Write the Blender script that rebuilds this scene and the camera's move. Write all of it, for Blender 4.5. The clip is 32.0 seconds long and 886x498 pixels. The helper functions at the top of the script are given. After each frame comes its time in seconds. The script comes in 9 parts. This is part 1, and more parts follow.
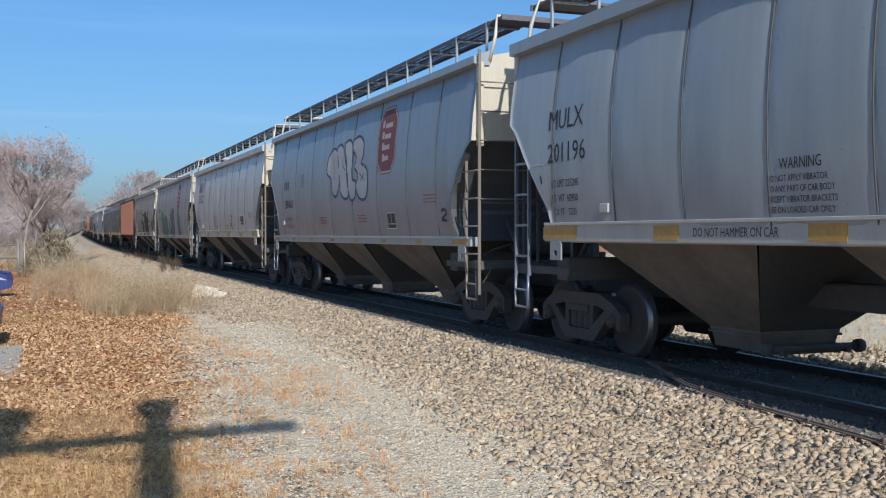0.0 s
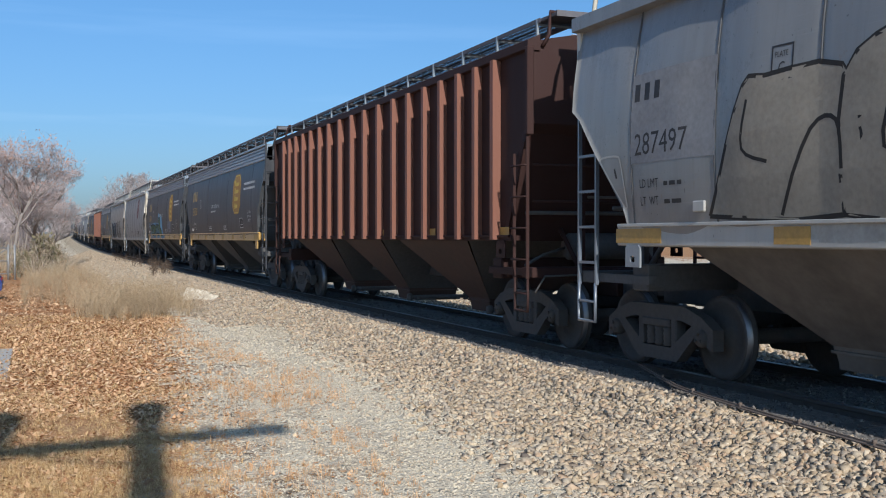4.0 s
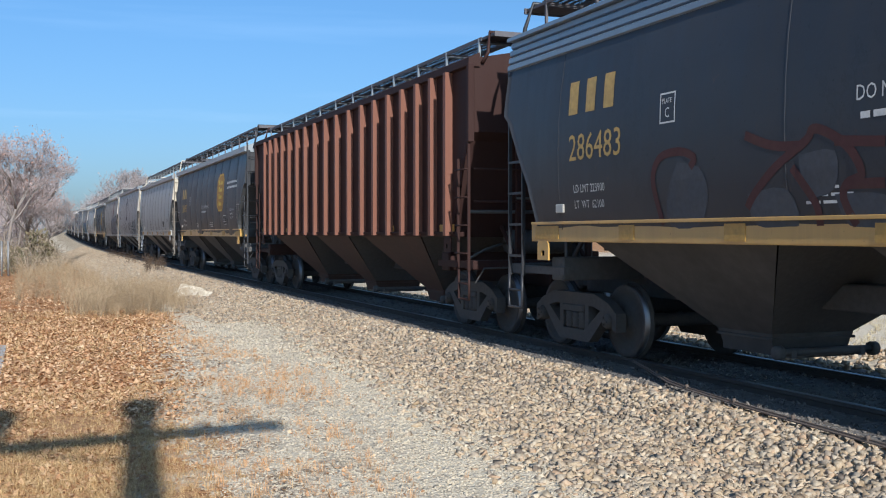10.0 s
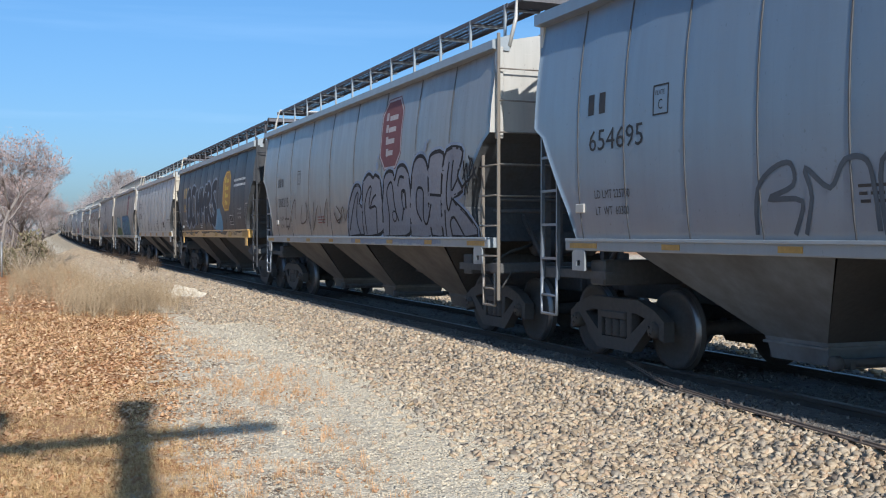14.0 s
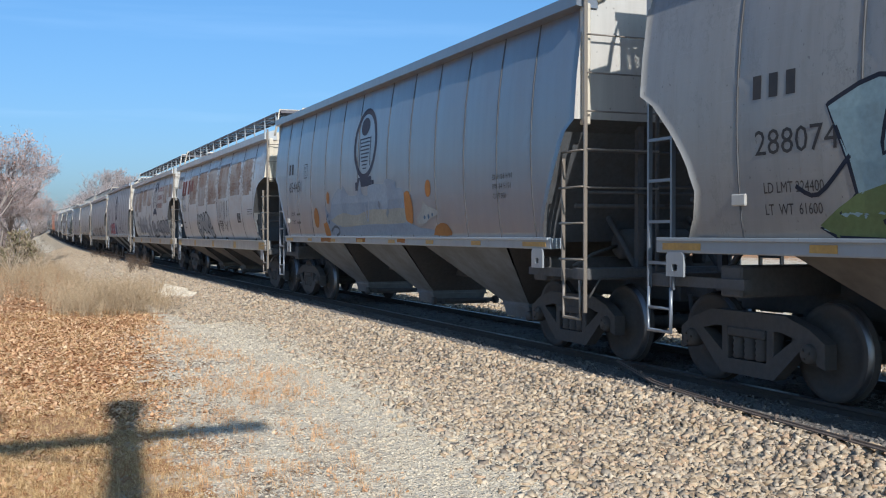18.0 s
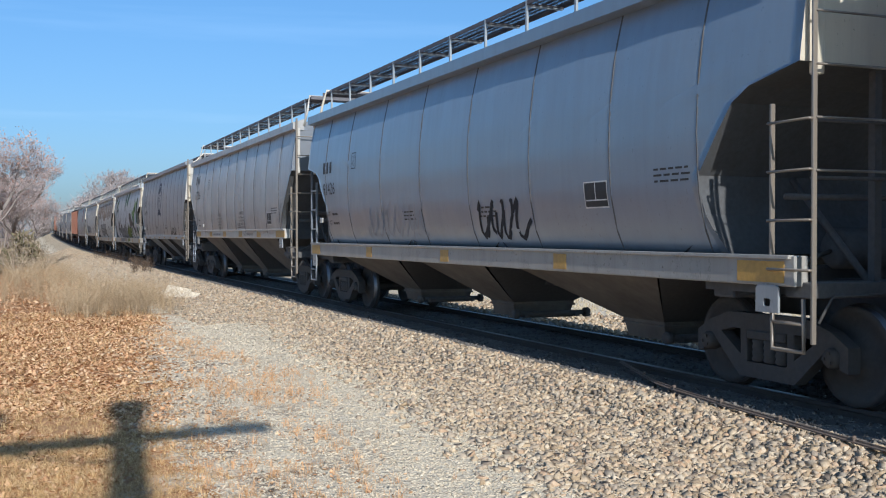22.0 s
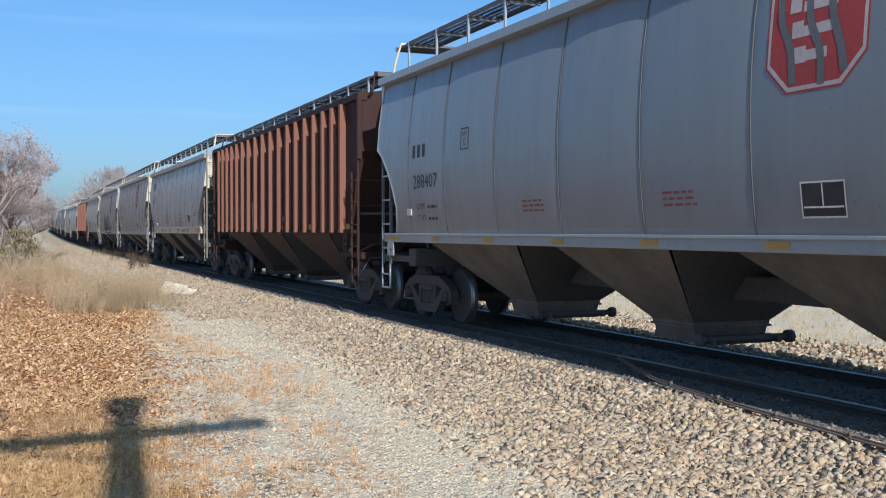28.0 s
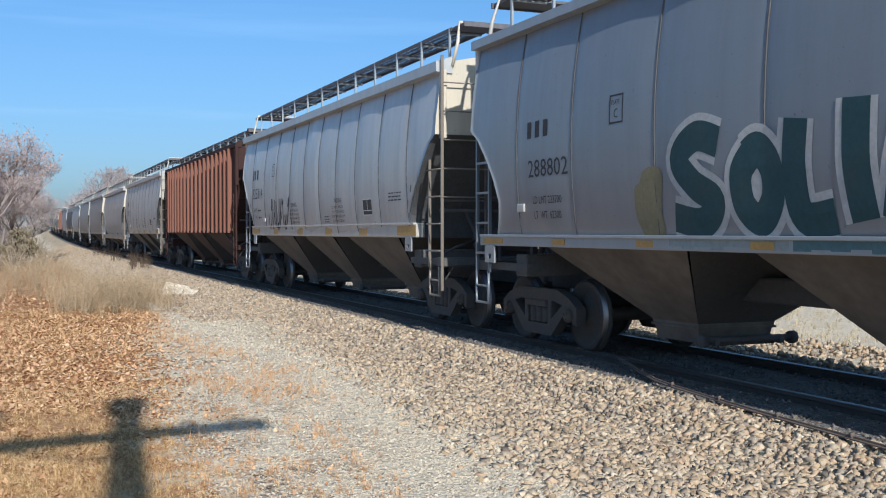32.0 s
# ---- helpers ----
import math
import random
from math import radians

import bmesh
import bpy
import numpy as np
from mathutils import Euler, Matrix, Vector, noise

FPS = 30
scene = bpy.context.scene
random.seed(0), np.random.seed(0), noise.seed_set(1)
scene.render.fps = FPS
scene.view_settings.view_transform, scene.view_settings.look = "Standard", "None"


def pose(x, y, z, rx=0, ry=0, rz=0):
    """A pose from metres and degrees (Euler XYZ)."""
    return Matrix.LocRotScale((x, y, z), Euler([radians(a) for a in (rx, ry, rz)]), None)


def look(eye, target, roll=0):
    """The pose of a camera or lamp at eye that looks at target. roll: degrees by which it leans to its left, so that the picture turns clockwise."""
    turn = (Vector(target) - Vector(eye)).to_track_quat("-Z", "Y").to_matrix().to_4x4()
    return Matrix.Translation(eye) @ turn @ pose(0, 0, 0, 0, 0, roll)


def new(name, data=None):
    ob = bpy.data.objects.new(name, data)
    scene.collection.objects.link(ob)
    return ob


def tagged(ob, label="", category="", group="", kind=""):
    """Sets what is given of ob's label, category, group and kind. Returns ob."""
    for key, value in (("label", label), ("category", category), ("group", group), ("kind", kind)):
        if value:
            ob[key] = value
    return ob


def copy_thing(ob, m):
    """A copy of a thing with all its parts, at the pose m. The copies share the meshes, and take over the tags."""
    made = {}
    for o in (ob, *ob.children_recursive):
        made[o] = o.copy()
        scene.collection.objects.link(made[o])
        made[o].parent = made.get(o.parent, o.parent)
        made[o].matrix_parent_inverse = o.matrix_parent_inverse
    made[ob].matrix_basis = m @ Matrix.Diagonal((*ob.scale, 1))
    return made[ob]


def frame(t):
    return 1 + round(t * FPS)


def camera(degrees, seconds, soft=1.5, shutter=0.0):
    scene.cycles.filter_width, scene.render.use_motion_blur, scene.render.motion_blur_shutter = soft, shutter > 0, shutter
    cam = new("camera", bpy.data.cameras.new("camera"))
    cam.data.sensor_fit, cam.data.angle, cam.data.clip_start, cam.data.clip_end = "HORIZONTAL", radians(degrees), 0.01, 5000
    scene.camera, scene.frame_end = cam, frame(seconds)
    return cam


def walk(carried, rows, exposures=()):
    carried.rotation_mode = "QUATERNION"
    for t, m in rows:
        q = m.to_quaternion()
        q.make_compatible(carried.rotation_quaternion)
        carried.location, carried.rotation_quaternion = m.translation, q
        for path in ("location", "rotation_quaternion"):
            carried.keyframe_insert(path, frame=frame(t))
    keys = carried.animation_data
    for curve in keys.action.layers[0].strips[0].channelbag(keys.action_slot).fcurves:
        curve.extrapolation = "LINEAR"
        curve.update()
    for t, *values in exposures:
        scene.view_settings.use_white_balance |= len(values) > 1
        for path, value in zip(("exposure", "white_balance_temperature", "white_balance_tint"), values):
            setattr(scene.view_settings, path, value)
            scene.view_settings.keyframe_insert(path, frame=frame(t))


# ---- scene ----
# The camera stands still and pans a little. x runs along the track (the train rolls towards +x), y across it, z = 0 at the rail tops.
EYE_Z = 1.555
TRACK_Y = 7.772
cam = camera(45.77, 32.0, soft=1.1)
CAM_ROWS = [
    (0, 20.824, 0.806), (0.5, 20.916, 0.786), (1, 20.998, 0.786), (1.5, 21.070, 0.786), (2, 21.111, 0.786), (2.5, 21.183, 0.755), 
    (3, 21.235, 0.714), (3.5, 21.286, 0.693), (5.5, 21.204, 0.487), (6, 21.235, 0.518), (6.5, 21.235, 0.580), (7, 21.255, 0.662), 
    (7.5, 21.255, 0.744), (8, 21.296, 0.827), (8.5, 21.389, 0.878), (9, 21.482, 0.878), (9.5, 21.543, 0.878), (10, 21.595, 0.847), 
    (10.5, 21.584, 0.786), (11, 21.574, 0.744), (11.5, 21.523, 0.744), (12, 21.523, 0.765), (12.5, 21.574, 0.765), (13, 21.615, 0.775), 
    (13.5, 21.759, 0.775), (14, 21.903, 0.796), (14.5, 22.016, 0.837), (16.5, 22.345, 0.878), (17, 22.366, 0.837), (17.5, 22.386, 0.837), 
    (18, 22.428, 0.837), (18.5, 22.438, 0.837), (19, 22.438, 0.816), (19.5, 22.356, 0.775), (20, 22.253, 0.765), (20.5, 22.201, 0.744), 
    (21, 22.201, 0.765), (21.5, 22.201, 0.775), (22, 22.253, 0.786), (22.5, 22.294, 0.837), (23, 22.345, 0.837), (23.5, 22.428, 0.837), 
    (24, 22.479, 0.816), (24.5, 22.479, 0.786), (25, 22.458, 0.775), (25.5, 22.479, 0.775), (27.5, 22.541, 1.032), (28, 22.407, 0.991), 
    (28.5, 22.345, 0.878), (29, 22.325, 0.858), (29.5, 22.356, 0.899), (30, 22.345, 0.950), (30.5, 22.315, 0.950), (31, 22.325, 0.930), 
    (31.5, 22.315, 0.930), (32, 22.345, 0.950), 
]


def aim(yaw, down):
    a, d = radians(yaw), radians(down)
    return look((0, 0, EYE_Z), (-10 * math.cos(a), 10 * math.sin(a), EYE_Z - 10 * math.tan(d)), 0)


walk(cam, [(t, aim(yaw, down)) for t, yaw, down in CAM_ROWS], [(0.0, 0.28, 6250, 10), (3.5, 0.30, 6250, 10), (5.5, 0.37, 6250, 10), (6.2, 0.38, 6250, 10), (7.0, 0.46, 6250, 10), (8.0, 0.35, 6250, 10), (9.0, 0.35, 6250, 10), (10.0, 0.44, 6250, 10), (32.0, 0.44, 6250, 10)])

# ---- daylight ----
SUN_ELEVATION, SUN_SIDE = 31.0, 6.0
world = bpy.data.worlds.new("sky")
scene.world = world
world.use_nodes = True
wn, wl = world.node_tree.nodes, world.node_tree.links
wn.clear()
sky = wn.new("ShaderNodeTexSky")
sky.sky_type, sky.sun_disc = "NISHITA", False
sky.sun_elevation = radians(SUN_ELEVATION)
sky.sun_rotation = radians(90 + SUN_SIDE)
sky.air_density, sky.dust_density, sky.ozone_density = 0.9, 1.3, 3.5
sky_out, sky_bg = wn.new("ShaderNodeOutputWorld"), wn.new("ShaderNodeBackground")
wmap, wtc = wn.new("ShaderNodeMapping"), wn.new("ShaderNodeTexCoord")
wl.new(wtc.outputs["Generated"], wmap.inputs[0])
wmap.inputs["Scale"].default_value = (1.5, 1.5, 22)
cirrus, veil, tint = wn.new("ShaderNodeTexNoise"), wn.new("ShaderNodeValToRGB"), wn.new("ShaderNodeMix")
cirrus.inputs["Scale"].default_value, cirrus.inputs["Detail"].default_value = 1.6, 6
wl.new(wmap.outputs[0], cirrus.inputs["Vector"])
wl.new(cirrus.outputs["Fac"], veil.inputs[0])
veil.color_ramp.elements[0].position, veil.color_ramp.elements[1].position = 0.52, 0.80
veil.color_ramp.elements[0].color, veil.color_ramp.elements[1].color = (0.595, 0.785, 0.865, 1), (0.805, 0.91, 0.935, 1)
tint.data_type, tint.blend_type = "RGBA", "MULTIPLY"
tint.inputs[0].default_value = 1.0
wl.new(sky.outputs[0], tint.inputs[6])
wl.new(veil.outputs[0], tint.inputs[7])
# thin haze low down: duller towards the horizon
haze, hsep, low = wn.new("ShaderNodeMix"), wn.new("ShaderNodeSeparateXYZ"), wn.new("ShaderNodeValToRGB")
wl.new(wtc.outputs["Generated"], hsep.inputs[0])
wl.new(hsep.outputs[2], low.inputs[0])
low.color_ramp.elements[0].position, low.color_ramp.elements[1].position = 0.0, 0.24
low.color_ramp.elements[0].color, low.color_ramp.elements[1].color = (0.78, 0.72, 0.80, 1), (0.86, 0.96, 1.02, 1)
haze.data_type, haze.blend_type = "RGBA", "MULTIPLY"
haze.inputs[0].default_value = 1.0
wl.new(tint.outputs[2], haze.inputs[6])
wl.new(low.outputs[0], haze.inputs[7])
wl.new(haze.outputs[2], sky_bg.inputs[0])
sky_bg.inputs[1].default_value = 0.122
wl.new(sky_bg.outputs[0], sky_out.inputs[0])
sun = new("sun", bpy.data.lights.new("sun", "SUN"))
sun.data.energy, sun.data.angle, sun.data.color = 4.3, radians(0.7), (1.0, 0.955, 0.88)
sun.matrix_world = look((0, 0, 30), (-10 * math.cos(radians(SUN_SIDE)), 10 * math.sin(radians(SUN_SIDE)), 30 - 10 * math.tan(radians(SUN_ELEVATION))))


# ---- materials ----
def node_mat(name):
    m = bpy.data.materials.new(name)
    m.use_nodes = True
    nt = m.node_tree
    return m, nt, nt.nodes["Principled BSDF"]


def mapped(nt, scale=(1, 1, 1), coord="Object"):
    tc, mp = nt.nodes.new("ShaderNodeTexCoord"), nt.nodes.new("ShaderNodeMapping")
    nt.links.new(tc.outputs[coord], mp.inputs[0])
    mp.inputs["Scale"].default_value = scale
    return mp.outputs[0]


def noise_of(nt, vec, scale, detail=4.0, rough=0.6):
    n = nt.nodes.new("ShaderNodeTexNoise")
    n.inputs["Scale"].default_value, n.inputs["Detail"].default_value, n.inputs["Roughness"].default_value = scale, detail, rough
    if vec is not None:
        nt.links.new(vec, n.inputs["Vector"])
    return n.outputs["Fac"]


def ramp_of(nt, fac, lo, hi, c0=(0, 0, 0), c1=(1, 1, 1)):
    r = nt.nodes.new("ShaderNodeValToRGB")
    r.color_ramp.elements[0].position, r.color_ramp.elements[1].position = lo, hi
    r.color_ramp.elements[0].color, r.color_ramp.elements[1].color = (*c0, 1), (*c1, 1)
    nt.links.new(fac, r.inputs[0])
    return r.outputs[0]


def blend(nt, fac, a, b, mode="MIX"):
    n = nt.nodes.new("ShaderNodeMix")
    n.data_type, n.blend_type = "RGBA", mode
    for sock, v in ((n.inputs[0], fac), (n.inputs[6], a), (n.inputs[7], b)):
        if isinstance(v, tuple):
            sock.default_value = (*v, 1)
        elif isinstance(v, (int, float)):
            sock.default_value = v
        else:
            nt.links.new(v, sock)
    return n.outputs[2]


def maths(nt, op, a, b=0.0):
    n = nt.nodes.new("ShaderNodeMath")
    n.operation, n.use_clamp = op, False
    for i, v in enumerate((a, b)):
        if isinstance(v, (int, float)):
            n.inputs[i].default_value = v
        else:
            nt.links.new(v, n.inputs[i])
    return n.outputs[0]


def bump_to(nt, bsdf, height, strength, distance=0.02):
    b = nt.nodes.new("ShaderNodeBump")
    b.inputs["Strength"].default_value, b.inputs["Distance"].default_value = strength, distance
    nt.links.new(height, b.inputs["Height"])
    nt.links.new(b.outputs[0], bsdf.inputs["Normal"])


def plain(name, color, rough=0.6, metal=0.0, vary=0.25, scale=3.0, bump=0.1, dirt=(0.12, 0.09, 0.06), dirt_amount=0.25):
    """A painted or bare surface with fine grain and broad stains."""
    m, nt, b = node_mat(name)
    v = mapped(nt)
    dark = tuple(c * (1 - vary) for c in color)
    col = blend(nt, ramp_of(nt, noise_of(nt, v, scale * 6), 0.3, 0.7), dark, color)
    col = blend(nt, maths(nt, "MULTIPLY", ramp_of(nt, noise_of(nt, v, scale), 0.45, 0.75), dirt_amount), col, dirt)
    nt.links.new(col, b.inputs["Base Color"])
    b.inputs["Roughness"].default_value, b.inputs["Metallic"].default_value = rough, metal
    if bump:
        bump_to(nt, b, noise_of(nt, v, scale * 14), bump, 0.01)
    return m


def paint(name, color, rust=0.0, grime=0.35, rough=0.35, band=None, rust_color=(0.20, 0.085, 0.035), gloss=0.8, peel=0.0, chips=0.0):
    """Weathered railcar paint: vertical run-off streaks, broad fading, dust low down, optional rust patches within a height band."""
    m, nt, b = node_mat(name)
    streak = noise_of(nt, mapped(nt, (2.2, 2.2, 0.16)), 2.6, 5, 0.65)
    broad = noise_of(nt, mapped(nt, (0.35, 0.35, 0.5)), 1.4, 3)
    grain = noise_of(nt, mapped(nt), 30, 3)
    dull = tuple(0.62 * c + 0.03 * d for c, d in zip(color, (1.0, 0.85, 0.7)))
    col = blend(nt, maths(nt, "MULTIPLY", ramp_of(nt, streak, 0.4, 0.75), grime), color, dull)
    col = blend(nt, maths(nt, "MULTIPLY", ramp_of(nt, broad, 0.35, 0.75), grime * 0.8), col, tuple(0.75 * c + 0.04 for c in color))
    spots = ramp_of(nt, noise_of(nt, mapped(nt, (1, 1, 0.6)), 9, 4, 0.7), 0.68, 0.74)
    col = blend(nt, maths(nt, "MULTIPLY", spots, 0.35 * grime + 0.25 * rust), col, rust_color)
    if rust:
        patch = ramp_of(nt, noise_of(nt, mapped(nt, (0.9, 0.9, 1.6)), 1.15, 5, 0.62), 0.44, 0.60)
        comb = ramp_of(nt, noise_of(nt, mapped(nt, (1.2, 1, 9)), 2.2, 4), 0.25, 0.55)
        fac = maths(nt, "MULTIPLY", patch, comb)
        if band:
            sep = nt.nodes.new("ShaderNodeSeparateXYZ")
            nt.links.new(mapped(nt), sep.inputs[0])
            up = ramp_of(nt, maths(nt, "MULTIPLY", sep.outputs[2], 0.2), band[0] / 5, (band[0] + 0.35) / 5)
            top = ramp_of(nt, maths(nt, "MULTIPLY", sep.outputs[2], 0.2), (band[1] - 0.25) / 5, band[1] / 5, (1, 1, 1), (0, 0, 0))
            fac = maths(nt, "MULTIPLY", fac, maths(nt, "MULTIPLY", up, top))
        col = blend(nt, maths(nt, "MULTIPLY", fac, rust), col, rust_color)
    # fine scuffs along the side, dark flecks, thin run-off lines
    scuff = ramp_of(nt, noise_of(nt, mapped(nt, (0.5, 1, 26)), 2.4, 5, 0.75), 0.58, 0.72)
    col = blend(nt, maths(nt, "MULTIPLY", scuff, 0.42 * grime), col, tuple(min(1.0, 1.25 * c + 0.03) for c in color))
    fleck = ramp_of(nt, noise_of(nt, mapped(nt, (1, 1, 0.7)), 26, 2, 0.5), 0.71, 0.75)
    col = blend(nt, maths(nt, "MULTIPLY", fleck, 0.25 + 0.6 * grime), col, tuple(0.30 * c for c in color))
    lines = ramp_of(nt, noise_of(nt, mapped(nt, (7, 7, 0.12)), 2.2, 4, 0.7), 0.60, 0.78)
    col = blend(nt, maths(nt, "MULTIPLY", lines, 0.55 * grime), col, tuple(0.58 * c for c in color))
    if chips:
        # small rusty chips low on the side, in drifts
        sep = nt.nodes.new("ShaderNodeSeparateXYZ")
        nt.links.new(mapped(nt), sep.inputs[0])
        low_side = ramp_of(nt, maths(nt, "MULTIPLY", sep.outputs[2], 0.2), 0.38, 0.52, (1, 1, 1), (0, 0, 0))
        drift = ramp_of(nt, noise_of(nt, mapped(nt, (0.6, 0.6, 0.9)), 1.3, 4), 0.42, 0.62)
        chip = ramp_of(nt, noise_of(nt, mapped(nt, (1, 1, 0.8)), 19, 3, 0.6), 0.64, 0.67)
        col = blend(nt, maths(nt, "MULTIPLY", maths(nt, "MULTIPLY", chip, drift), maths(nt, "MULTIPLY", low_side, chips)), col, (0.05, 0.032, 0.022))
    if peel:
        # ragged edges of lifted paint and the duller primer inside them
        wide = noise_of(nt, mapped(nt, (0.9, 0.9, 0.7)), 1.1, 3)
        lift = noise_of(nt, mapped(nt, (1.1, 1.1, 0.75)), 2.6, 7, 0.72)
        rim = maths(nt, "MULTIPLY", ramp_of(nt, lift, 0.535, 0.55), ramp_of(nt, lift, 0.555, 0.575, (1, 1, 1), (0, 0, 0)))
        here = ramp_of(nt, wide, 0.46, 0.60)
        col = blend(nt, maths(nt, "MULTIPLY", maths(nt, "MULTIPLY", ramp_of(nt, lift, 0.55, 0.57), here), 0.35 * peel), col, tuple(0.72 * c for c in color))
        col = blend(nt, maths(nt, "MULTIPLY", maths(nt, "MULTIPLY", rim, here), peel), col, tuple(0.28 * c for c in color))
    nt.links.new(col, b.inputs["Base Color"])
    nt.links.new(maths(nt, "ADD", maths(nt, "MULTIPLY", streak, 0.3), rough - 0.12), b.inputs["Roughness"])
    b.inputs["Specular IOR Level"].default_value = 0.65 * gloss
    b.inputs["Coat Weight"].default_value, b.inputs["Coat Roughness"].default_value = 0.45 * gloss, 0.32
    bump_to(nt, b, maths(nt, "ADD", grain, maths(nt, "MULTIPLY", broad, 2.0)), 0.06, 0.01)
    return m


PAINTS = {
    "grey": paint("grey_car_paint", (0.17, 0.195, 0.223), grime=0.45),
    "warm": paint("warm_grey_car_paint", (0.217, 0.216, 0.211), grime=0.8, peel=0.3),
    "light": paint("light_grey_car_paint", (0.271, 0.303, 0.33), grime=0.4),
    "pale": paint("pale_grey_side_paint", (0.384, 0.401, 0.406), grime=0.45, peel=0.2, chips=0.9),
    "speck": paint("stained_light_grey_car_paint", (0.344, 0.344, 0.344), rust=0.25, grime=0.6, band=(1.3, 2.4), rust_color=(0.1, 0.06, 0.04), peel=0.9, chips=0.7),
    "blue": paint("blue_grey_car_paint", (0.150, 0.200, 0.262), grime=0.45, gloss=1.4, chips=0.45),
    "black": paint("black_car_paint", (0.024, 0.027, 0.034), grime=0.45, rough=0.46, gloss=0.45, peel=0.3),
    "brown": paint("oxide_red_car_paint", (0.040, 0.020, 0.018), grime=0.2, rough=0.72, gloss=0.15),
    "rusty": paint("rust_streaked_white_car_paint", (0.383, 0.41, 0.427), rust=0.5, grime=0.5, band=(2.2, 4.1), rust_color=(0.25, 0.135, 0.065)),
    "ruddy": paint("rust_patched_white_car_paint", (0.365, 0.388, 0.4), rust=0.45, grime=0.6, band=(2.6, 4.1), rust_color=(0.20, 0.09, 0.05)),
    "tan": paint("grimy_cream_ladder_paint", (0.165, 0.142, 0.118), grime=0.6),
    "oxide": paint("sunlit_oxide_rib_paint", (0.195, 0.082, 0.056), grime=0.35, rough=0.7, gloss=0.3),
    "slate": paint("slate_blue_grey_car_paint", (0.112, 0.136, 0.172), grime=0.5, gloss=1.4),
    "dull": paint("dull_scuffed_grey_car_paint", (0.249, 0.271, 0.293), grime=0.75, peel=0.35, chips=0.5),
    "mural": paint("pale_grey_car_paint", (0.316, 0.36, 0.41), grime=0.45),
    "white": paint("dirty_white_sill_paint", (0.43, 0.415, 0.385), grime=0.6),
    "yellow": paint("yellow_sill_paint", (0.53, 0.31, 0.085), grime=0.6),
    "sill": paint("grimy_deck_sill_paint", (0.30, 0.29, 0.27), grime=0.9, chips=0.8, peel=0.5),
    "cream": paint("cream_end_paint", (0.52, 0.47, 0.38), grime=0.5),
}
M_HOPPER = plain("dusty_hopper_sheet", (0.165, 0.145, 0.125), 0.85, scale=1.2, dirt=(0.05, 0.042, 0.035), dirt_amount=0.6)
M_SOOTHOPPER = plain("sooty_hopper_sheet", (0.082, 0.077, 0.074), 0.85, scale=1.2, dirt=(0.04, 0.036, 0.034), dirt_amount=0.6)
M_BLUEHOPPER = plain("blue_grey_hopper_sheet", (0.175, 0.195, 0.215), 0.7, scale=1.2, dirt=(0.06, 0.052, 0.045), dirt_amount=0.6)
M_ENDSHEET = plain("shaded_end_sheet", (0.075, 0.080, 0.088), 0.85, dirt=(0.05, 0.042, 0.035), dirt_amount=0.4)
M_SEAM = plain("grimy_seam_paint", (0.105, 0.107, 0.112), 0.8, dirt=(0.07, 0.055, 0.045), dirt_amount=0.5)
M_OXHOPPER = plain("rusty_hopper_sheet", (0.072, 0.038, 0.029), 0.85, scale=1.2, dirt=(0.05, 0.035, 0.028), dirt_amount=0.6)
M_UNDER = plain("underframe_grime_and_shade", (0.095, 0.093, 0.094), 0.85, dirt=(0.11, 0.10, 0.09))
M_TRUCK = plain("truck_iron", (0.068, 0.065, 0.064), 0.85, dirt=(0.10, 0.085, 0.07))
M_WHEEL = plain("wheel_steel", (0.064, 0.060, 0.058), 0.85)
M_TREAD = plain("bright_wheel_tread", (0.22, 0.22, 0.23), 0.4, 0.9, vary=0.1, dirt_amount=0.1)
M_RAIL = plain("rail_steel", (0.065, 0.052, 0.046), 0.95)
M_RAILTOP = plain("polished_rail_head", (0.25, 0.255, 0.27), 0.42, 1.0, vary=0.1, dirt_amount=0.05)
M_TIE = plain("creosoted_tie_wood", (0.125, 0.108, 0.095), 0.9, bump=0.4, dirt=(0.12, 0.11, 0.10))
M_GRATE = plain("dull_steel_grating", (0.125, 0.122, 0.138), 0.7, 0.2)
M_REFLECT = plain("amber_reflector", (0.52, 0.30, 0.07), 0.45, dirt_amount=0.35)
M_BLACKINK = plain("black_lettering", (0.025, 0.025, 0.027), 0.6, bump=0)
M_WHITEINK = plain("white_lettering", (0.72, 0.72, 0.70), 0.6, bump=0)
M_GOLDINK = plain("gold_lettering", (0.55, 0.36, 0.11), 0.55, bump=0, dirt_amount=0.15)
M_REDINK = plain("red_lettering", (0.27, 0.06, 0.05), 0.6, bump=0)


def rust_wash():
    """Rust showing through old white paint in broken, level strokes."""
    m, nt, b = node_mat("rust_through_white_paint")
    level = noise_of(nt, mapped(nt, (1.3, 1, 11)), 2.6, 5, 0.7)
    broad = noise_of(nt, mapped(nt, (0.9, 1, 0.9)), 1.6, 4, 0.65)
    amount = maths(nt, "MULTIPLY", ramp_of(nt, level, 0.26, 0.56), ramp_of(nt, broad, 0.32, 0.62))
    rust = blend(nt, ramp_of(nt, noise_of(nt, mapped(nt), 5, 4), 0.35, 0.65), (0.145, 0.075, 0.052), (0.225, 0.145, 0.095))
    nt.links.new(blend(nt, amount, (0.335, 0.335, 0.325), rust), b.inputs["Base Color"])
    b.inputs["Roughness"].default_value = 0.8
    b.inputs["Specular IOR Level"].default_value = 0.2
    return m


M_RUSTWASH = rust_wash()
INKS = {}


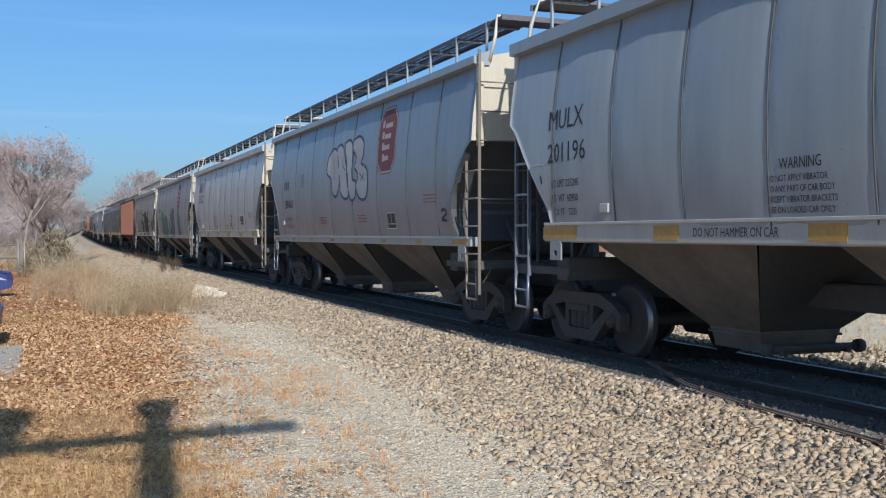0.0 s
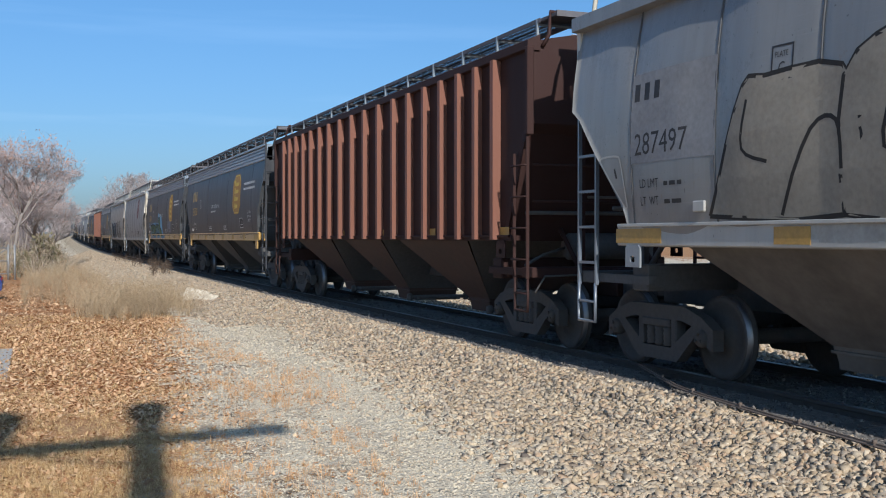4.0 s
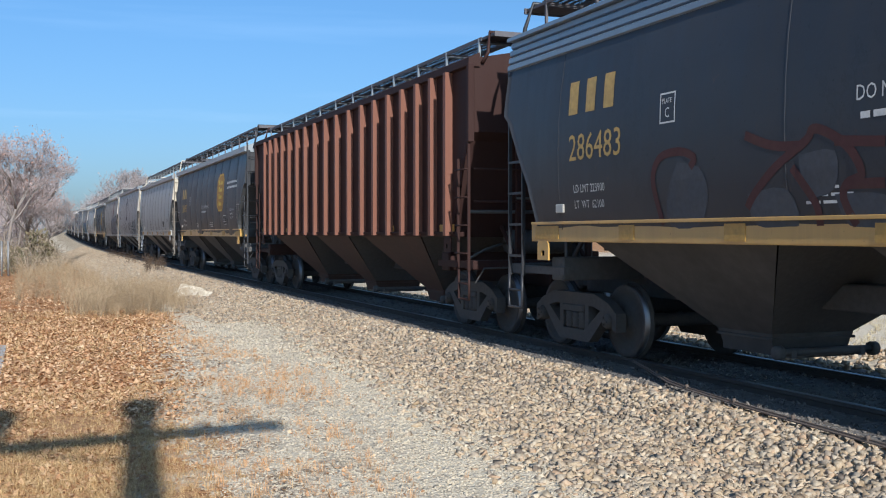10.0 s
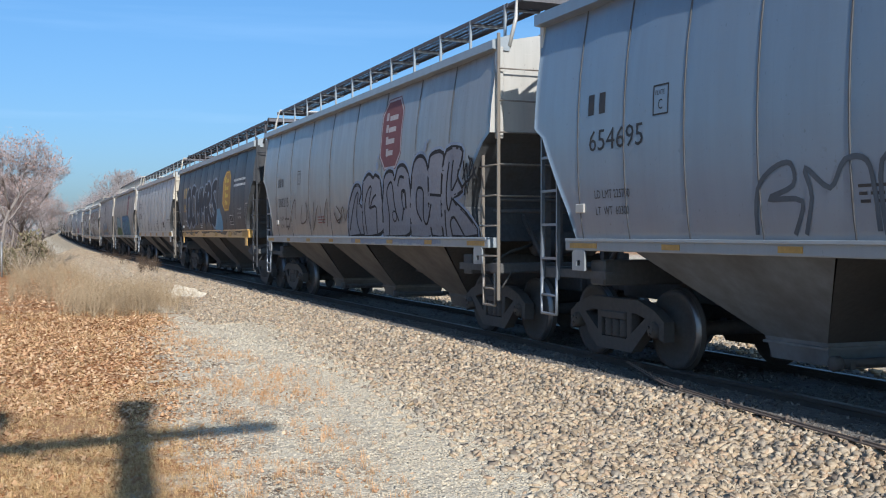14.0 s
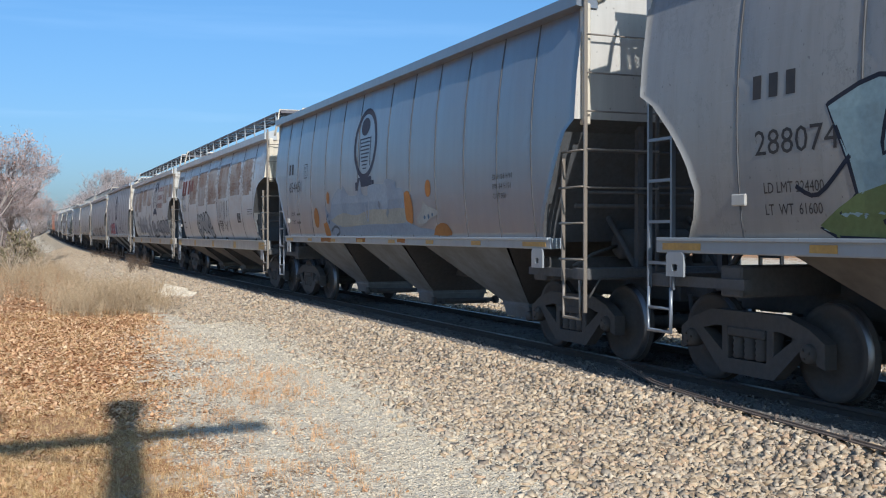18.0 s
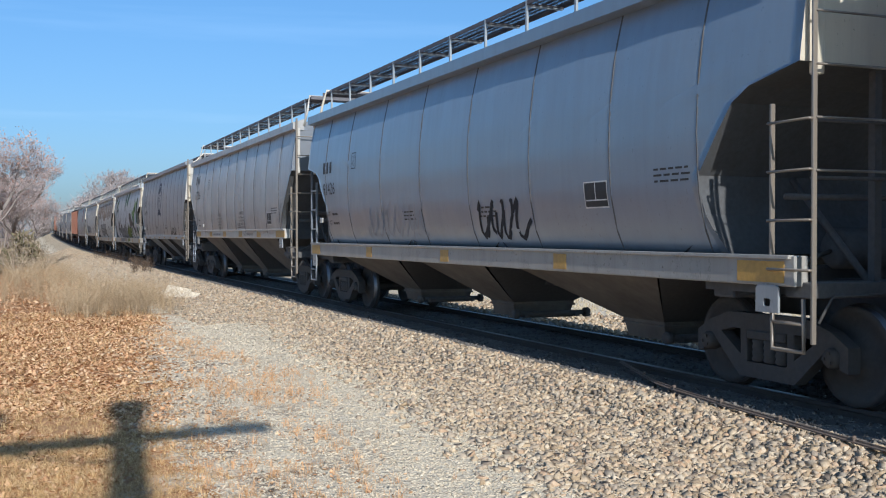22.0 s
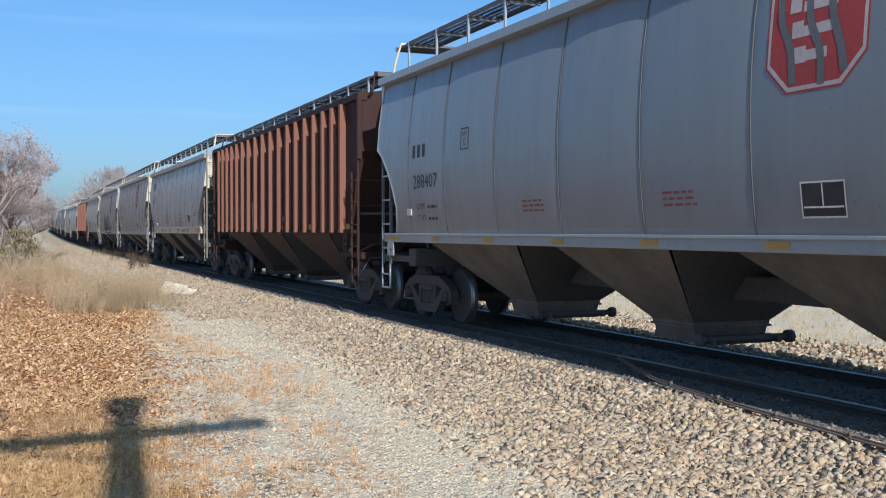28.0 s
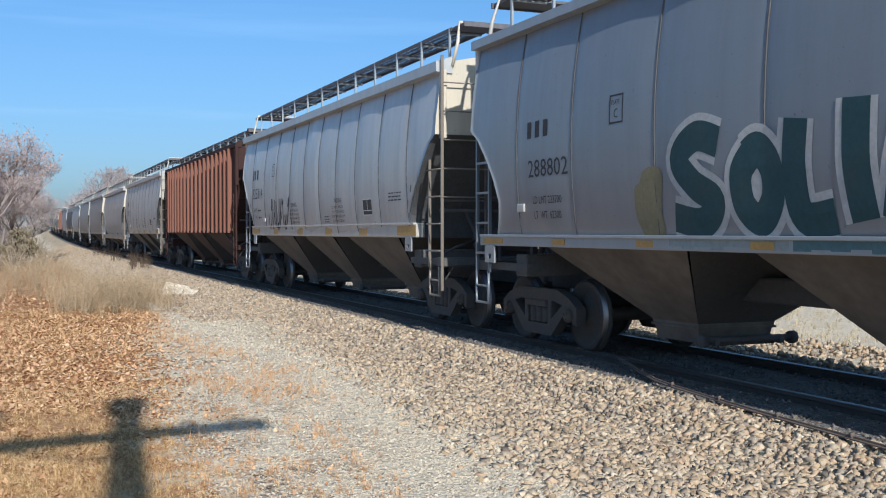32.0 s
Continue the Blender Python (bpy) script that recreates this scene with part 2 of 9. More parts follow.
def ink(color):
    if color not in INKS:
        INKS[color] = plain("spray_paint", color, 0.75, bump=0, vary=0.2, dirt_amount=0.15)
        INKS[color].node_tree.nodes["Principled BSDF"].inputs["Specular IOR Level"].default_value = 0.25
    return INKS[color]


# ---- mesh tools ----
class Build:
    """Gathers vertices and faces for one mesh."""

    def __init__(self):
        self.v, self.f, self.s = [], [], []

    def add(self, verts, faces, smooth=False):
        n = len(self.v)
        self.v += [tuple(p) for p in verts]
        self.f += [tuple(n + i for i in f) for f in faces]
        self.s += [smooth] * len(faces)
        return self

    def box(self, x0, x1, y0, y1, z0, z1, m=None, chamfer=0.0):
        if chamfer:
            c = chamfer
            ring = lambda z, k: [(x0 + k, y0 + c, z), (x0 + c, y0 + k, z), (x1 - c, y0 + k, z), (x1 - k, y0 + c, z), (x1 - k, y1 - c, z), (x1 - c, y1 - k, z), (x0 + c, y1 - k, z), (x0 + k, y1 - c, z)]
            v = ring(z0, c * 0.7) + ring(z0 + c, 0) + ring(z1 - c, 0) + ring(z1, c * 0.7)
            f = [tuple(range(7, -1, -1)), tuple(range(24, 32))]
            f += [(r * 8 + i, r * 8 + (i + 1) % 8, r * 8 + 8 + (i + 1) % 8, r * 8 + 8 + i) for r in range(3) for i in range(8)]
        else:
            v = [(x0, y0, z0), (x1, y0, z0), (x1, y1, z0), (x0, y1, z0), (x0, y0, z1), (x1, y0, z1), (x1, y1, z1), (x0, y1, z1)]
            f = [(3, 2, 1, 0), (4, 5, 6, 7), (0, 1, 5, 4), (1, 2, 6, 5), (2, 3, 7, 6), (3, 0, 4, 7)]
        if m is not None:
            v = [m @ Vector(p) for p in v]
        return self.add(v, f)

    def tube(self, path, r, n=6, smooth=True):
        """A round bar along the points of path."""
        pts = [Vector(p) for p in path]
        rings = []
        for i, p in enumerate(pts):
            d = (pts[min(i + 1, len(pts) - 1)] - pts[max(i - 1, 0)]).normalized()
            a = d.orthogonal().normalized() if i == 0 else (a - a.dot(d) * d).normalized()
            b = d.cross(a)
            rr = r[i] if isinstance(r, (list, tuple)) else r
            rings += [p + rr * (math.cos(k * math.tau / n) * a + math.sin(k * math.tau / n) * b) for k in range(n)]
        f = [(i * n + k, i * n + (k + 1) % n, (i + 1) * n + (k + 1) % n, (i + 1) * n + k) for i in range(len(pts) - 1) for k in range(n)]
        f += [tuple(range(n - 1, -1, -1)), tuple(range((len(pts) - 1) * n, len(pts) * n))]
        return self.add(rings, f, smooth)

    def spin(self, profile, axis="y", n=24, at=(0, 0, 0), smooth=True):
        """Turns (radius, along) points about an axis through at."""
        v = []
        for r, a in profile:
            for k in range(n):
                c, s = r * math.cos(k * math.tau / n), r * math.sin(k * math.tau / n)
                p = {"y": (c, a, s), "x": (a, c, s), "z": (c, s, a)}[axis]
                v.append((p[0] + at[0], p[1] + at[1], p[2] + at[2]))
        f = [(i * n + k, i * n + (k + 1) % n, (i + 1) * n + (k + 1) % n, (i + 1) * n + k) for i in range(len(profile) - 1) for k in range(n)]
        return self.add(v, f, smooth)

    def prism(self, outline, y0, y1):
        """An outline of (x, z) points, extruded from y0 to y1."""
        n = len(outline)
        v = [(x, y0, z) for x, z in outline] + [(x, y1, z) for x, z in outline]
        return self.add(v, [tuple(range(n - 1, -1, -1)), tuple(range(n, 2 * n))] + [(i, (i + 1) % n, n + (i + 1) % n, n + i) for i in range(n)])

    def mesh(self, name, *mats):
        me = bpy.data.meshes.new(name)
        me.from_pydata(self.v, [], self.f)
        me.polygons.foreach_set("use_smooth", self.s)
        for m in mats:
            me.materials.append(m)
        me.update()
        return me


SHARED = {}


def part(name, build, material, parent, label="", key=None, at=None):
    """ONE mesh object under a thing or a part; pieces with the same key and material share one mesh."""
    k = (key, material.name) if key else None
    if k and k in SHARED:
        me = SHARED[k]
    else:
        me = (build() if callable(build) else build).mesh(name, material)
        if k:
            SHARED[k] = me
    ob = new(name, me)
    ob.parent = parent
    if at is not None:
        ob.matrix_basis = at
    if label:
        ob["label"] = label
    return ob


def thing(name, build, material, label, category, group="", kind="", at=None):
    ob = new(name, build.mesh(name, *(material if isinstance(material, (list, tuple)) else (material,))))
    if at is not None:
        ob.matrix_world = at
    return tagged(ob, label, category, group, kind)


def scatter(name, shapes, places, sizes, spins, material, flat=None):
    """Many copies of small shapes in one mesh. shapes: (verts, faces) arrays; flat squashes the height."""
    rng = np.random.default_rng(len(places))
    vs, fs, n = [], [], 0
    pick = rng.integers(0, len(shapes), len(places))
    for k, (sv, sf) in enumerate(shapes):
        idx = np.nonzero(pick == k)[0]
        if not len(idx):
            continue
        c, s = np.cos(spins[idx]), np.sin(spins[idx])
        p = sv[None] * sizes[idx, None, None]
        x = p[..., 0] * c[:, None] - p[..., 1] * s[:, None] + places[idx, 0, None]
        y = p[..., 0] * s[:, None] + p[..., 1] * c[:, None] + places[idx, 1, None]
        z = p[..., 2] + places[idx, 2, None]
        vs.append(np.stack([x, y, z], -1).reshape(-1, 3))
        fs.append((sf[None] + (n + np.arange(len(idx)) * len(sv))[:, None, None]).reshape(-1, sf.shape[1]))
        n += len(idx) * len(sv)
    v, f = np.concatenate(vs), np.concatenate(fs)
    me = bpy.data.meshes.new(name)
    me.vertices.add(len(v))
    me.vertices.foreach_set("co", v.ravel())
    k = f.shape[1]
    me.loops.add(f.size)
    me.loops.foreach_set("vertex_index", f.ravel().astype(np.int32))
    me.polygons.add(len(f))
    me.polygons.foreach_set("loop_start", np.arange(0, f.size, k, dtype=np.int32))
    me.materials.append(material)
    me.update(calc_edges=True)
    return new(name, me)


def stone_shapes(count, seed, squash=0.65):
    """Angular crushed stones: blocks with pushed-about corners and one corner knocked off, lying at any tilt."""
    rng, out = np.random.default_rng(seed), []
    cube = np.array([(x, y, z) for x in (-1, 1) for y in (-1, 1) for z in (-1, 1)], float)
    quads = ((0, 1, 3, 2), (4, 6, 7, 5), (0, 4, 5, 1), (2, 3, 7, 6), (0, 2, 6, 4), (1, 5, 7, 3))
    faces = np.array([t for a, b, c, d in quads for t in ((a, b, c), (a, c, d))])
    for _ in range(count):
        v = cube * rng.uniform(0.45, 1.0, (8, 3)) * np.array([0.62, rng.uniform(0.36, 0.55), 0.5 * squash * rng.uniform(0.7, 1.2)])
        v[rng.integers(8)] *= 0.35
        a, b = rng.normal(0, 0.35, 2)
        tilt = np.array(Matrix.Rotation(a, 3, "X") @ Matrix.Rotation(b, 3, "Y"))
        out.append((v @ tilt.T, faces))
    return out


# ---- the lie of the land ----
def smooth01(a, b, x):
    t = np.clip((x - a) / (b - a), 0, 1)
    return t * t * (3 - 2 * t)


BEND_0, BEND_1, BEND = 50.0, 100.0, 0.0085
CURVE_U, CURVE_R = 238.0, 650.0


def shift(u):
    """How far the line has swung from its first straight, u metres up the line."""
    u = np.asarray(u, float)
    a, b = np.clip(u - BEND_0, 0, BEND_1 - BEND_0), np.clip(u - BEND_1, 0, None)
    c = np.clip(u - CURVE_U, 0, None)
    return BEND * a * a / (2 * (BEND_1 - BEND_0)) + BEND * b + c * c / (2 * CURVE_R)


def rise(u):
    """The line climbs gently far off."""
    u = np.asarray(u, float)
    a, b = np.clip(u - 80, 0, 150), np.clip(u - 230, 0, 200)
    return a * a / 18750 + 0.016 * b


def track_at(u, side=0.0):
    """Point and heading of the track u metres up the line from the camera; it bends away from the camera's side far off."""
    a = max(0.0, u - CURVE_U) / CURVE_R
    h = BEND * min(1.0, max(0.0, (u - BEND_0) / (BEND_1 - BEND_0)))
    if a == 0:
        return -u, TRACK_Y + float(shift(u)) + side, -h
    y0 = TRACK_Y + float(shift(CURVE_U))
    return -(CURVE_U + (CURVE_R - side) * math.sin(a)), y0 + CURVE_R - (CURVE_R - side) * math.cos(a) + BEND * (u - CURVE_U), -a - h


def across(x, y):
    """Distance from the track's centre line, less than 0 on the camera's side."""
    return y - TRACK_Y - shift(-np.asarray(x, float))


def ground_z(x, y):
    d = across(x, y)
    u = -x
    base = -0.30 - 0.55 * smooth01(14, 60, u) * smooth01(0.6, 3.0, -d - 1.6) - 0.10 * smooth01(0, 1, (np.abs(d) - 4) / 4)
    base = base + 0.03 * np.sin(x * 0.7 + 1.3) * np.sin(y * 0.9) * smooth01(2.6, 4, np.abs(d))
    bed = -0.105
    far = smooth01(16, 50, u)
    toe0, toe1 = 1.75, 2.5 + 0.9 * far
    k = smooth01(toe0, toe1, np.abs(d))
    lift = rise(u) * (1 - 0.6 * smooth01(2.6, 9.0, -d) - 0.3 * smooth01(6, 30, d))
    return bed * (1 - k) + base * k + lift


def grass_edge(x):
    """y of the line between dry leafy grass and the gravel lane."""
    u = -x
    return 1.45 + 0.22 * np.sin(u * 0.55) + 0.15 * np.clip(u - 13, 0, 12)


def ground_material():
    m, nt, b = node_mat("gravel_and_leafy_grass")
    v = mapped(nt)
    at = nt.nodes.new("ShaderNodeAttribute")
    at.attribute_name = "cover"
    cover = at.outputs["Fac"]
    at2 = nt.nodes.new("ShaderNodeAttribute")
    at2.attribute_name = "coarse"
    coarse = at2.outputs["Fac"]
    at3 = nt.nodes.new("ShaderNodeAttribute")
    at3.attribute_name = "oily"
    mott = noise_of(nt, v, 0.9, 5, 0.65)
    fine = noise_of(nt, v, 22, 5, 0.7)
    vor = nt.nodes.new("ShaderNodeTexVoronoi")
    nt.links.new(v, vor.inputs["Vector"])
    vor.inputs["Scale"].default_value = 38
    grit = blend(nt, ramp_of(nt, vor.outputs["Color"], 0.1, 0.9), (0.50, 0.43, 0.325), (0.66, 0.575, 0.45))
    grit = blend(nt, ramp_of(nt, mott, 0.35, 0.7), grit, blend(nt, 0.5, grit, (0.52, 0.465, 0.38)))
    bed = blend(nt, ramp_of(nt, vor.outputs["Color"], 0.1, 0.9), (0.29, 0.235, 0.17), (0.49, 0.41, 0.305))
    lump = nt.nodes.new("ShaderNodeTexVoronoi")
    nt.links.new(v, lump.inputs["Vector"])
    lump.inputs["Scale"].default_value = 11
    grit = blend(nt, maths(nt, "MULTIPLY", ramp_of(nt, noise_of(nt, v, 7, 5, 0.75), 0.50, 0.68), 0.45), grit, (0.33, 0.285, 0.22))
    soil = maths(nt, "MULTIPLY", ramp_of(nt, noise_of(nt, v, 1.1, 4, 0.7), 0.46, 0.58), ramp_of(nt, noise_of(nt, v, 9, 5, 0.8), 0.42, 0.56))
    at4 = nt.nodes.new("ShaderNodeAttribute")
    at4.attribute_name = "verge"
    grit = blend(nt, maths(nt, "MULTIPLY", soil, at4.outputs["Fac"]), grit, (0.155, 0.118, 0.088))
    lane = blend(nt, coarse, grit, bed)
    dry = blend(nt, ramp_of(nt, fine, 0.3, 0.7), (0.21, 0.115, 0.06), (0.50, 0.30, 0.16))
    dry = blend(nt, ramp_of(nt, mott, 0.42, 0.62), dry, blend(nt, ramp_of(nt, fine, 0.35, 0.65), (0.22, 0.09, 0.035), (0.52, 0.25, 0.11)))
    edge = maths(nt, "ADD", cover, maths(nt, "MULTIPLY", maths(nt, "SUBTRACT", noise_of(nt, v, 1.7, 5, 0.7), 0.5), 1.5))
    col = blend(nt, ramp_of(nt, edge, 0.42, 0.58), lane, dry)
    # darker ground within about 1.74 m of the track's centre line
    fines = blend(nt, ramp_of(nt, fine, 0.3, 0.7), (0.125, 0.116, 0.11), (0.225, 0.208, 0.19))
    bed_mask = maths(nt, "ADD", at3.outputs["Fac"], maths(nt, "MULTIPLY", maths(nt, "SUBTRACT", noise_of(nt, v, 6, 4, 0.7), 0.5), 0.7))
    col = blend(nt, ramp_of(nt, bed_mask, 0.44, 0.56), col, fines)
    nt.links.new(col, b.inputs["Base Color"])
    b.inputs["Specular IOR Level"].default_value = 0.08
    b.inputs["Roughness"].default_value = 0.95
    bump_to(nt, b, maths(nt, "ADD", maths(nt, "ADD", fine, vor.outputs["Distance"]), maths(nt, "MULTIPLY", lump.outputs["Distance"], 1.6)), 0.7, 0.02)
    return m


def build_ground():
    def axis(stops):
        out = []
        for a, b_, step in stops:
            out += list(np.arange(a, b_, step))
        return np.array(out + [stops[-1][1]])

    xs = axis([(-2400, -400, 200), (-400, -260, 10), (-260, -120, 5), (-120, -45, 2.5), (-45, -4, 0.3), (-4, 30, 2), (30, 300, 30), (300, 2400, 300)])
    ys = axis([(-2400, -300, 300), (-300, -40, 20), (-40, -6, 2), (-6, 11, 0.22), (11, 40, 2), (40, 300, 20), (300, 2400, 300)])
    X, Y = np.meshgrid(xs, ys, indexing="ij")
    Z = ground_z(X, Y)
    nx, ny = X.shape
    me = bpy.data.meshes.new("ground")
    idx = np.arange(nx * ny).reshape(nx, ny)
    f = np.stack([idx[:-1, :-1], idx[1:, :-1], idx[1:, 1:], idx[:-1, 1:]], -1).reshape(-1, 4)
    me.from_pydata(np.stack([X, Y, Z], -1).reshape(-1, 3).tolist(), [], f.tolist())
    d = across(X, Y)
    cover = np.where(d < 0, np.clip(0.5 + (grass_edge(X) - Y) / 3.0, 0, 1), np.clip(0.1 + (d - 30) / 40, 0, 1))
    cover = np.where((X > -1) & (d < 0), np.clip(cover, 0, 0.3), cover)
    coarse = smooth01(0, 1, 1.3 - (np.abs(d) - 2.2) / 1.6)
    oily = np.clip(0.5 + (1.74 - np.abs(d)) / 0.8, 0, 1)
    verge = np.clip(1.0 - np.abs(Y - grass_edge(X) - 0.55) / 1.5, 0, 1) * (X < -1) + 0.0 * Y
    for name, val in (("cover", cover), ("coarse", coarse), ("oily", oily), ("verge", verge)):
        a = me.attributes.new(name, "FLOAT", "POINT")
        a.data.foreach_set("value", val.ravel().astype(np.float32))
    me.polygons.foreach_set("use_smooth", [True] * len(f))
    me.materials.append(ground_material())
    return tagged(new("ground", me), "gravel lane beside the track, dry grass strewn with fallen leaves", "ground", kind="structure")


def build_track():
    """Two rails on creosoted ties, laid along the line."""
    us = [-120.0, -20.0, 20.0] + list(np.arange(50, 640, 10.0))
    section = [(-0.07, -0.17), (0.07, -0.17), (0.07, -0.155), (0.012, -0.13), (0.012, -0.05), (0.036, -0.04), (0.036, -0.006), (0.028, 0.0), (-0.028, 0.0), (-0.036, -0.006), (-0.036, -0.04), (-0.012, -0.05), (-0.012, -0.13), (-0.07, -0.155)]
    track = tagged(new("track"), "single railway track of worn steel rails on dark ties", "railway track", kind="structure")
    for side in (-0.754, 0.754):
        b, n = Build(), len(section)
        for u in us:
            x, y, a = track_at(u, side)
            for o, z in section:
                b.v.append((x + o * math.sin(-a), y + o * math.cos(a), z + float(rise(u))))
        for i in range(len(us) - 1):
            for k in range(n):
                b.f.append((i * n + k, (i + 1) * n + k, (i + 1) * n + (k + 1) % n, i * n + (k + 1) % n))
                b.s.append(False)
        me = b.mesh("rail", M_RAIL, M_RAILTOP)
        me.polygons.foreach_set("material_index", [1 if i % n in (6, 7, 8) else 0 for i in range(len(b.f))])
        ob = new("rail", me)
        ob.parent = track
    return track


def build_ties(track):
    def one():
        return Build().box(-0.115, 0.115, -1.3, 1.3, -0.36, -0.172, chamfer=0.012)

    rng = random.Random(4)
    for i in range(230):
        u = -6 + 0.53 * i
        x, y, a = track_at(u)
        part("tie", one, M_TIE, track, key="tie", at=pose(x + rng.uniform(-0.02, 0.02), y + rng.uniform(-0.04, 0.04), float(rise(u)) + 0.068 + rng.uniform(-0.008, 0.004), 0, 0, math.degrees(a) + rng.uniform(-0.6, 0.6)))

    def plate():
        return Build().box(-0.09, 0.09, -0.15, 0.15, -0.172, -0.16, chamfer=0.004)

    for i in range(110):
        u = -6 + 0.53 * i
        x, y, a = track_at(u, -0.754)
        part("tie_plate", plate, M_RAIL, track, key="tie_plate", at=pose(x, y, 0))


from mathutils.geometry import tessellate_polygon

# ---- railcars ----
def profile_of(kind):
    """(height, half width) of a car's side from sill to eave."""
    return {
        "round": ((1.45, 1.50), (1.7, 1.545), (2.1, 1.585), (2.5, 1.60), (2.9, 1.59), (3.3, 1.56), (3.7, 1.505), (4.0, 1.45), (4.16, 1.42)),
        "flat": ((1.5, 1.46), (2.0, 1.46), (3.0, 1.46), (4.14, 1.46)),
        "barrel": ((1.36, 1.36), (1.6, 1.47), (2.0, 1.555), (2.5, 1.585), (3.0, 1.57), (3.5, 1.51), (3.9, 1.42), (4.12, 1.36)),
    }[kind]


# kind of car: side shape, side sill (bottom, top), eave (bottom, top, proud), walkway height, seams (from the middle), groove depth, dents, end cut (height, slope),
# how far the sill stops short of the end, outline of the cut end (drop below the break, inset)
KINDS = {
    "smooth": dict(side="round", sill=(1.36, 1.51), eave=(4.17, 4.34, 0.13), walk=4.93, seams=(0.9, 2.7, 4.52, 6.05), groove=0.020, dent=0.008, cut=(2.97, 0.72), reach=0.2, edge=((0, 0.14), (0.4, 0.57), (0.7, 0.80), (1.0, 0.93), (1.25, 0.88), (1.5, 0.72))),
    "panel": dict(side="round", sill=(1.46, 1.70), eave=(4.06, 4.27, 0.14), walk=4.86, seams=(0.66, 1.98, 3.36, 4.8, 6.3), groove=0.026, dent=0.022, cut=(3.08, 0.70), reach=1.0, edge=((0, 0.10), (0.9, 0.92), (1.2, 1.16), (1.4, 1.22), (1.6, 1.22))),
    "black": dict(side="round", sill=(1.45, 1.70), eave=(3.80, 4.22, 0.09), walk=4.75, seams=(2.05, 6.1), groove=0.004, dent=0.006, cut=(3.1, 0.68)),
    "tall": dict(side="round", sill=(1.36, 1.50), eave=(4.23, 4.42, 0.15), walk=4.68, seams=(0.85, 2.0, 3.15, 4.3, 5.45, 6.5), groove=0.014, dent=0.006, cut=(2.9, 0.62)),
    "deep": dict(side="barrel", sill=(1.10, 1.37), eave=(4.02, 4.24, 0.19), walk=4.80, seams=(0.95, 2.85, 4.75, 6.3), groove=0.012, dent=0.010, cut=(2.98, 0.66), reach=0.1, edge=((0, 0.30), (0.05, 0.62), (0.2, 0.91), (0.86, 1.47), (1.2, 1.42), (1.6, 1.20))),
    "ribbed": dict(side="flat", sill=(1.50, 1.58), eave=(4.10, 4.26, 0.05), walk=4.62, seams=(), groove=0.0, dent=0.004, cut=(3.0, 0.45)),
}


class Side:
    """The near side's surface of one car, for the body and for all that is painted on it."""

    def __init__(self, kind, length, seed):
        self.k, self.half, self.seed = KINDS[kind], length / 2 - 0.70, seed
        self.z, self.w = zip(*profile_of(self.k["side"]))
        self.grow = self.k["eave"][1] - 0.04
        self.fine = 110
        self.scale = (self.half + 0.7) / 8.35
        self.seams = sorted([s * self.scale for s in self.k["seams"]] + [-s * self.scale for s in self.k["seams"]])

    def zmap(self, f):
        return self.z[0] + (self.grow - self.z[0]) * f

    def end(self, z):
        top, slope = self.k["cut"]
        if "edge" in self.k:
            drop, inset = zip(*self.k["edge"])
            return self.half - (float(np.interp(top - z, drop, inset)) if z < top else 0.0)
        low = max(0.0, top - z) * slope
        return self.half - min(low, 0.30 + 0.35 * max(0.0, top - z)) - (0.15 if z < top else 0)

    def width(self, x, z, seam=True):
        t = (z - self.z[0]) / (self.grow - self.z[0]) * (self.z[-1] - self.z[0]) + self.z[0]
        w = float(np.interp(t, self.z, self.w))
        if self.seams:
            d = min(abs(x - s) for s in self.seams)
            if seam:
                w -= self.k["groove"] * 0.45 * math.exp(-d / 0.07) * min(1, (z - self.z[0]) / 0.25)
            w += self.k["groove"] * 0.6 * math.sin(min(1.0, d / 0.75) * math.pi / 2) * min(1, (z - self.z[0]) / 0.5)
        n = noise.noise((x * 0.9 + self.seed * 7.1, z * 0.35, self.seed * 3.3))
        n += 0.5 * noise.noise((x * 2.1 + self.seed * 5.7, z * 0.8, 9.0))
        return w + self.k["dent"] * n


def body_build(side):
    rows = [side.zmap(i / 22) for i in range(23)]
    cols = sorted(set([round(-1 + 2 * i / side.fine, 4) for i in range(side.fine + 1)] + [round((s + e) / side.half, 4) for s in side.seams for e in (-0.12, -0.04, 0, 0.04, 0.12)]))
    roof = [(f, side.grow + 0.20 * math.sin(math.pi * (1 - abs(f)) / 2)) for f in (-0.85, -0.6, -0.3, 0, 0.3, 0.6, 0.85)]
    b, n = Build(), 2 * len(rows) + len(roof)
    for c in cols:
        ring = []
        for z in rows:
            x = c * side.end(z)
            ring.append((x, -side.width(x, z), z))
        w = side.w[-1]
        mid = [(c * side.half, f * w, z) for f, z in roof]
        far = [(p[0], -p[1], p[2]) for p in reversed(ring)]
        b.v += ring + mid + far
    m = len(rows)
    for i in range(len(cols) - 1):
        for k in range(n):
            q = (k + 1) % n
            b.f.append((i * n + k, (i + 1) * n + k, (i + 1) * n + q, i * n + q))
            b.s.append(k not in (m - 1, n - m - 1, n - 1))
    for i, flip in ((0, False), (len(cols) - 1, True)):
        o = i * n
        for k in range(m - 1):
            q = (o + k, o + k + 1, o + n - 2 - k, o + n - 1 - k)
            b.f.append(q[::-1] if not flip else q)
            b.s.append(False)
        q = tuple(o + k for k in range(m - 1, n - m + 1))
        b.f.append(q[::-1] if flip is False else q)
        b.s.append(False)
    return b


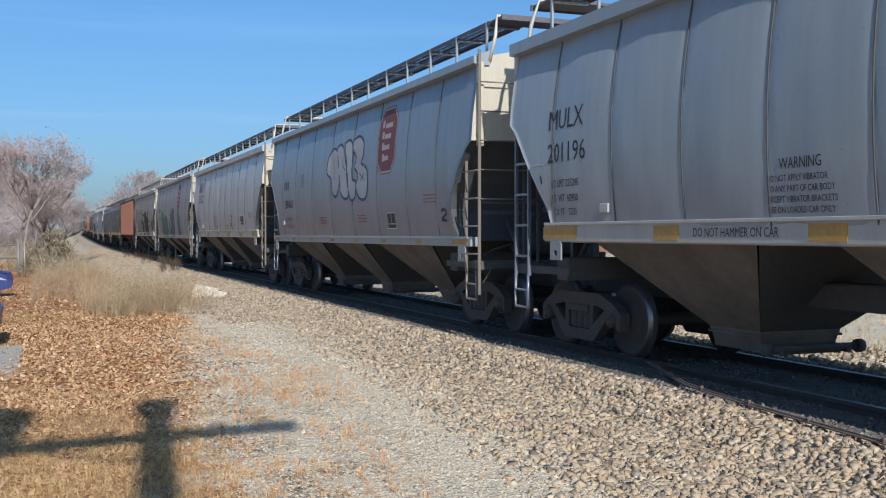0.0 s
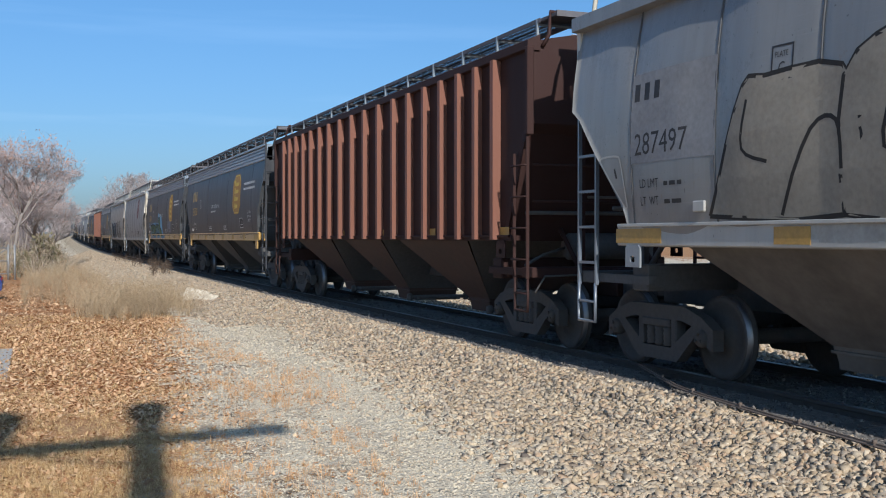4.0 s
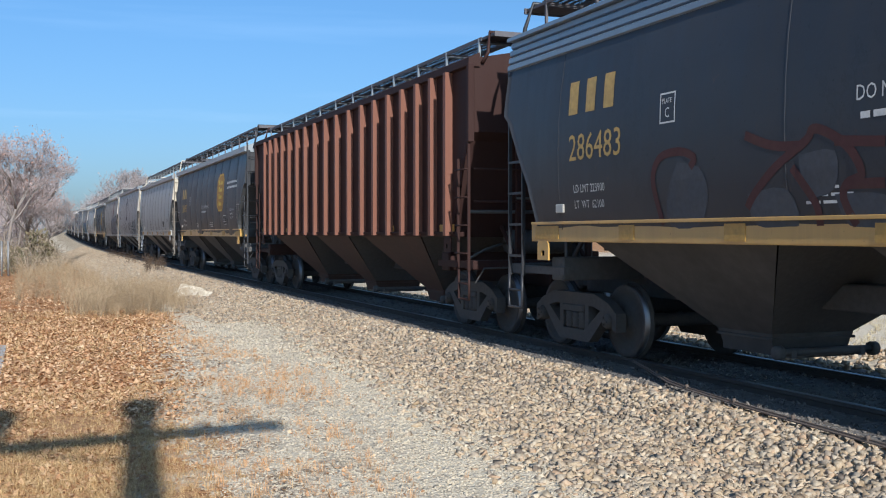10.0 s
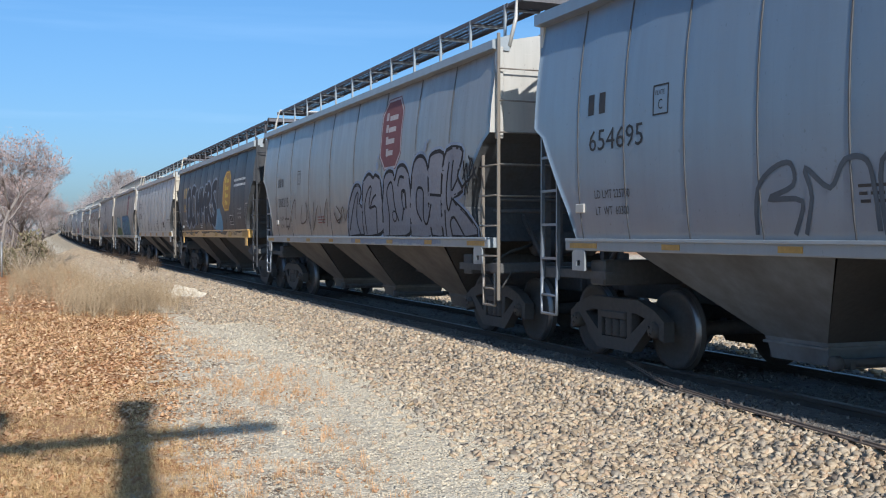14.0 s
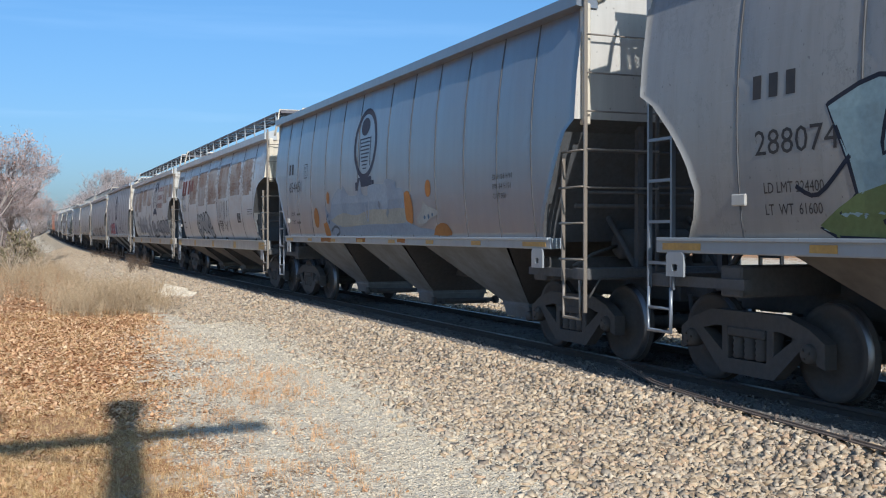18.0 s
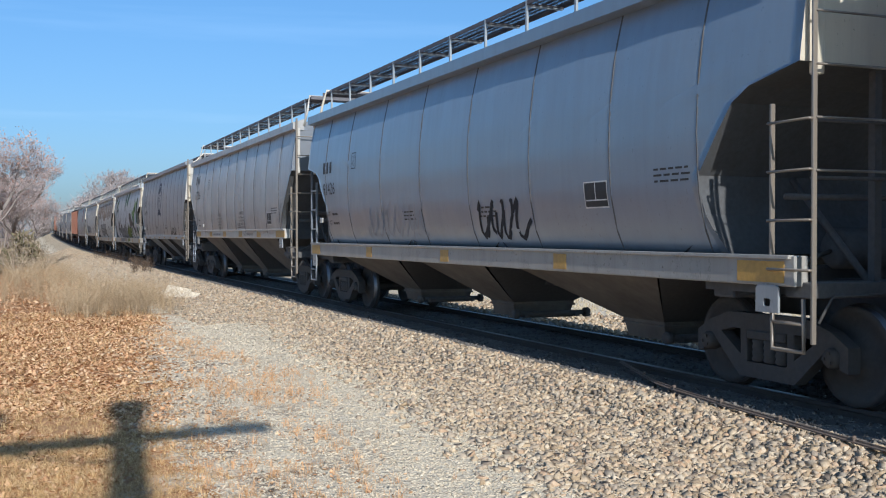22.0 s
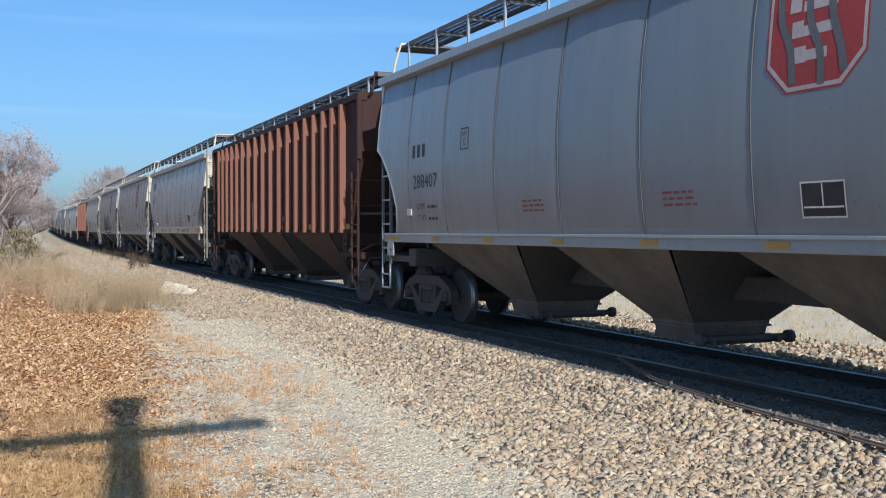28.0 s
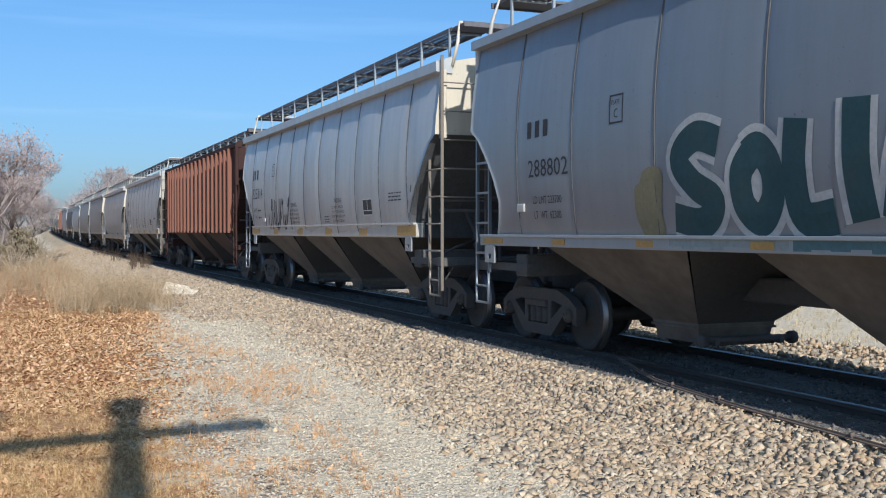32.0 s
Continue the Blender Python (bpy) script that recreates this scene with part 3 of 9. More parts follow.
def split_short(todo, short=0.075):
    """Splits flat triangles until no edge is longer than short; returns shared points and faces."""
    at, f = {}, []
    while todo:
        t = todo.pop()
        d, i = max((math.dist(t[k], t[(k + 1) % 3]), k) for k in range(3))
        if d > short:
            a, b, c = t[i], t[(i + 1) % 3], t[(i + 2) % 3]
            m = ((a[0] + b[0]) / 2, (a[1] + b[1]) / 2)
            todo += [(a, m, c), (m, b, c)]
        else:
            f.append(tuple(at.setdefault((round(a, 5), round(c, 5)), len(at)) for a, c in t))
    return list(at), f


def text_polys(words, size, squeeze=1.0, short=0.075):
    """Flat triangles of some lettering, none of them longer than short."""
    cu = bpy.data.curves.new("lettering", "FONT")
    cu.body, cu.size, cu.resolution_u, cu.space_line = words, size * 1.38, 2, 0.92
    ob = bpy.data.objects.new("lettering", cu)
    me = bpy.data.meshes.new_from_object(ob)
    p = [(q.co.x * squeeze, q.co.y) for q in me.vertices]
    todo = [tuple(p[i] for i in t) for q in me.polygons for t in zip([q.vertices[0]] * 9, q.vertices[1:], q.vertices[2:])]
    bpy.data.objects.remove(ob)
    bpy.data.meshes.remove(me)
    return split_short(todo, short)


class Decal:
    """Paint on the near side: flat pieces in (x, z) laid on the surface."""

    def __init__(self, side, lift=0.006):
        self.side, self.lift, self.b = side, 0.0012 + 0.34 * lift, Build()

    def put(self, pts, faces, lift=0.0):
        y = [-(self.side.width(x, z, False) + self.lift + lift) for x, z in pts]
        self.b.add([(x, q, z) for (x, z), q in zip(pts, y)], faces)
        return self

    def text(self, words, x, z, size, squeeze=0.82):
        v, f = text_polys(words, size, squeeze)
        return self.put([(x + a, z + c) for a, c in v], f)

    def rect(self, x0, x1, z0, z1, lift=0.0):
        nx, nz = max(1, round((x1 - x0) / 0.09)), max(1, round((z1 - z0) / 0.09))
        pts = [(x0 + (x1 - x0) * i / nx, z0 + (z1 - z0) * j / nz) for i in range(nx + 1) for j in range(nz + 1)]
        return self.put(pts, [(i * (nz + 1) + j, (i + 1) * (nz + 1) + j, (i + 1) * (nz + 1) + j + 1, i * (nz + 1) + j + 1) for i in range(nx) for j in range(nz)], lift)

    def outline_box(self, x0, x1, z0, z1, t):
        return self.rect(x0, x1, z0, z0 + t).rect(x0, x1, z1 - t, z1).rect(x0, x0 + t, z0 + t, z1 - t).rect(x1 - t, x1, z0 + t, z1 - t)

    def blob(self, x, z, outline, inner=0.0, lift=0.0):
        """A filled shape round (x, z) from its outline; with inner > 0 only the rim outside inner times its size."""
        n, rings = len(outline), max(3, int(max(math.hypot(a, c) for a, c in outline) * (1 - inner) / 0.09))
        steps = [inner + (1 - inner) * k / rings for k in range(rings + 1)]
        pts = [(x + s * a, z + s * c) for s in steps for a, c in outline]
        return self.put(pts, [(r * n + i, r * n + (i + 1) % n, (r + 1) * n + (i + 1) % n, (r + 1) * n + i) for r in range(len(steps) - 1) for i in range(n)], lift)

    def shape(self, outline):
        """A filled outline of any form."""
        tris = tessellate_polygon([[Vector((x, z, 0)) for x, z in outline]])
        v, f = split_short([tuple(outline[i] for i in t) for t in tris], 0.1)
        return self.put(v, f)

    def stroke(self, path, t, lift=0.0, climb=0.0):
        m = max(1, round(t / 0.09))
        pts = []
        for i, p in enumerate(path):
            a, c = path[max(i - 1, 0)], path[min(i + 1, len(path) - 1)]
            d = math.hypot(c[0] - a[0], c[1] - a[1]) or 1
            ox, oz = -(c[1] - a[1]) / d * t / 2, (c[0] - a[0]) / d * t / 2
            pts += [(p[0] + ox * (1 - 2 * k / m), p[1] + oz * (1 - 2 * k / m)) for k in range(m + 1)]
        y = [-(self.side.width(x, z, False) + self.lift + lift + climb * (i // (m + 1))) for i, (x, z) in enumerate(pts)]
        w = m + 1
        self.b.add([(x, q, z) for (x, z), q in zip(pts, y)], [(i * w + k, i * w + k + 1, i * w + w + k + 1, i * w + w + k) for i in range(len(path) - 1) for k in range(m)])
        return self


def ellipse(a, c, n=24):
    return [(a * math.cos(k * math.tau / n), c * math.sin(k * math.tau / n)) for k in range(n)]


def octagon(a, c):
    pts = [(-0.55, 1), (0.55, 1), (1, 0.62), (1, -0.62), (0.55, -1), (-0.55, -1), (-1, -0.62), (-1, 0.62)]
    out = []
    for i in range(8):
        p, q = pts[i], pts[(i + 1) % 8]
        out += [((p[0] + (q[0] - p[0]) * k / 3) * a, (p[1] + (q[1] - p[1]) * k / 3) * c) for k in range(3)]
    return out


def fat_letter(rng, w, h):
    """A swollen, lopsided spray-can shape, no letter of any alphabet."""
    ph, k1, k2 = rng.uniform(0, 6.28), rng.uniform(0.06, 0.16), rng.uniform(0.05, 0.14)
    out = []
    for i in range(28):
        a = i * math.tau / 28
        r = 1 + k1 * math.sin(2 * a + ph) + k2 * math.sin(3 * a + 2 * ph) + 0.06 * math.sin(5 * a + ph)
        c, s = math.cos(a), math.sin(a)
        out.append((w * r * math.copysign(abs(c) ** 0.6, c), h * r * math.copysign(abs(s) ** 0.6, s)))
    return out


STROKES = (
    ((-0.4, -0.5), (-0.36, 0.45), (0.05, -0.05), (0.36, 0.5), (0.42, -0.5)),
    ((0.36, 0.42), (0.0, 0.5), (-0.34, 0.28), (0.0, 0.02), (0.34, -0.26), (0.0, -0.5), (-0.38, -0.4)),
    ((-0.4, -0.5), (-0.2, 0.42), (0.12, 0.48), (0.38, -0.5)),
    ((0.05, 0.5), (-0.34, 0.3), (-0.36, -0.3), (0.0, -0.5), (0.34, -0.3), (0.34, 0.3), (0.0, 0.5)),
    ((-0.3, 0.5), (-0.36, -0.42), (0.05, -0.5), (0.4, -0.36)),
    ((-0.34, -0.5), (-0.3, 0.46), (0.3, 0.3), (-0.1, 0.0), (0.38, -0.5)),
    ((0.38, 0.42), (-0.28, 0.46), (-0.38, 0.0), (-0.28, -0.45), (0.38, -0.42)),
)


def curve_through(pts, steps=8):
    out = []
    for i in range(len(pts) - 1):
        p0, p1, p2, p3 = pts[max(i - 1, 0)], pts[i], pts[i + 1], pts[min(i + 2, len(pts) - 1)]
        for k in range(steps):
            t = k / steps
            out.append(tuple(0.5 * (2 * b + (c - a) * t + (2 * a - 5 * b + 4 * c - d) * t * t + (3 * b - a - 3 * c + d) * t ** 3) for a, b, c, d in zip(p0, p1, p2, p3)))
    return out + [pts[-1]]


def graffiti(car, side, x0, x1, z0, z1, fill, line, seed, count=5, cloud=None, shine=None):
    """A row of swollen sprayed strokes, each with its own outline."""
    rng = random.Random(seed * 31 + int(x0 * 10))
    w, h = (x1 - x0) / count, z1 - z0
    back = Decal(side, 0.006)
    t = min(0.30 * w, 0.34 * h)
    zmin = side.z[0] + 0.02
    for i in range(count):
        x, z = x0 + w * (i + 0.5), (z0 + z1) / 2 + rng.uniform(-0.04, 0.04) * h
        lean = rng.uniform(-0.08, 0.12)
        form = STROKES[(i * 3 + rng.randint(0, 6)) % len(STROKES)]
        path = curve_through([(x + (a + lean * c + rng.uniform(-0.05, 0.05)) * w * 0.95, z + (c + rng.uniform(-0.05, 0.05)) * (h - t)) for a, c in form])
        path = [(a, max(c, zmin + t * 0.4)) for a, c in path]
        if cloud:
            back.blob(x, z, [(a, max(c, zmin - z)) for a, c in fat_letter(rng, w * 0.62, h * 0.52)], lift=0.0002 * (i % 3))
        shape = part("graffiti_shape", Decal(side, 0.0125).stroke(path, t, climb=0.00002).b, ink(fill), car, "fat sprayed stroke with an outline" if i == 0 else "")
        part("outline", Decal(side, 0.0085).stroke(path, t + 0.10 + 0.03 * h, climb=0.000015).b, ink(line), shape)
        if shine:
            part("highlight", Decal(side, 0.0165).stroke([(a - t * 0.25, c + t * 0.1) for a, c in path[2:9]], 0.045).b, ink(shine), shape)
    if cloud:
        tagged(part("graffiti_cloud", back.b, ink(cloud), car), kind="stuff")


def leaf_outline(length, width, angle, n=16):
    c, s = math.cos(radians(angle)), math.sin(radians(angle))
    pts = [(length / 2 * math.cos(k * math.tau / n), width / 2 * math.sin(k * math.tau / n) * (1 - 0.35 * math.cos(k * math.tau / n)) * abs(math.sin(k * math.tau / n)) ** 0.3) for k in range(n)]
    return [(a * c - b * s, a * s + b * c) for a, b in pts]


def tag(car, side, x0, x1, z0, z1, line, seed, t=0.045, lift=0.008):
    """A scrawl of loops and strokes."""
    rng, d = random.Random(seed), Decal(side, lift)
    x = x0
    while x < x1:
        w = rng.uniform(0.25, 0.45)
        pts, ph = [], rng.uniform(0, 6)
        for k in range(13):
            a = k / 12
            pts.append((x + w * (a + 0.35 * math.sin(a * 7 + ph)), (z0 + z1) / 2 + (z1 - z0) / 2 * math.sin(a * rng.uniform(5.5, 6.2) + ph) * rng.uniform(0.85, 1)))
        d.stroke(pts, t)
        x += w * 0.9
    tagged(part("graffiti_tag", d.b, ink(line), car, "sprayed scrawl"), kind="stuff")


# ---- parts shared by all cars ----
def ladder_build(rungs_z, h0, h1, width, rungs=True):
    """A ladder cut as one lattice: two stiles, the outer one taller, and flat rungs."""
    xs = [-width - 0.015, -width + 0.015, -0.015, 0.015]
    top = min(h1, 2.72)
    zs = [h0] + [q for z in rungs_z for q in (z - 0.016, z + 0.016)] + [top] + ([h1] if h1 > top else [])
    full = lambda i, j: (i == 2 or zs[j] < top - 1e-6) if i != 1 else rungs and j % 2 == 1 and j < 2 * len(rungs_z)
    b, index = Build(), {}

    def at(i, j, y):
        if (i, j, y) not in index:
            index[(i, j, y)] = len(b.v)
            b.v.append((xs[i], y, zs[j]))
        return index[(i, j, y)]

    y0, y1 = -0.035, 0.012
    for i in range(3):
        for j in range(len(zs) - 1):
            if not full(i, j):
                continue
            b.f += [(at(i, j, y0), at(i + 1, j, y0), at(i + 1, j + 1, y0), at(i, j + 1, y0)), (at(i, j + 1, y1), at(i + 1, j + 1, y1), at(i + 1, j, y1), at(i, j, y1))]
            for (p, q), (di, dj) in ((((i, j), (i + 1, j)), (0, -1)), (((i + 1, j), (i + 1, j + 1)), (1, 0)), (((i + 1, j + 1), (i, j + 1)), (0, 1)), (((i, j + 1), (i, j)), (-1, 0))):
                ni, nj = i + di, j + dj
                if not (0 <= ni < 3 and 0 <= nj < len(zs) - 1 and full(ni, nj)):
                    b.f.append((at(*p, y1), at(*q, y1), at(*q, y0), at(*p, y0)))
    b.s = [False] * len(b.f)
    return b


def stile_build(h0, h1):
    return Build().box(-0.015, 0.015, -0.03, 0.018, h0, h1, chamfer=0.006)


def rung_build(width):
    return Build().tube([(0, -0.02, 0), (0, -0.06, 0), (-width, -0.06, 0), (-width, -0.02, 0)], 0.014, 5)


def stirrup_build(width):
    return Build().tube([(0, 0, 1.0), (0.01, 0, 0.72), (0.01, 0, 0.54), (-width, 0, 0.54), (-width, 0, 0.75), (-width, 0, 1.0)], 0.021, 5).tube([(0, 0, 0.78), (-width, 0, 0.78)], 0.018, 5)


def sideframe_build():
    b = Build()
    y0, y1 = -0.07, 0.07
    b.prism([(-1.08, 0.33), (-1.08, 0.56), (-0.88, 0.68), (-0.55, 0.78), (0.55, 0.78), (0.88, 0.68), (1.08, 0.56), (1.08, 0.33), (0.98, 0.36), (0.94, 0.52), (0.5, 0.62), (-0.5, 0.62), (-0.94, 0.52), (-0.98, 0.36)], y0, y1)
    b.prism([(-0.86, 0.56), (-0.70, 0.58), (-0.28, 0.30), (0.28, 0.30), (0.70, 0.58), (0.86, 0.56), (0.40, 0.15), (-0.40, 0.15)], y0, y1)
    for s in (-1, 1):
        b.box(s * 0.34 - 0.05, s * 0.34 + 0.05, y0, y1, 0.28, 0.64, chamfer=0.01)
    return b


def spring_build():
    b = Build()
    for x in (-0.17, 0, 0.17):
        b.spin([(0.065, 0.31), (0.085, 0.33), (0.07, 0.36), (0.085, 0.39), (0.07, 0.42), (0.085, 0.45), (0.07, 0.48), (0.085, 0.51), (0.065, 0.53)], "z", 10, (x, 0, 0))
    b.box(-0.28, 0.28, -0.09, 0.09, 0.53, 0.62, chamfer=0.015)
    return b


def wheelset_build():
    b = Build()
    b.spin([(0.08, -1.02), (0.085, -0.8), (0.09, 0.8), (0.08, 1.02)], "y", 12)
    for s in (-1, 1):
        b.spin([(0.10, s * 0.84), (0.15, s * 0.83), (0.17, s * 0.79), (0.34, s * 0.76), (0.39, s * 0.80), (0.455, s * 0.80), (0.462, s * 0.73), (0.485, s * 0.70), (0.485, s * 0.675), (0.40, s * 0.67), (0.38, s * 0.70), (0.18, s * 0.74), (0.11, s * 0.68)], "y", 28)
        b.spin([(0.0, s * 1.10), (0.075, s * 1.10), (0.095, s * 1.07), (0.10, s * 0.98), (0.085, s * 0.96)], "y", 12)
        for k in range(3):
            a = k * math.tau / 3
            b.box(0.05 * math.cos(a) - 0.013, 0.05 * math.cos(a) + 0.013, min(s * 1.10, s * 1.117), max(s * 1.10, s * 1.117), 0.05 * math.sin(a) - 0.013, 0.05 * math.sin(a) + 0.013)
    return b


def bolster_build():
    b = Build().box(-0.17, 0.17, -1.0, 1.0, 0.50, 0.70, chamfer=0.03).spin([(0.0, 0.78), (0.24, 0.78), (0.26, 0.70)], "z", 16)
    for s in (-1, 1):
        b.box(s * 0.46 - 0.05, s * 0.46 + 0.05, -0.95, 0.95, 0.34, 0.42)
        for q in (-0.75, 0.75):
            b.box(s * 0.40 - 0.05, s * 0.40 + 0.05, q - 0.06, q + 0.06, 0.28, 0.62, chamfer=0.02)
    return b


def coupler_build():
    b = Build().box(-0.55, 0.45, -0.09, 0.09, 0.78, 0.98, chamfer=0.02)
    b.box(0.40, 0.68, -0.16, 0.14, 0.74, 1.02, chamfer=0.05)
    b.tube([(0.35, -0.2, 0.82), (0.45, -0.24, 0.55), (0.6, -0.2, 0.40), (0.70, -0.1, 0.42)], 0.025, 6)
    b.tube([(0.1, -1.45, 0.80), (0.1, -1.3, 1.02), (0.15, -0.5, 1.04), (0.2, -0.15, 1.06)], 0.015, 5)
    return b


def hopper_build(t0, t1, f0, f1, zt):
    """The two side sheets of a funnel, with a rim at its foot and an outlet throat."""
    b = Build()
    levels = [(t0, t1, 1.47, zt), (t0 + 0.03, t1 - 0.03, 1.45, zt - 0.05), (f0, f1, 0.54, 0.50), (f0, f1, 0.53, 0.46), (f0 - 0.02, f1 + 0.02, 0.55, 0.455), (f0 - 0.02, f1 + 0.02, 0.55, 0.43), (f0 + 0.02, f1 - 0.02, 0.52, 0.43), (f0 + 0.04, f1 - 0.04, 0.48, 0.27)]
    for x0, x1, y, z in levels:
        b.v += [(x0, -y, z), (x1, -y, z), (x1, y, z), (x0, y, z)]
    for i in range(len(levels) - 1):
        for k in range(4):
            if i >= 2 or k in (0, 2):
                b.f.append((i * 4 + (k + 1) % 4, i * 4 + k, i * 4 + 4 + k, i * 4 + 4 + (k + 1) % 4))
                b.s.append(False)
    return b


def slope_build(t, f, zt):
    """One sloping sheet across a funnel's end, set just inside the side sheets and running on up under the body."""
    g = (t - f) / (zt - 0.5)
    b = Build()
    b.add([(t - math.copysign(0.012, t), -1.44, zt - 0.02), (t - math.copysign(0.012, t), 1.44, zt - 0.02), (f - math.copysign(0.006, t), 0.535, 0.50), (f - math.copysign(0.006, t), -0.535, 0.50)], [(0, 1, 2, 3)])
    b.add([(t - math.copysign(0.012, t), -1.44, zt - 0.02), (t - math.copysign(0.012, t), 1.44, zt - 0.02), (t + g * 0.35, 1.40, zt + 0.35), (t + g * 0.35, -1.40, zt + 0.35)], [(0, 1, 2, 3)])
    return b


def outlet_build():
    b = Build().box(-0.42, 0.62, -0.42, 0.42, 0.26, 0.32, chamfer=0.012)
    for y in (-0.45, 0.45):
        b.box(-0.45, 0.70, y - 0.03, y + 0.03, 0.27, 0.35)
    b.tube([(0.66, -0.60, 0.33), (0.66, 0.60, 0.33)], 0.04, 8)
    for y in (-0.62, 0.62):
        b.spin([(0.0, y - 0.04), (0.075, y - 0.04), (0.075, y + 0.04), (0.0, y + 0.04)], "y", 8, (0.66, 0, 0.33))
    return b


def walkway_build(half, z):
    """Open expanded-metal grating between stiffened edges: slanting strands both ways and long bars."""
    b = Build()
    b.box(-half, half, -0.006, 0.006, z - 0.03, z)
    for y in (-0.29, 0.29):
        b.box(-half, half, y - 0.008, y + 0.008, z - 0.055, z + 0.008)
    n = int(2 * half / 0.048)
    for i in range(n):
        x = -half + 2 * half * i / n
        for a in (-0.06, 0.06):
            b.add([(x - a - 0.015, -0.285, z - 0.012 + a * 0.05), (x - a + 0.015, -0.285, z - 0.012 + a * 0.05), (x + a + 0.015, 0.285, z - 0.012 + a * 0.05), (x + a - 0.015, 0.285, z - 0.012 + a * 0.05)], [(0, 1, 2, 3)])
    for i in range(12):
        x = -half + 0.1 + (2 * half - 0.2) * i / 11
        b.box(x - 0.02, x + 0.02, -0.28, 0.28, z - 0.075, z - 0.035)
    return b


def walkway_post_build(z0, z1):
    """Bracket of the running board: an upright and an arm below the grating."""
    return Build().box(-0.022, 0.022, -0.012, 0.02, z0, z1 + 0.01).box(-0.022, 0.022, -0.01, 0.56, z1 - 0.085, z1 - 0.06)


def hatch_build():
    b = Build().box(-0.95, 0.95, -0.30, 0.30, 0, 0.12, chamfer=0.03)
    for x in (-0.6, 0, 0.6):
        b.box(x - 0.03, x + 0.03, -0.36, 0.36, 0.10, 0.15, chamfer=0.01)
    return b


def end_frame_build(half, z_top):
    """End sill, stub draught sill, uprights and braces under the slope sheet at the +x end."""
    b = Build()
    b.box(half - 0.32, half + 0.02, -1.45, 1.45, 1.0, 1.14, chamfer=0.012)
    b.box(half - 3.3, half + 0.12, -0.19, 0.19, 0.72, 1.12, chamfer=0.02)
    b.box(half - 1.42, half - 1.10, -1.40, 1.40, 0.95, 1.25, chamfer=0.02)
    for y in (-0.62, 0.62):
        b.box(half - 0.16, half - 0.08, y - 0.04, y + 0.04, 1.14, z_top)
        b.tube([(half - 0.2, y, 1.14), (half - 1.2, y, 2.1)], 0.035, 6)
    for y in (-1.38, 1.38):
        b.box(half - 1.5, half - 0.1, y - 0.05, y + 0.05, 1.02, 1.12)
    b.tube([(half - 0.06, -1.4, 2.05), (half - 0.06, 1.4, 2.05)], 0.018, 5)
    b.tube([(half - 0.06, -1.4, 2.55), (half - 0.06, 1.4, 2.55)], 0.018, 5)
    return b


def brake_build():
    """Air reservoir, valve and piping on the end platform."""
    b = Build().spin([(0.0, -0.55), (0.16, -0.53), (0.20, -0.48), (0.20, 0.48), (0.16, 0.53), (0.0, 0.55)], "y", 14, (0, 0, 1.42))
    b.box(-0.14, 0.14, 0.7, 1.0, 1.16, 1.55, chamfer=0.03)
    b.tube([(0, 0.5, 1.42), (0.0, 0.85, 1.42)], 0.025, 6).tube([(0, -0.55, 1.4), (0.1, -0.95, 1.3), (0.12, -1.25, 1.15)], 0.022, 6)
    return b


def pad_build():
    """Hanging jacking plate with a hole in it."""
    b, n = Build(), 12
    ring = [(0.05 * math.cos(k * math.tau / n), 0.05 * math.sin(k * math.tau / n)) for k in range(n)]
    rim = [(max(-0.15, min(0.15, 4.6 * x)), max(-0.10, min(0.15, 4.6 * z))) for x, z in ring]
    for y in (-0.012, 0.012):
        b.v += [(max(-0.045, min(0.045, x * 1.2)), y, max(-0.035, min(0.035, z)) - 0.01) for x, z in ring] + [(x, y, z) for x, z in rim]
    for k in range(n):
        q = (k + 1) % n
        b.f += [(k, q, n + q, n + k), (3 * n + k, 3 * n + q, 2 * n + q, 2 * n + k), (n + k, n + q, 3 * n + q, 3 * n + k), (2 * n + k, 2 * n + q, q, k)]
    b.s = [False] * len(b.f)
    return b.box(-0.13, 0.13, 0.012, 0.25, 0.15, 0.2)


WHEELSETS = []


def build_truck(car, x):
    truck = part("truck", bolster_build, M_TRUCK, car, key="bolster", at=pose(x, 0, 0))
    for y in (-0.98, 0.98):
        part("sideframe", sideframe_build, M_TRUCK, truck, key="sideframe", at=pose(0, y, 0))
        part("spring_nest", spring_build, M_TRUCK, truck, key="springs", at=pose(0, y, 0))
    for dx in (-0.889, 0.889):
        wheel = part("wheelset", wheelset_build, M_WHEEL, truck, key="wheelset", at=pose(dx, 0, 0.457))
        if len(wheel.data.materials) == 1:
            # the running surfaces are worn bright
            wheel.data.materials.append(M_TREAD)
            for p in wheel.data.polygons:
                r = math.hypot(p.center.x, p.center.z)
                if 0.43 < r < 0.47 and 0.70 < abs(p.center.y) < 0.79:
                    p.material_index = 1
        WHEELSETS.append((wheel, car, dx))


def bars(d, rng, x0, x1, z, rows, h=0.035, gap=0.075):
    """Small print that cannot be read, as plain bars."""
    for r in range(rows):
        x = x0 + rng.uniform(0, 0.03)
        while x < x1 - 0.05:
            w = rng.uniform(0.06, 0.18)
            d.rect(x, min(x + w, x1), z - r * gap, z - r * gap + h)
            x += w + 0.035
    return d


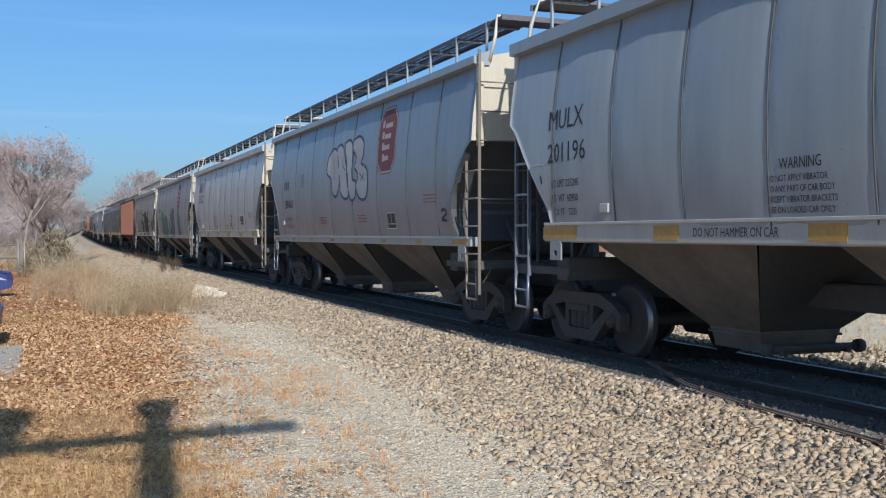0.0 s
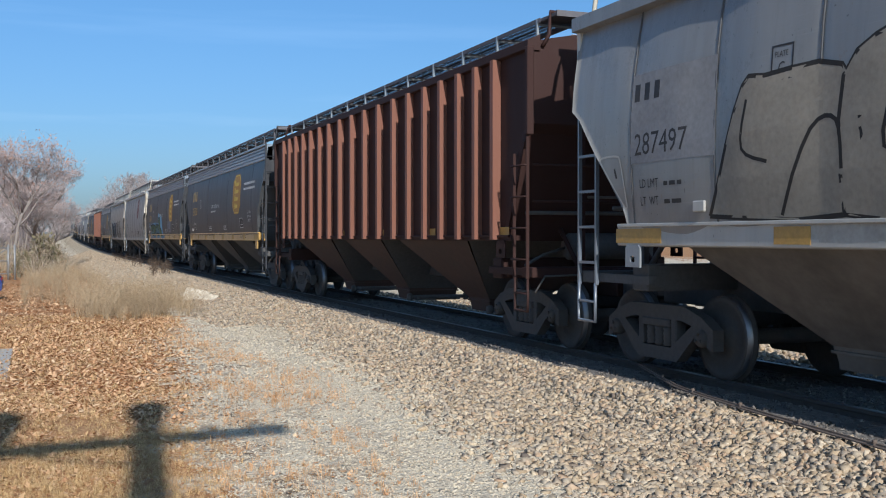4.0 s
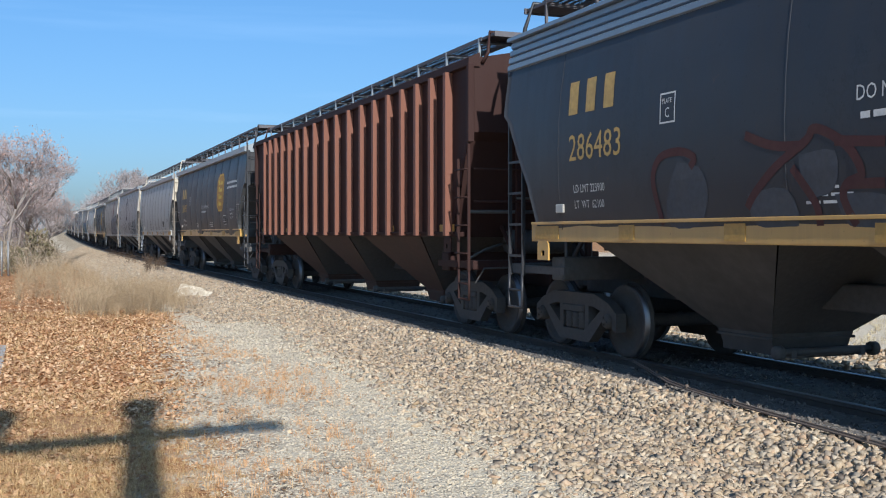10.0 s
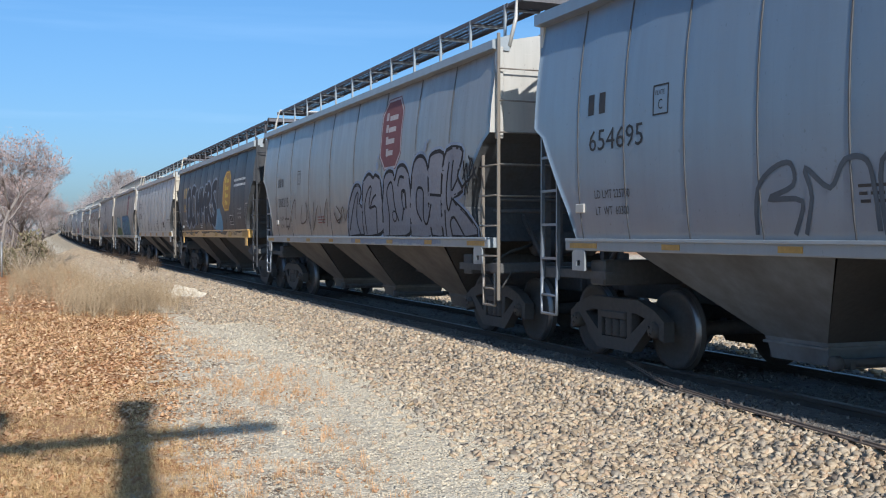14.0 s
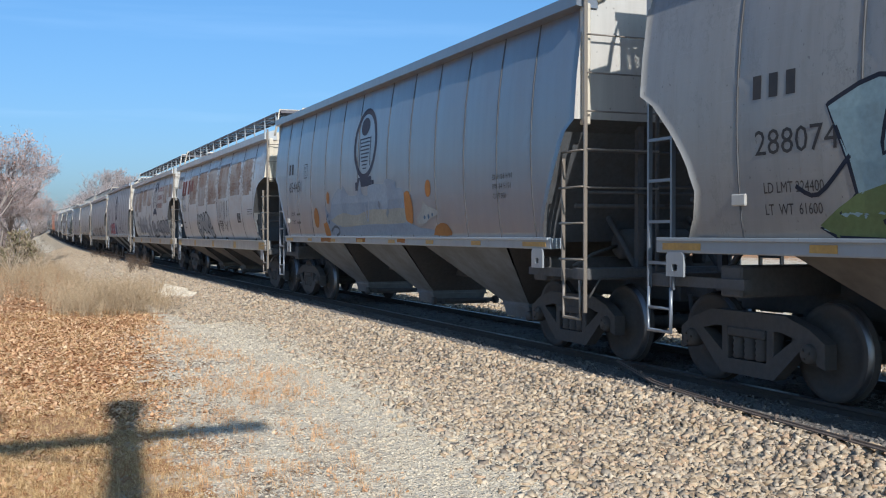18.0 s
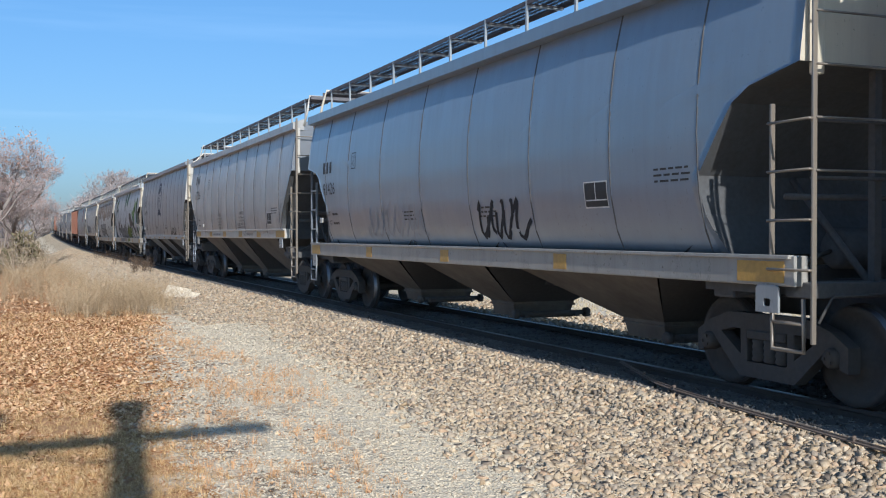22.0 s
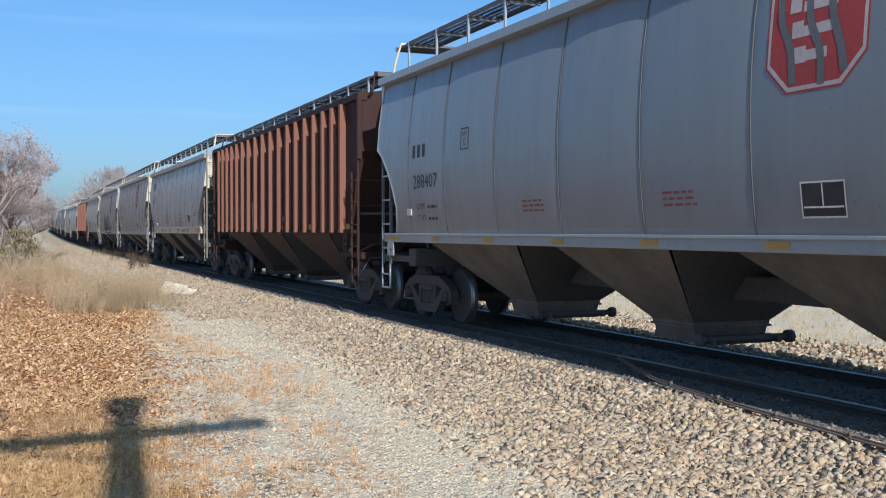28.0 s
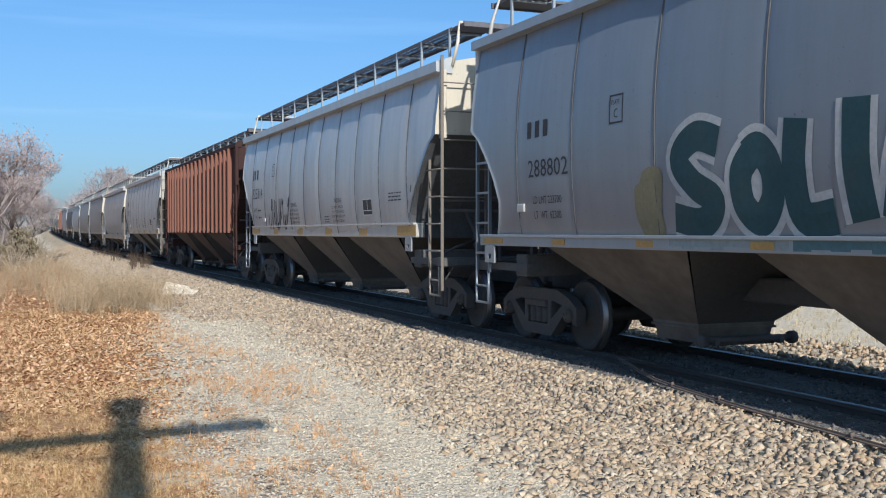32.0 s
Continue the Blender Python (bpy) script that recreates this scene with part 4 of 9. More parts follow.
def build_car(spec, length, index):
    kind, colour = spec["kind"], spec["paint"]
    k, side = KINDS[kind], Side(kind, length, index)
    if spec.get("far"):
        side.fine = 24
    main = PAINTS[colour]
    half = side.half
    car = tagged(new("hopper_car"), spec["label"], "freight car", "cars of the freight train")
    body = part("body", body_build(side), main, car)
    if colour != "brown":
        # the sloping end sheets under the break are dark, shade painted into them
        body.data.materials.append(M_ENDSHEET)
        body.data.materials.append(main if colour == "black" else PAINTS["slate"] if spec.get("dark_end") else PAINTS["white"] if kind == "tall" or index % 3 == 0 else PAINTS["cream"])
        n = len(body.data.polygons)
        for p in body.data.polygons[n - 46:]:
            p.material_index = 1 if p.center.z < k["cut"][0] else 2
    # eaves and side sills
    e0, e1, ep = k["eave"]
    w_eave = side.w[-1]
    # black cars' eaves: blue-grey stands in for the sky they reflect
    eave_mat = {"smooth": PAINTS["light"], "panel": main, "black": PAINTS["blue"], "ribbed": PAINTS["brown"]}.get(kind, main)
    if kind == "panel" and colour == "black":
        eave_mat = PAINTS["light"]

    def eave(s):
        def make():
            b = Build()
            y = s * (w_eave + 0.02)
            out = s * (w_eave + 0.02 + ep)
            if kind == "black":
                sec = [(y * 0.9, e1 + 0.05), (out, e1 + 0.05), (out, e1)]
                for q in (3, 2, 1, 0):
                    z = e0 + (e1 - e0) * q / 4
                    ww = s * (side.width(0.3, z + 0.05) + 0.008)
                    sec += [(ww, z + (e1 - e0) / 4 - 0.006), (ww + s * 0.03, z + (e1 - e0) / 4 - 0.022), (ww + s * 0.03, z + 0.022), (ww, z + 0.006)]
                sec.append((y * 0.9, e0))
                n = len(sec)
                for x in (-half, half):
                    b.v += [(x, yy, z) for yy, z in sec]
                b.f += [(i, (i + 1) % n, n + (i + 1) % n, n + i) for i in range(n)] + [tuple(range(n)), tuple(range(2 * n - 1, n - 1, -1))]
                b.s += [False] * (n + 2)
            else:
                yi = s * (w_eave - 0.12)
                sec = [(yi, e1 + 0.06), (out, e1 - 0.03), (out, e0 + 0.02), (s * (w_eave - 0.03 + ep * 0.4), e0)]
                n = 4
                for x in (-half - 0.03, half + 0.03):
                    b.v += [(x, yy, z) for yy, z in sec] + [(x, yi, e0)]
                n = 5
                b.f += [(i, (i + 1) % n, n + (i + 1) % n, n + i) for i in range(n)] + [tuple(range(n)), tuple(range(2 * n - 1, n - 1, -1))]
                b.s += [False] * (n + 2)
            return b
        return make

    for s in (-1, 1):
        part("eave", eave(s)(), eave_mat, car)
    s0, s1 = k["sill"]
    sx = half - k["reach"] if "reach" in k else side.end(side.z[0]) + 0.25
    sy = side.width(0.4, side.z[0] + 0.02) + (0.16 if kind == "deep" else 0.03)
    sill_mat = PAINTS["yellow"] if colour == "black" else PAINTS["brown"] if colour == "brown" else PAINTS["white"] if kind == "panel" else PAINTS["sill"] if kind == "deep" else PAINTS["light"]
    for s in (-1, 1):
        def sill():
            b = Build().box(-sx, sx, min(s * (sy - 0.16), s * sy), max(s * (sy - 0.16), s * sy), s0, s1, chamfer=0.012)
            b.box(-sx + 0.05, sx - 0.05, min(s * (sy - 0.04), s * (sy + 0.03)), max(s * (sy - 0.04), s * (sy + 0.03)), s1 - 0.03, s1 + 0.006, chamfer=0.005)
            return b
        part("side_sill", sill(), sill_mat, car)
    # reflectors on the near sill
    n = {"ribbed": 6, "panel": 6, "deep": 5}.get(kind, 8)
    rz0, rz1 = (s0 + 0.03, s1 - 0.05) if kind != "ribbed" else (1.58, 1.70)
    ry = sy if kind != "ribbed" else side.w[0]
    rf = lambda w: (lambda: Build().box(-w, w, -0.006, 0.0, rz0, rz1))
    for i in range(n):
        x = -sx + 0.45 + (2 * sx - 0.9) * i / (n - 1)
        w = (0.46 if kind == "panel" else 0.32) if i in (0, n - 1) else 0.24 if kind == "panel" else 0.16
        part("reflector", rf(w), M_REFLECT, car, "worn yellow reflective strip" if i == 0 else "", key=("reflector", kind, w), at=pose(x, -ry - 0.001, 0))
    # seams and ribs
    zs = [side.zmap(0.01 + 0.95 * i / 14) for i in range(15)]
    for q in side.seams if not spec.get("far") else ():
        b = Build()
        for z in zs:
            w = side.width(q, z, False)
            b.v += [(q - 0.016, -w + 0.003, z), (q - 0.009, -w - 0.0035, z), (q + 0.005, -w - 0.0035, z), (q + 0.012, -w + 0.003, z)]
        b.f = [(i * 4 + k, i * 4 + k + 1, i * 4 + 5 + k, i * 4 + 4 + k) for i in range(len(zs) - 1) for k in range(3)]
        b.s = [False] * len(b.f)
        part("seam_rib", b, M_SEAM if colour not in ("black", "brown") else main, car)
    if kind == "ribbed":
        # ribs in a lighter red than the panels, sunlight put into their colour
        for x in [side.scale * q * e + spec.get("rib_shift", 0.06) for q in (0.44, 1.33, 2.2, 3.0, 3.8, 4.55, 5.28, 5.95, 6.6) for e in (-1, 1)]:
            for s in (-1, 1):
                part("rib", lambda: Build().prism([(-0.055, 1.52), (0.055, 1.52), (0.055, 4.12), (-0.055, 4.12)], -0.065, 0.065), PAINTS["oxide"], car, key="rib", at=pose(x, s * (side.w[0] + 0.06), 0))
    # ends
    break_z = k["cut"][0]
    end_mat = main if colour in ("black", "brown") else PAINTS["cream"] if index % 3 else PAINTS["white"]
    # pale cars' -x ladders take a darker paint to stand for shade
    shade_mat = PAINTS["black"] if colour == "black" else PAINTS["brown"] if colour == "brown" else PAINTS["slate"]
    climb_mat = end_mat if colour in ("black", "brown") else PAINTS["tan"]
    for s, turn in ((1, 0), (-1, 180)):
        at = pose(0, 0, 0, 0, 0, turn)
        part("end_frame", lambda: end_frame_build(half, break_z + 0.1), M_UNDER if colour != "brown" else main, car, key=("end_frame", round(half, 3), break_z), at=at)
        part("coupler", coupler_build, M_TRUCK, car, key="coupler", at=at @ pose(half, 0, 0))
        for y in (-1, 1):
            part("corner_post", lambda: Build().box(-0.05, 0.045, -0.05, 0.05, break_z - 0.05, e0 + 0.05, chamfer=0.012), end_mat, car, key=("corner_post", kind), at=at @ pose(half, y * (side.w[-1] + 0.03), 0))
            yy = y * 1.50
            rungs = [1.25, 1.68, 2.11, 2.54]
            tall = s > 0 and y < 0 and kind != "ribbed"
            here = at @ pose(half + (0.10 if tall else -0.02), yy, 0)
            wide = 0.53 if tall else 0.42
            if spec.get("far") or y > 0:
                part("ladder", lambda: ladder_build(rungs, 0.98, break_z, 0.42), climb_mat if s > 0 else shade_mat, car, key=("ladder", kind), at=here)
            else:
                ladder = part("ladder", lambda: stile_build(0.62 if tall else 0.98, e1 + 0.06 if tall else break_z), climb_mat if s > 0 else shade_mat, car, key=("stile", kind, tall), at=here)
                part("stile", lambda: stile_build(0.98, min(break_z, 2.72)), climb_mat if s > 0 else shade_mat, ladder, key="short_stile", at=pose(-wide, 0, 0))
                for z in rungs:
                    part("rung", lambda: rung_build(wide), climb_mat if s > 0 else shade_mat, ladder, key=("rung", wide), at=pose(0, 0, z))
                if tall:
                    # bars of the end ladder, across to its inner stile
                    for z in (2.1, 2.55, 3.0, 3.45, 3.9):
                        part("end_rung", lambda: Build().tube([(0, 0, 0), (0, 1.0, 0)], 0.012, 5), climb_mat, ladder, key="end_rung", at=pose(0.02, 0, z))
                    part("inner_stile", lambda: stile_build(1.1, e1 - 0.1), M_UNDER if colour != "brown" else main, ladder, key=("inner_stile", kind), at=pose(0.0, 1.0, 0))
            part("stirrup", lambda: stirrup_build(0.40), climb_mat if s > 0 else shade_mat, car, key="stirrup", at=at @ pose(half - 0.03, yy, 0))
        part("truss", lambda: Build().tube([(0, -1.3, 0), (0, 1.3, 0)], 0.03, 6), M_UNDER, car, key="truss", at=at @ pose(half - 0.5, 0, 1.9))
        build_truck(car, s * (length / 2 - 1.76))
        for y in (-1, 1):
            part("jacking_pad", pad_build, PAINTS["dull"] if colour not in ("black", "brown") else sill_mat, car, key="pad", at=pose(s * (sx - 0.35), y * (sy - 0.0), s0 - 0.14, 0, 0, 180 if y > 0 else 0))
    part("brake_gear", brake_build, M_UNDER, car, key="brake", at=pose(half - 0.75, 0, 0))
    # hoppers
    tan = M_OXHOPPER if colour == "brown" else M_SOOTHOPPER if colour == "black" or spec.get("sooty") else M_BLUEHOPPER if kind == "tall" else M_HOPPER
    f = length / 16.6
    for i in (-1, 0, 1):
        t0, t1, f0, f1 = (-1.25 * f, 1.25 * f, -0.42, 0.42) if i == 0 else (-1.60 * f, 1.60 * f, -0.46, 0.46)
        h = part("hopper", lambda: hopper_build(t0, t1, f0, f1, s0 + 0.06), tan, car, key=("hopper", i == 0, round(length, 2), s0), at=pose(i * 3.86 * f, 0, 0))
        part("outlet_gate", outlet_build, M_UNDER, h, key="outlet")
        # slope sheets' dark colour holds grime and the shade under the funnels
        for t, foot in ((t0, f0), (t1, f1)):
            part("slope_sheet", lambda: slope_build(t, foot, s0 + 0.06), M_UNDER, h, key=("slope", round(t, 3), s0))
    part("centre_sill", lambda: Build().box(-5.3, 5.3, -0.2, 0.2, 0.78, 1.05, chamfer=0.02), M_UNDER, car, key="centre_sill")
    # roof
    wz = k["walk"]
    roof_z = side.grow + 0.18
    for s in (-1, 1):
        wy = 1.15 if kind != "tall" else 0.90
        part("walkway", lambda: walkway_build(half - 0.35, wz), M_GRATE, car, key=("walkway", round(half, 3), wz), at=pose(0, s * (wy - 0.29), 0))
        for i in range(12 if s < 0 else 0 if spec.get("far") else 4):
            x = -half + 0.45 + (2 * half - 0.9) * (i / 11 if s < 0 else i / 3)
            part("walkway_post", lambda: walkway_post_build(side.grow + 0.02, wz), M_GRATE if colour == "black" else PAINTS["light"], car, key=("post", kind), at=pose(x, s * wy, 0, 0, 0, 0 if s < 0 else 180))
    for s in (-1, 1):
        part("end_walkway", lambda: Build().box(-0.28, 0.28, -wy, wy, wz - 0.045, wz - 0.005).box(0.26, 0.30, -wy - 0.02, wy + 0.02, wz - 0.07, wz + 0.01), M_GRATE, car, key=("end_walkway", wz, wy), at=pose(s * (half - 0.1), 0, 0, 0, 0, 0 if s > 0 else 180))
        part("roof_handrail", lambda: Build().tube([(0.12, -1.3, e1 - 0.1), (0.16, -1.22, wz - 0.3), (0.05, -wy, wz + 0.03), (0.05, wy, wz + 0.03), (0.16, 1.22, wz - 0.3), (0.12, 1.3, e1 - 0.1)], 0.03, 6), end_mat, car, key=("handrail", wz), at=pose(s * (half - 0.1), 0, 0, 0, 0, 0 if s > 0 else 180))
    for i in range(6):
        part("roof_hatch", hatch_build, PAINTS["light"], car, key="hatch", at=pose(-half + 1.5 + (2 * half - 3.0) * i / 5, 0, roof_z))
    letter_car(car, side, spec, length, index)
    if kind == "panel" and not spec.get("far"):
        end_plates(car, side, main)
    return car


LAYOUT = {
    "smooth": dict(x=2.55, nz=2.25, nh=0.23, mz=2.75, mh=0.21, sq=1.10, px=2.0, pz=2.75, wz=1.72),
    "panel": dict(x=2.10, nz=2.44, nh=0.29, mz=2.95, mh=0.26, sq=0.98, px=2.3, pz=2.95, wz=1.90),
    "tall": dict(x=2.10, nz=2.52, nh=0.25, mz=2.94, mh=0.24, sq=1.15, px=1.35, pz=2.80, wz=1.78),
    "deep": dict(x=2.0, nz=2.40, nh=0.26, mz=2.85, mh=0.24, sq=1.0, px=2.0, pz=2.85, wz=1.76),
    "black": dict(x=2.62, nz=2.44, nh=0.33, mz=3.00, mh=0.40, sq=0.92, px=2.0, pz=2.70, wz=1.86),
    "ribbed": dict(x=2.3, nz=2.25, nh=0.30, mz=2.9, mh=0.5, sq=0.8, px=2.0, pz=2.9, wz=1.8),
}


def end_plates(car, side, material):
    """Raised three-cornered bracing plates beside the end cuts, each with a slot."""
    far, near = -side.half - 0.7, side.half + 0.7
    for base, s in ((far, 1), (near, -1)):
        ring = [(base + s * a, c) for a, c in ((1.43, 2.43), (1.49, 2.47), (1.79, 2.47), (1.87, 2.39), (1.96, 1.95), (1.94, 1.88), (1.88, 1.93), (1.72, 2.11))]
        plate = part("bracing_plate", Decal(side, 0.012).shape(ring).b, material, car)
        part("plate_rim", Decal(side, 0.019).stroke(curve_through(ring + ring[:1], 4), 0.022).b, PAINTS["white"], plate)
        part("plate_slot", Decal(side, 0.021).stroke([(base + s * 1.74, 2.33), (base + s * 1.78, 2.22)], 0.035).b, M_BLACKINK, plate)


def plain_marks(car, side, x, z, h, count, material):
    """Upright plain blocks, one for each of the owner's initials."""
    for i in range(count):
        q = x + i * 1.05 * h
        part("initial_block", Decal(side).rect(q, q + 0.55 * h, z, z + h).b, material, car, "plain block in place of an initial" if i == 0 else "")


def characters(car, side, name, words, x, z, size, squeeze, material):
    """Stencilled characters, each a part of its own."""
    v, f = text_polys(words, size, squeeze)
    spans = sorted((min(v[i][0] for i in t), max(v[i][0] for i in t)) for t in f)
    groups = []
    for a, b in spans:
        if groups and a < groups[-1][1] + 1e-4:
            groups[-1][1] = max(groups[-1][1], b)
        else:
            groups.append([a, b])
    for a, b in groups:
        mine = [t for t in f if a - 1e-4 <= min(v[i][0] for i in t) <= b]
        used = sorted({i for t in mine for i in t})
        at = {i: n for n, i in enumerate(used)}
        part(name, Decal(side).put([(x + v[i][0], z + v[i][1]) for i in used], [tuple(at[i] for i in t) for t in mine]).b, material, car)


def letter_car(car, side, spec, length, index):
    """Numbers, data lines, emblems and graffiti on the near side."""
    kind, colour = spec["kind"], spec["paint"]
    far, near = -length / 2, length / 2
    rng = random.Random(index)
    inkm = M_GOLDINK if colour == "black" else M_WHITEINK if colour == "brown" else M_BLACKINK
    small = M_WHITEINK if colour in ("black", "brown") else M_BLACKINK
    number = spec.get("number", "")
    if spec.get("far"):
        return
    # far end to the number, number's foot and height, initials' foot and height
    lay = dict(LAYOUT["black" if colour == "black" else kind])
    lay.update(spec.get("lay", {}))
    x0 = far + lay["x"]
    if spec.get("boxed"):
        part("primer_box", Decal(side, 0.004).rect(*[far + q for q in spec["boxed"][:2]], *spec["boxed"][2:4]).b, ink(spec["boxed"][4]), car, "painted-out box behind the initials")
    if spec.get("mark") == 0:
        characters(car, side, "numeral", number, far + 1.70, 1.96, 0.36, 0.78, M_BLACKINK)
        plain_marks(car, side, far + 1.72, 2.42, 0.26, 3, M_BLACKINK)
    elif kind != "ribbed":
        if number:
            if spec.get("code"):
                characters(car, side, "letter", spec["code"], x0, lay["mz"], lay["mh"], lay["sq"], inkm)
            else:
                plain_marks(car, side, x0 - 0.02, lay["mz"], lay["mh"], spec.get("mark", 3), inkm)
            characters(car, side, "numeral", number, x0, lay["nz"], lay["nh"], lay["sq"], inkm)
        d = Decal(side)
        if spec.get("weights"):
            d.text("LD LMT " + spec["weights"][0], x0 + 0.1, lay["wz"] + 0.19, 0.10)
            d.text("LT  WT  " + spec["weights"][1], x0 + 0.1, lay["wz"], 0.10)
            if spec.get("code") == "MULX":
                d.text("CU  FT    5200", x0 + 0.12, lay["wz"] - 0.17, 0.09)
        else:
            for r, words in enumerate(("LD LMT", "LT  WT")):
                d.text(words, x0 + 0.1, lay["wz"] + 0.19 - 0.19 * r, 0.10)
                bars(d, rng, x0 + 0.58, x0 + 0.98, lay["wz"] + 0.20 - 0.19 * r, 1, 0.045, 0.19)
        tagged(part("weight_line", d.b, small, car), kind="stuff")
        px, pz = x0 + lay["px"], lay["pz"]
        if not spec.get("sooty") and not spec.get("code") == "MULX":
            part("clearance_plate", Decal(side).outline_box(px, px + 0.28, pz, pz + 0.32, 0.018).text("PLATE", px + 0.04, pz + 0.21, 0.055).text("C", px + 0.09, pz + 0.06, 0.11).b, small, car)
        rx, rz = (near - 5.04, 1.66) if kind == "smooth" else (near - 3.42, 1.82) if colour == "speck" else (near - 4.36, 1.86)
        if kind != "tall":
            panel = Decal(side, 0.006).rect(rx, rx + 0.52, rz, rz + 0.31)
            part("data_panel", panel.b, M_BLACKINK, car)
            part("data_panel_frame", Decal(side, 0.009).outline_box(rx, rx + 0.52, rz, rz + 0.31, 0.016).rect(rx + 0.25, rx + 0.265, rz + 0.10, rz + 0.29).rect(rx + 0.03, rx + 0.49, rz + 0.085, rz + 0.10).b, M_WHITEINK, car)
        d = Decal(side)
        if kind == "tall" or colour == "black":
            for r, words in enumerate(("EX W 10-8  H 9-9", "8 W  8-4  H 15-1", "CU FT 5431") if kind == "tall" else ("EXW 10-8 H 8-4", "EW 8-0 H 15-0", "CU FT 5200")):
                d.text(words, near - 3.0, 2.3 - 0.13 * r, 0.075)
        else:
            bars(d, rng, near - 2.9, near - 2.25, 2.22, 3, 0.022, 0.062)
        if kind == "panel" and colour != "black":
            bars(d, rng, 0.98, 1.42, 1.86, 3, 0.022, 0.055)
        else:
            for q in (-1.9, 1.3):
                bars(d, rng, q, q + 0.6, 1.93, 3, 0.026, 0.062)
        tagged(part("small_print", d.b, M_REDINK if kind == "smooth" and index % 2 else small, car), kind="stuff")
        if kind == "panel" and colour != "black":
            d = Decal(side)
            for q in spec.get("warn", (-1.88, 1.76)):
                d.text("WARNING", q + 0.06, 2.14, 0.105)
                for r, words in enumerate(("DO NOT APPLY VIBRATOR", "TO ANY PART OF CAR BODY", "EXCEPT VIBRATOR BRACKETS", "USE ON LOADED CAR ONLY")):
                    d.text(words, q - 0.12, 2.03 - 0.095 * r, 0.06)
            tagged(part("warning_notice", d.b, small, car), kind="stuff")
            s0, s1 = side.k["sill"]
            sy = side.width(0.4, side.z[0] + 0.02) + 0.032
            v, f = text_polys("DO NOT HAMMER ON CAR" if index in (0, 13) else "VENT CAR WHEN UNLOADING", 0.095 if index in (0, 13) else 0.08, 0.82)
            sx = side.half - side.k["reach"]
            pitch = (2 * sx - 0.9) / 5
            for q in (-sx + 0.45 + pitch + 0.5, -sx + 0.45 + 3 * pitch + 0.5) if index in (0, 13, 24, 31) else ():
                part("sill_lettering", Build().add([(q + a, -sy - 0.002, s0 + 0.07 + c) for a, c in v], f), M_BLACKINK, car)
        if colour == "black":
            s0, s1 = side.k["sill"]
            v, f = text_polys("1 INCH HF COMP SHOES", 0.085, 0.82)
            part("sill_lettering", Build().add([(near - 4.6 + a, -side.width(0.4, side.z[0] + 0.02) - 0.034, s0 + 0.08 + c) for a, c in v], f), M_BLACKINK, car)
            nx, nz = (-1.28, 2.62) if kind == "black" else (-0.58, 2.49)
            part("notice", Decal(side).text("DO NOT HAMMER ON CAR", nx, nz, 0.13).b, small, car)
            tagged(part("notice_print", bars(Decal(side), rng, nx + 0.05, nx + 1.1, nz - 0.15, 1, 0.055, 0.1).b, small, car), kind="stuff")
            tagged(part("maker_print", bars(Decal(side), rng, near - 3.7, near - 1.9, 3.2, 2, 0.07, 0.16).b, small, car), kind="stuff")
        # tag reader plate
        tx = far + 3.36 if kind == "panel" and colour != "black" else x0 - 0.25
        part("reader_tag", Build().box(-0.10, 0.10, -0.03, 0.0, -0.05, 0.06, chamfer=0.01), PAINTS["white"], car, "small light plastic tag", at=pose(tx, -side.width(tx, 1.86) - 0.002, 1.86))
    else:
        num = spec.get("number", "310000")
        small_marks = index == 30
        xs = [side.scale * q + (0.18 if small_marks else 0.26 + spec.get("rib_shift", 0.06)) for q in (-5.95, -5.28, -4.55)]
        for q, pair in zip(xs, (num[0:2], num[2:4], num[4:6])):
            characters(car, side, "numeral", pair, q, 2.24, 0.22 if small_marks else 0.36, 0.8, M_WHITEINK)
            plain_marks(car, side, q + (0.06 if small_marks else 0.0), 2.78 if small_marks else 2.69, 0.24 if small_marks else 0.80, 1, M_WHITEINK)
            tagged(part("weight_line", bars(Decal(side), rng, q, q + 0.5, 1.98, 2, 0.07, 0.16).b, M_WHITEINK, car), kind="stuff")
        if not spec.get("sooty"):
            part("clearance_plate", Decal(side).outline_box(xs[2] + 1.02, xs[2] + 1.32, 2.6, 3.0, 0.018).b, M_WHITEINK, car)
    # emblems as plain shapes
    if spec.get("emblem") == "red":
        x, z = near - (5.05 if index != 29 else 4.86), 3.37
        part("emblem", Decal(side, 0.006).blob(x, z, octagon(0.60, 0.65)).b, ink((0.20, 0.085, 0.095) if index != 29 else (0.36, 0.06, 0.065)), car, "faded red eight-sided emblem with white strokes")
        d = Decal(side, 0.009).blob(x, z, octagon(0.58, 0.63), 0.94)
        for r in range(4):
            d.rect(x - 0.36 + 0.04 * r, x - 0.22 + 0.04 * r, z + 0.26 - 0.22 * r, z + 0.40 - 0.22 * r)
            d.rect(x - 0.15, x + 0.30 - 0.05 * r, z + 0.24 - 0.21 * r, z + 0.33 - 0.21 * r)
        tagged(part("emblem_lettering", d.b, ink((0.46, 0.42, 0.43)), car), kind="stuff")
        if index == 29:
            # the emblem has torn in three places
            d = Decal(side, 0.013)
            for path in (((11.46, 3.62), (11.50, 3.35), (11.62, 3.1), (11.66, 2.80)), ((11.82, 3.64), (11.86, 3.3), (11.98, 3.05), (12.0, 2.76)), ((12.08, 3.6), (12.12, 3.3), (12.22, 3.05), (12.26, 2.84))):
                d.stroke(curve_through([(far + a, c) for a, c in path]), 0.085)
            part("emblem_tears", d.b, ink((0.13, 0.145, 0.16)), car, "grey tears through the emblem")
    elif spec.get("emblem") == "gold":
        x, z = near - 4.9, 2.96
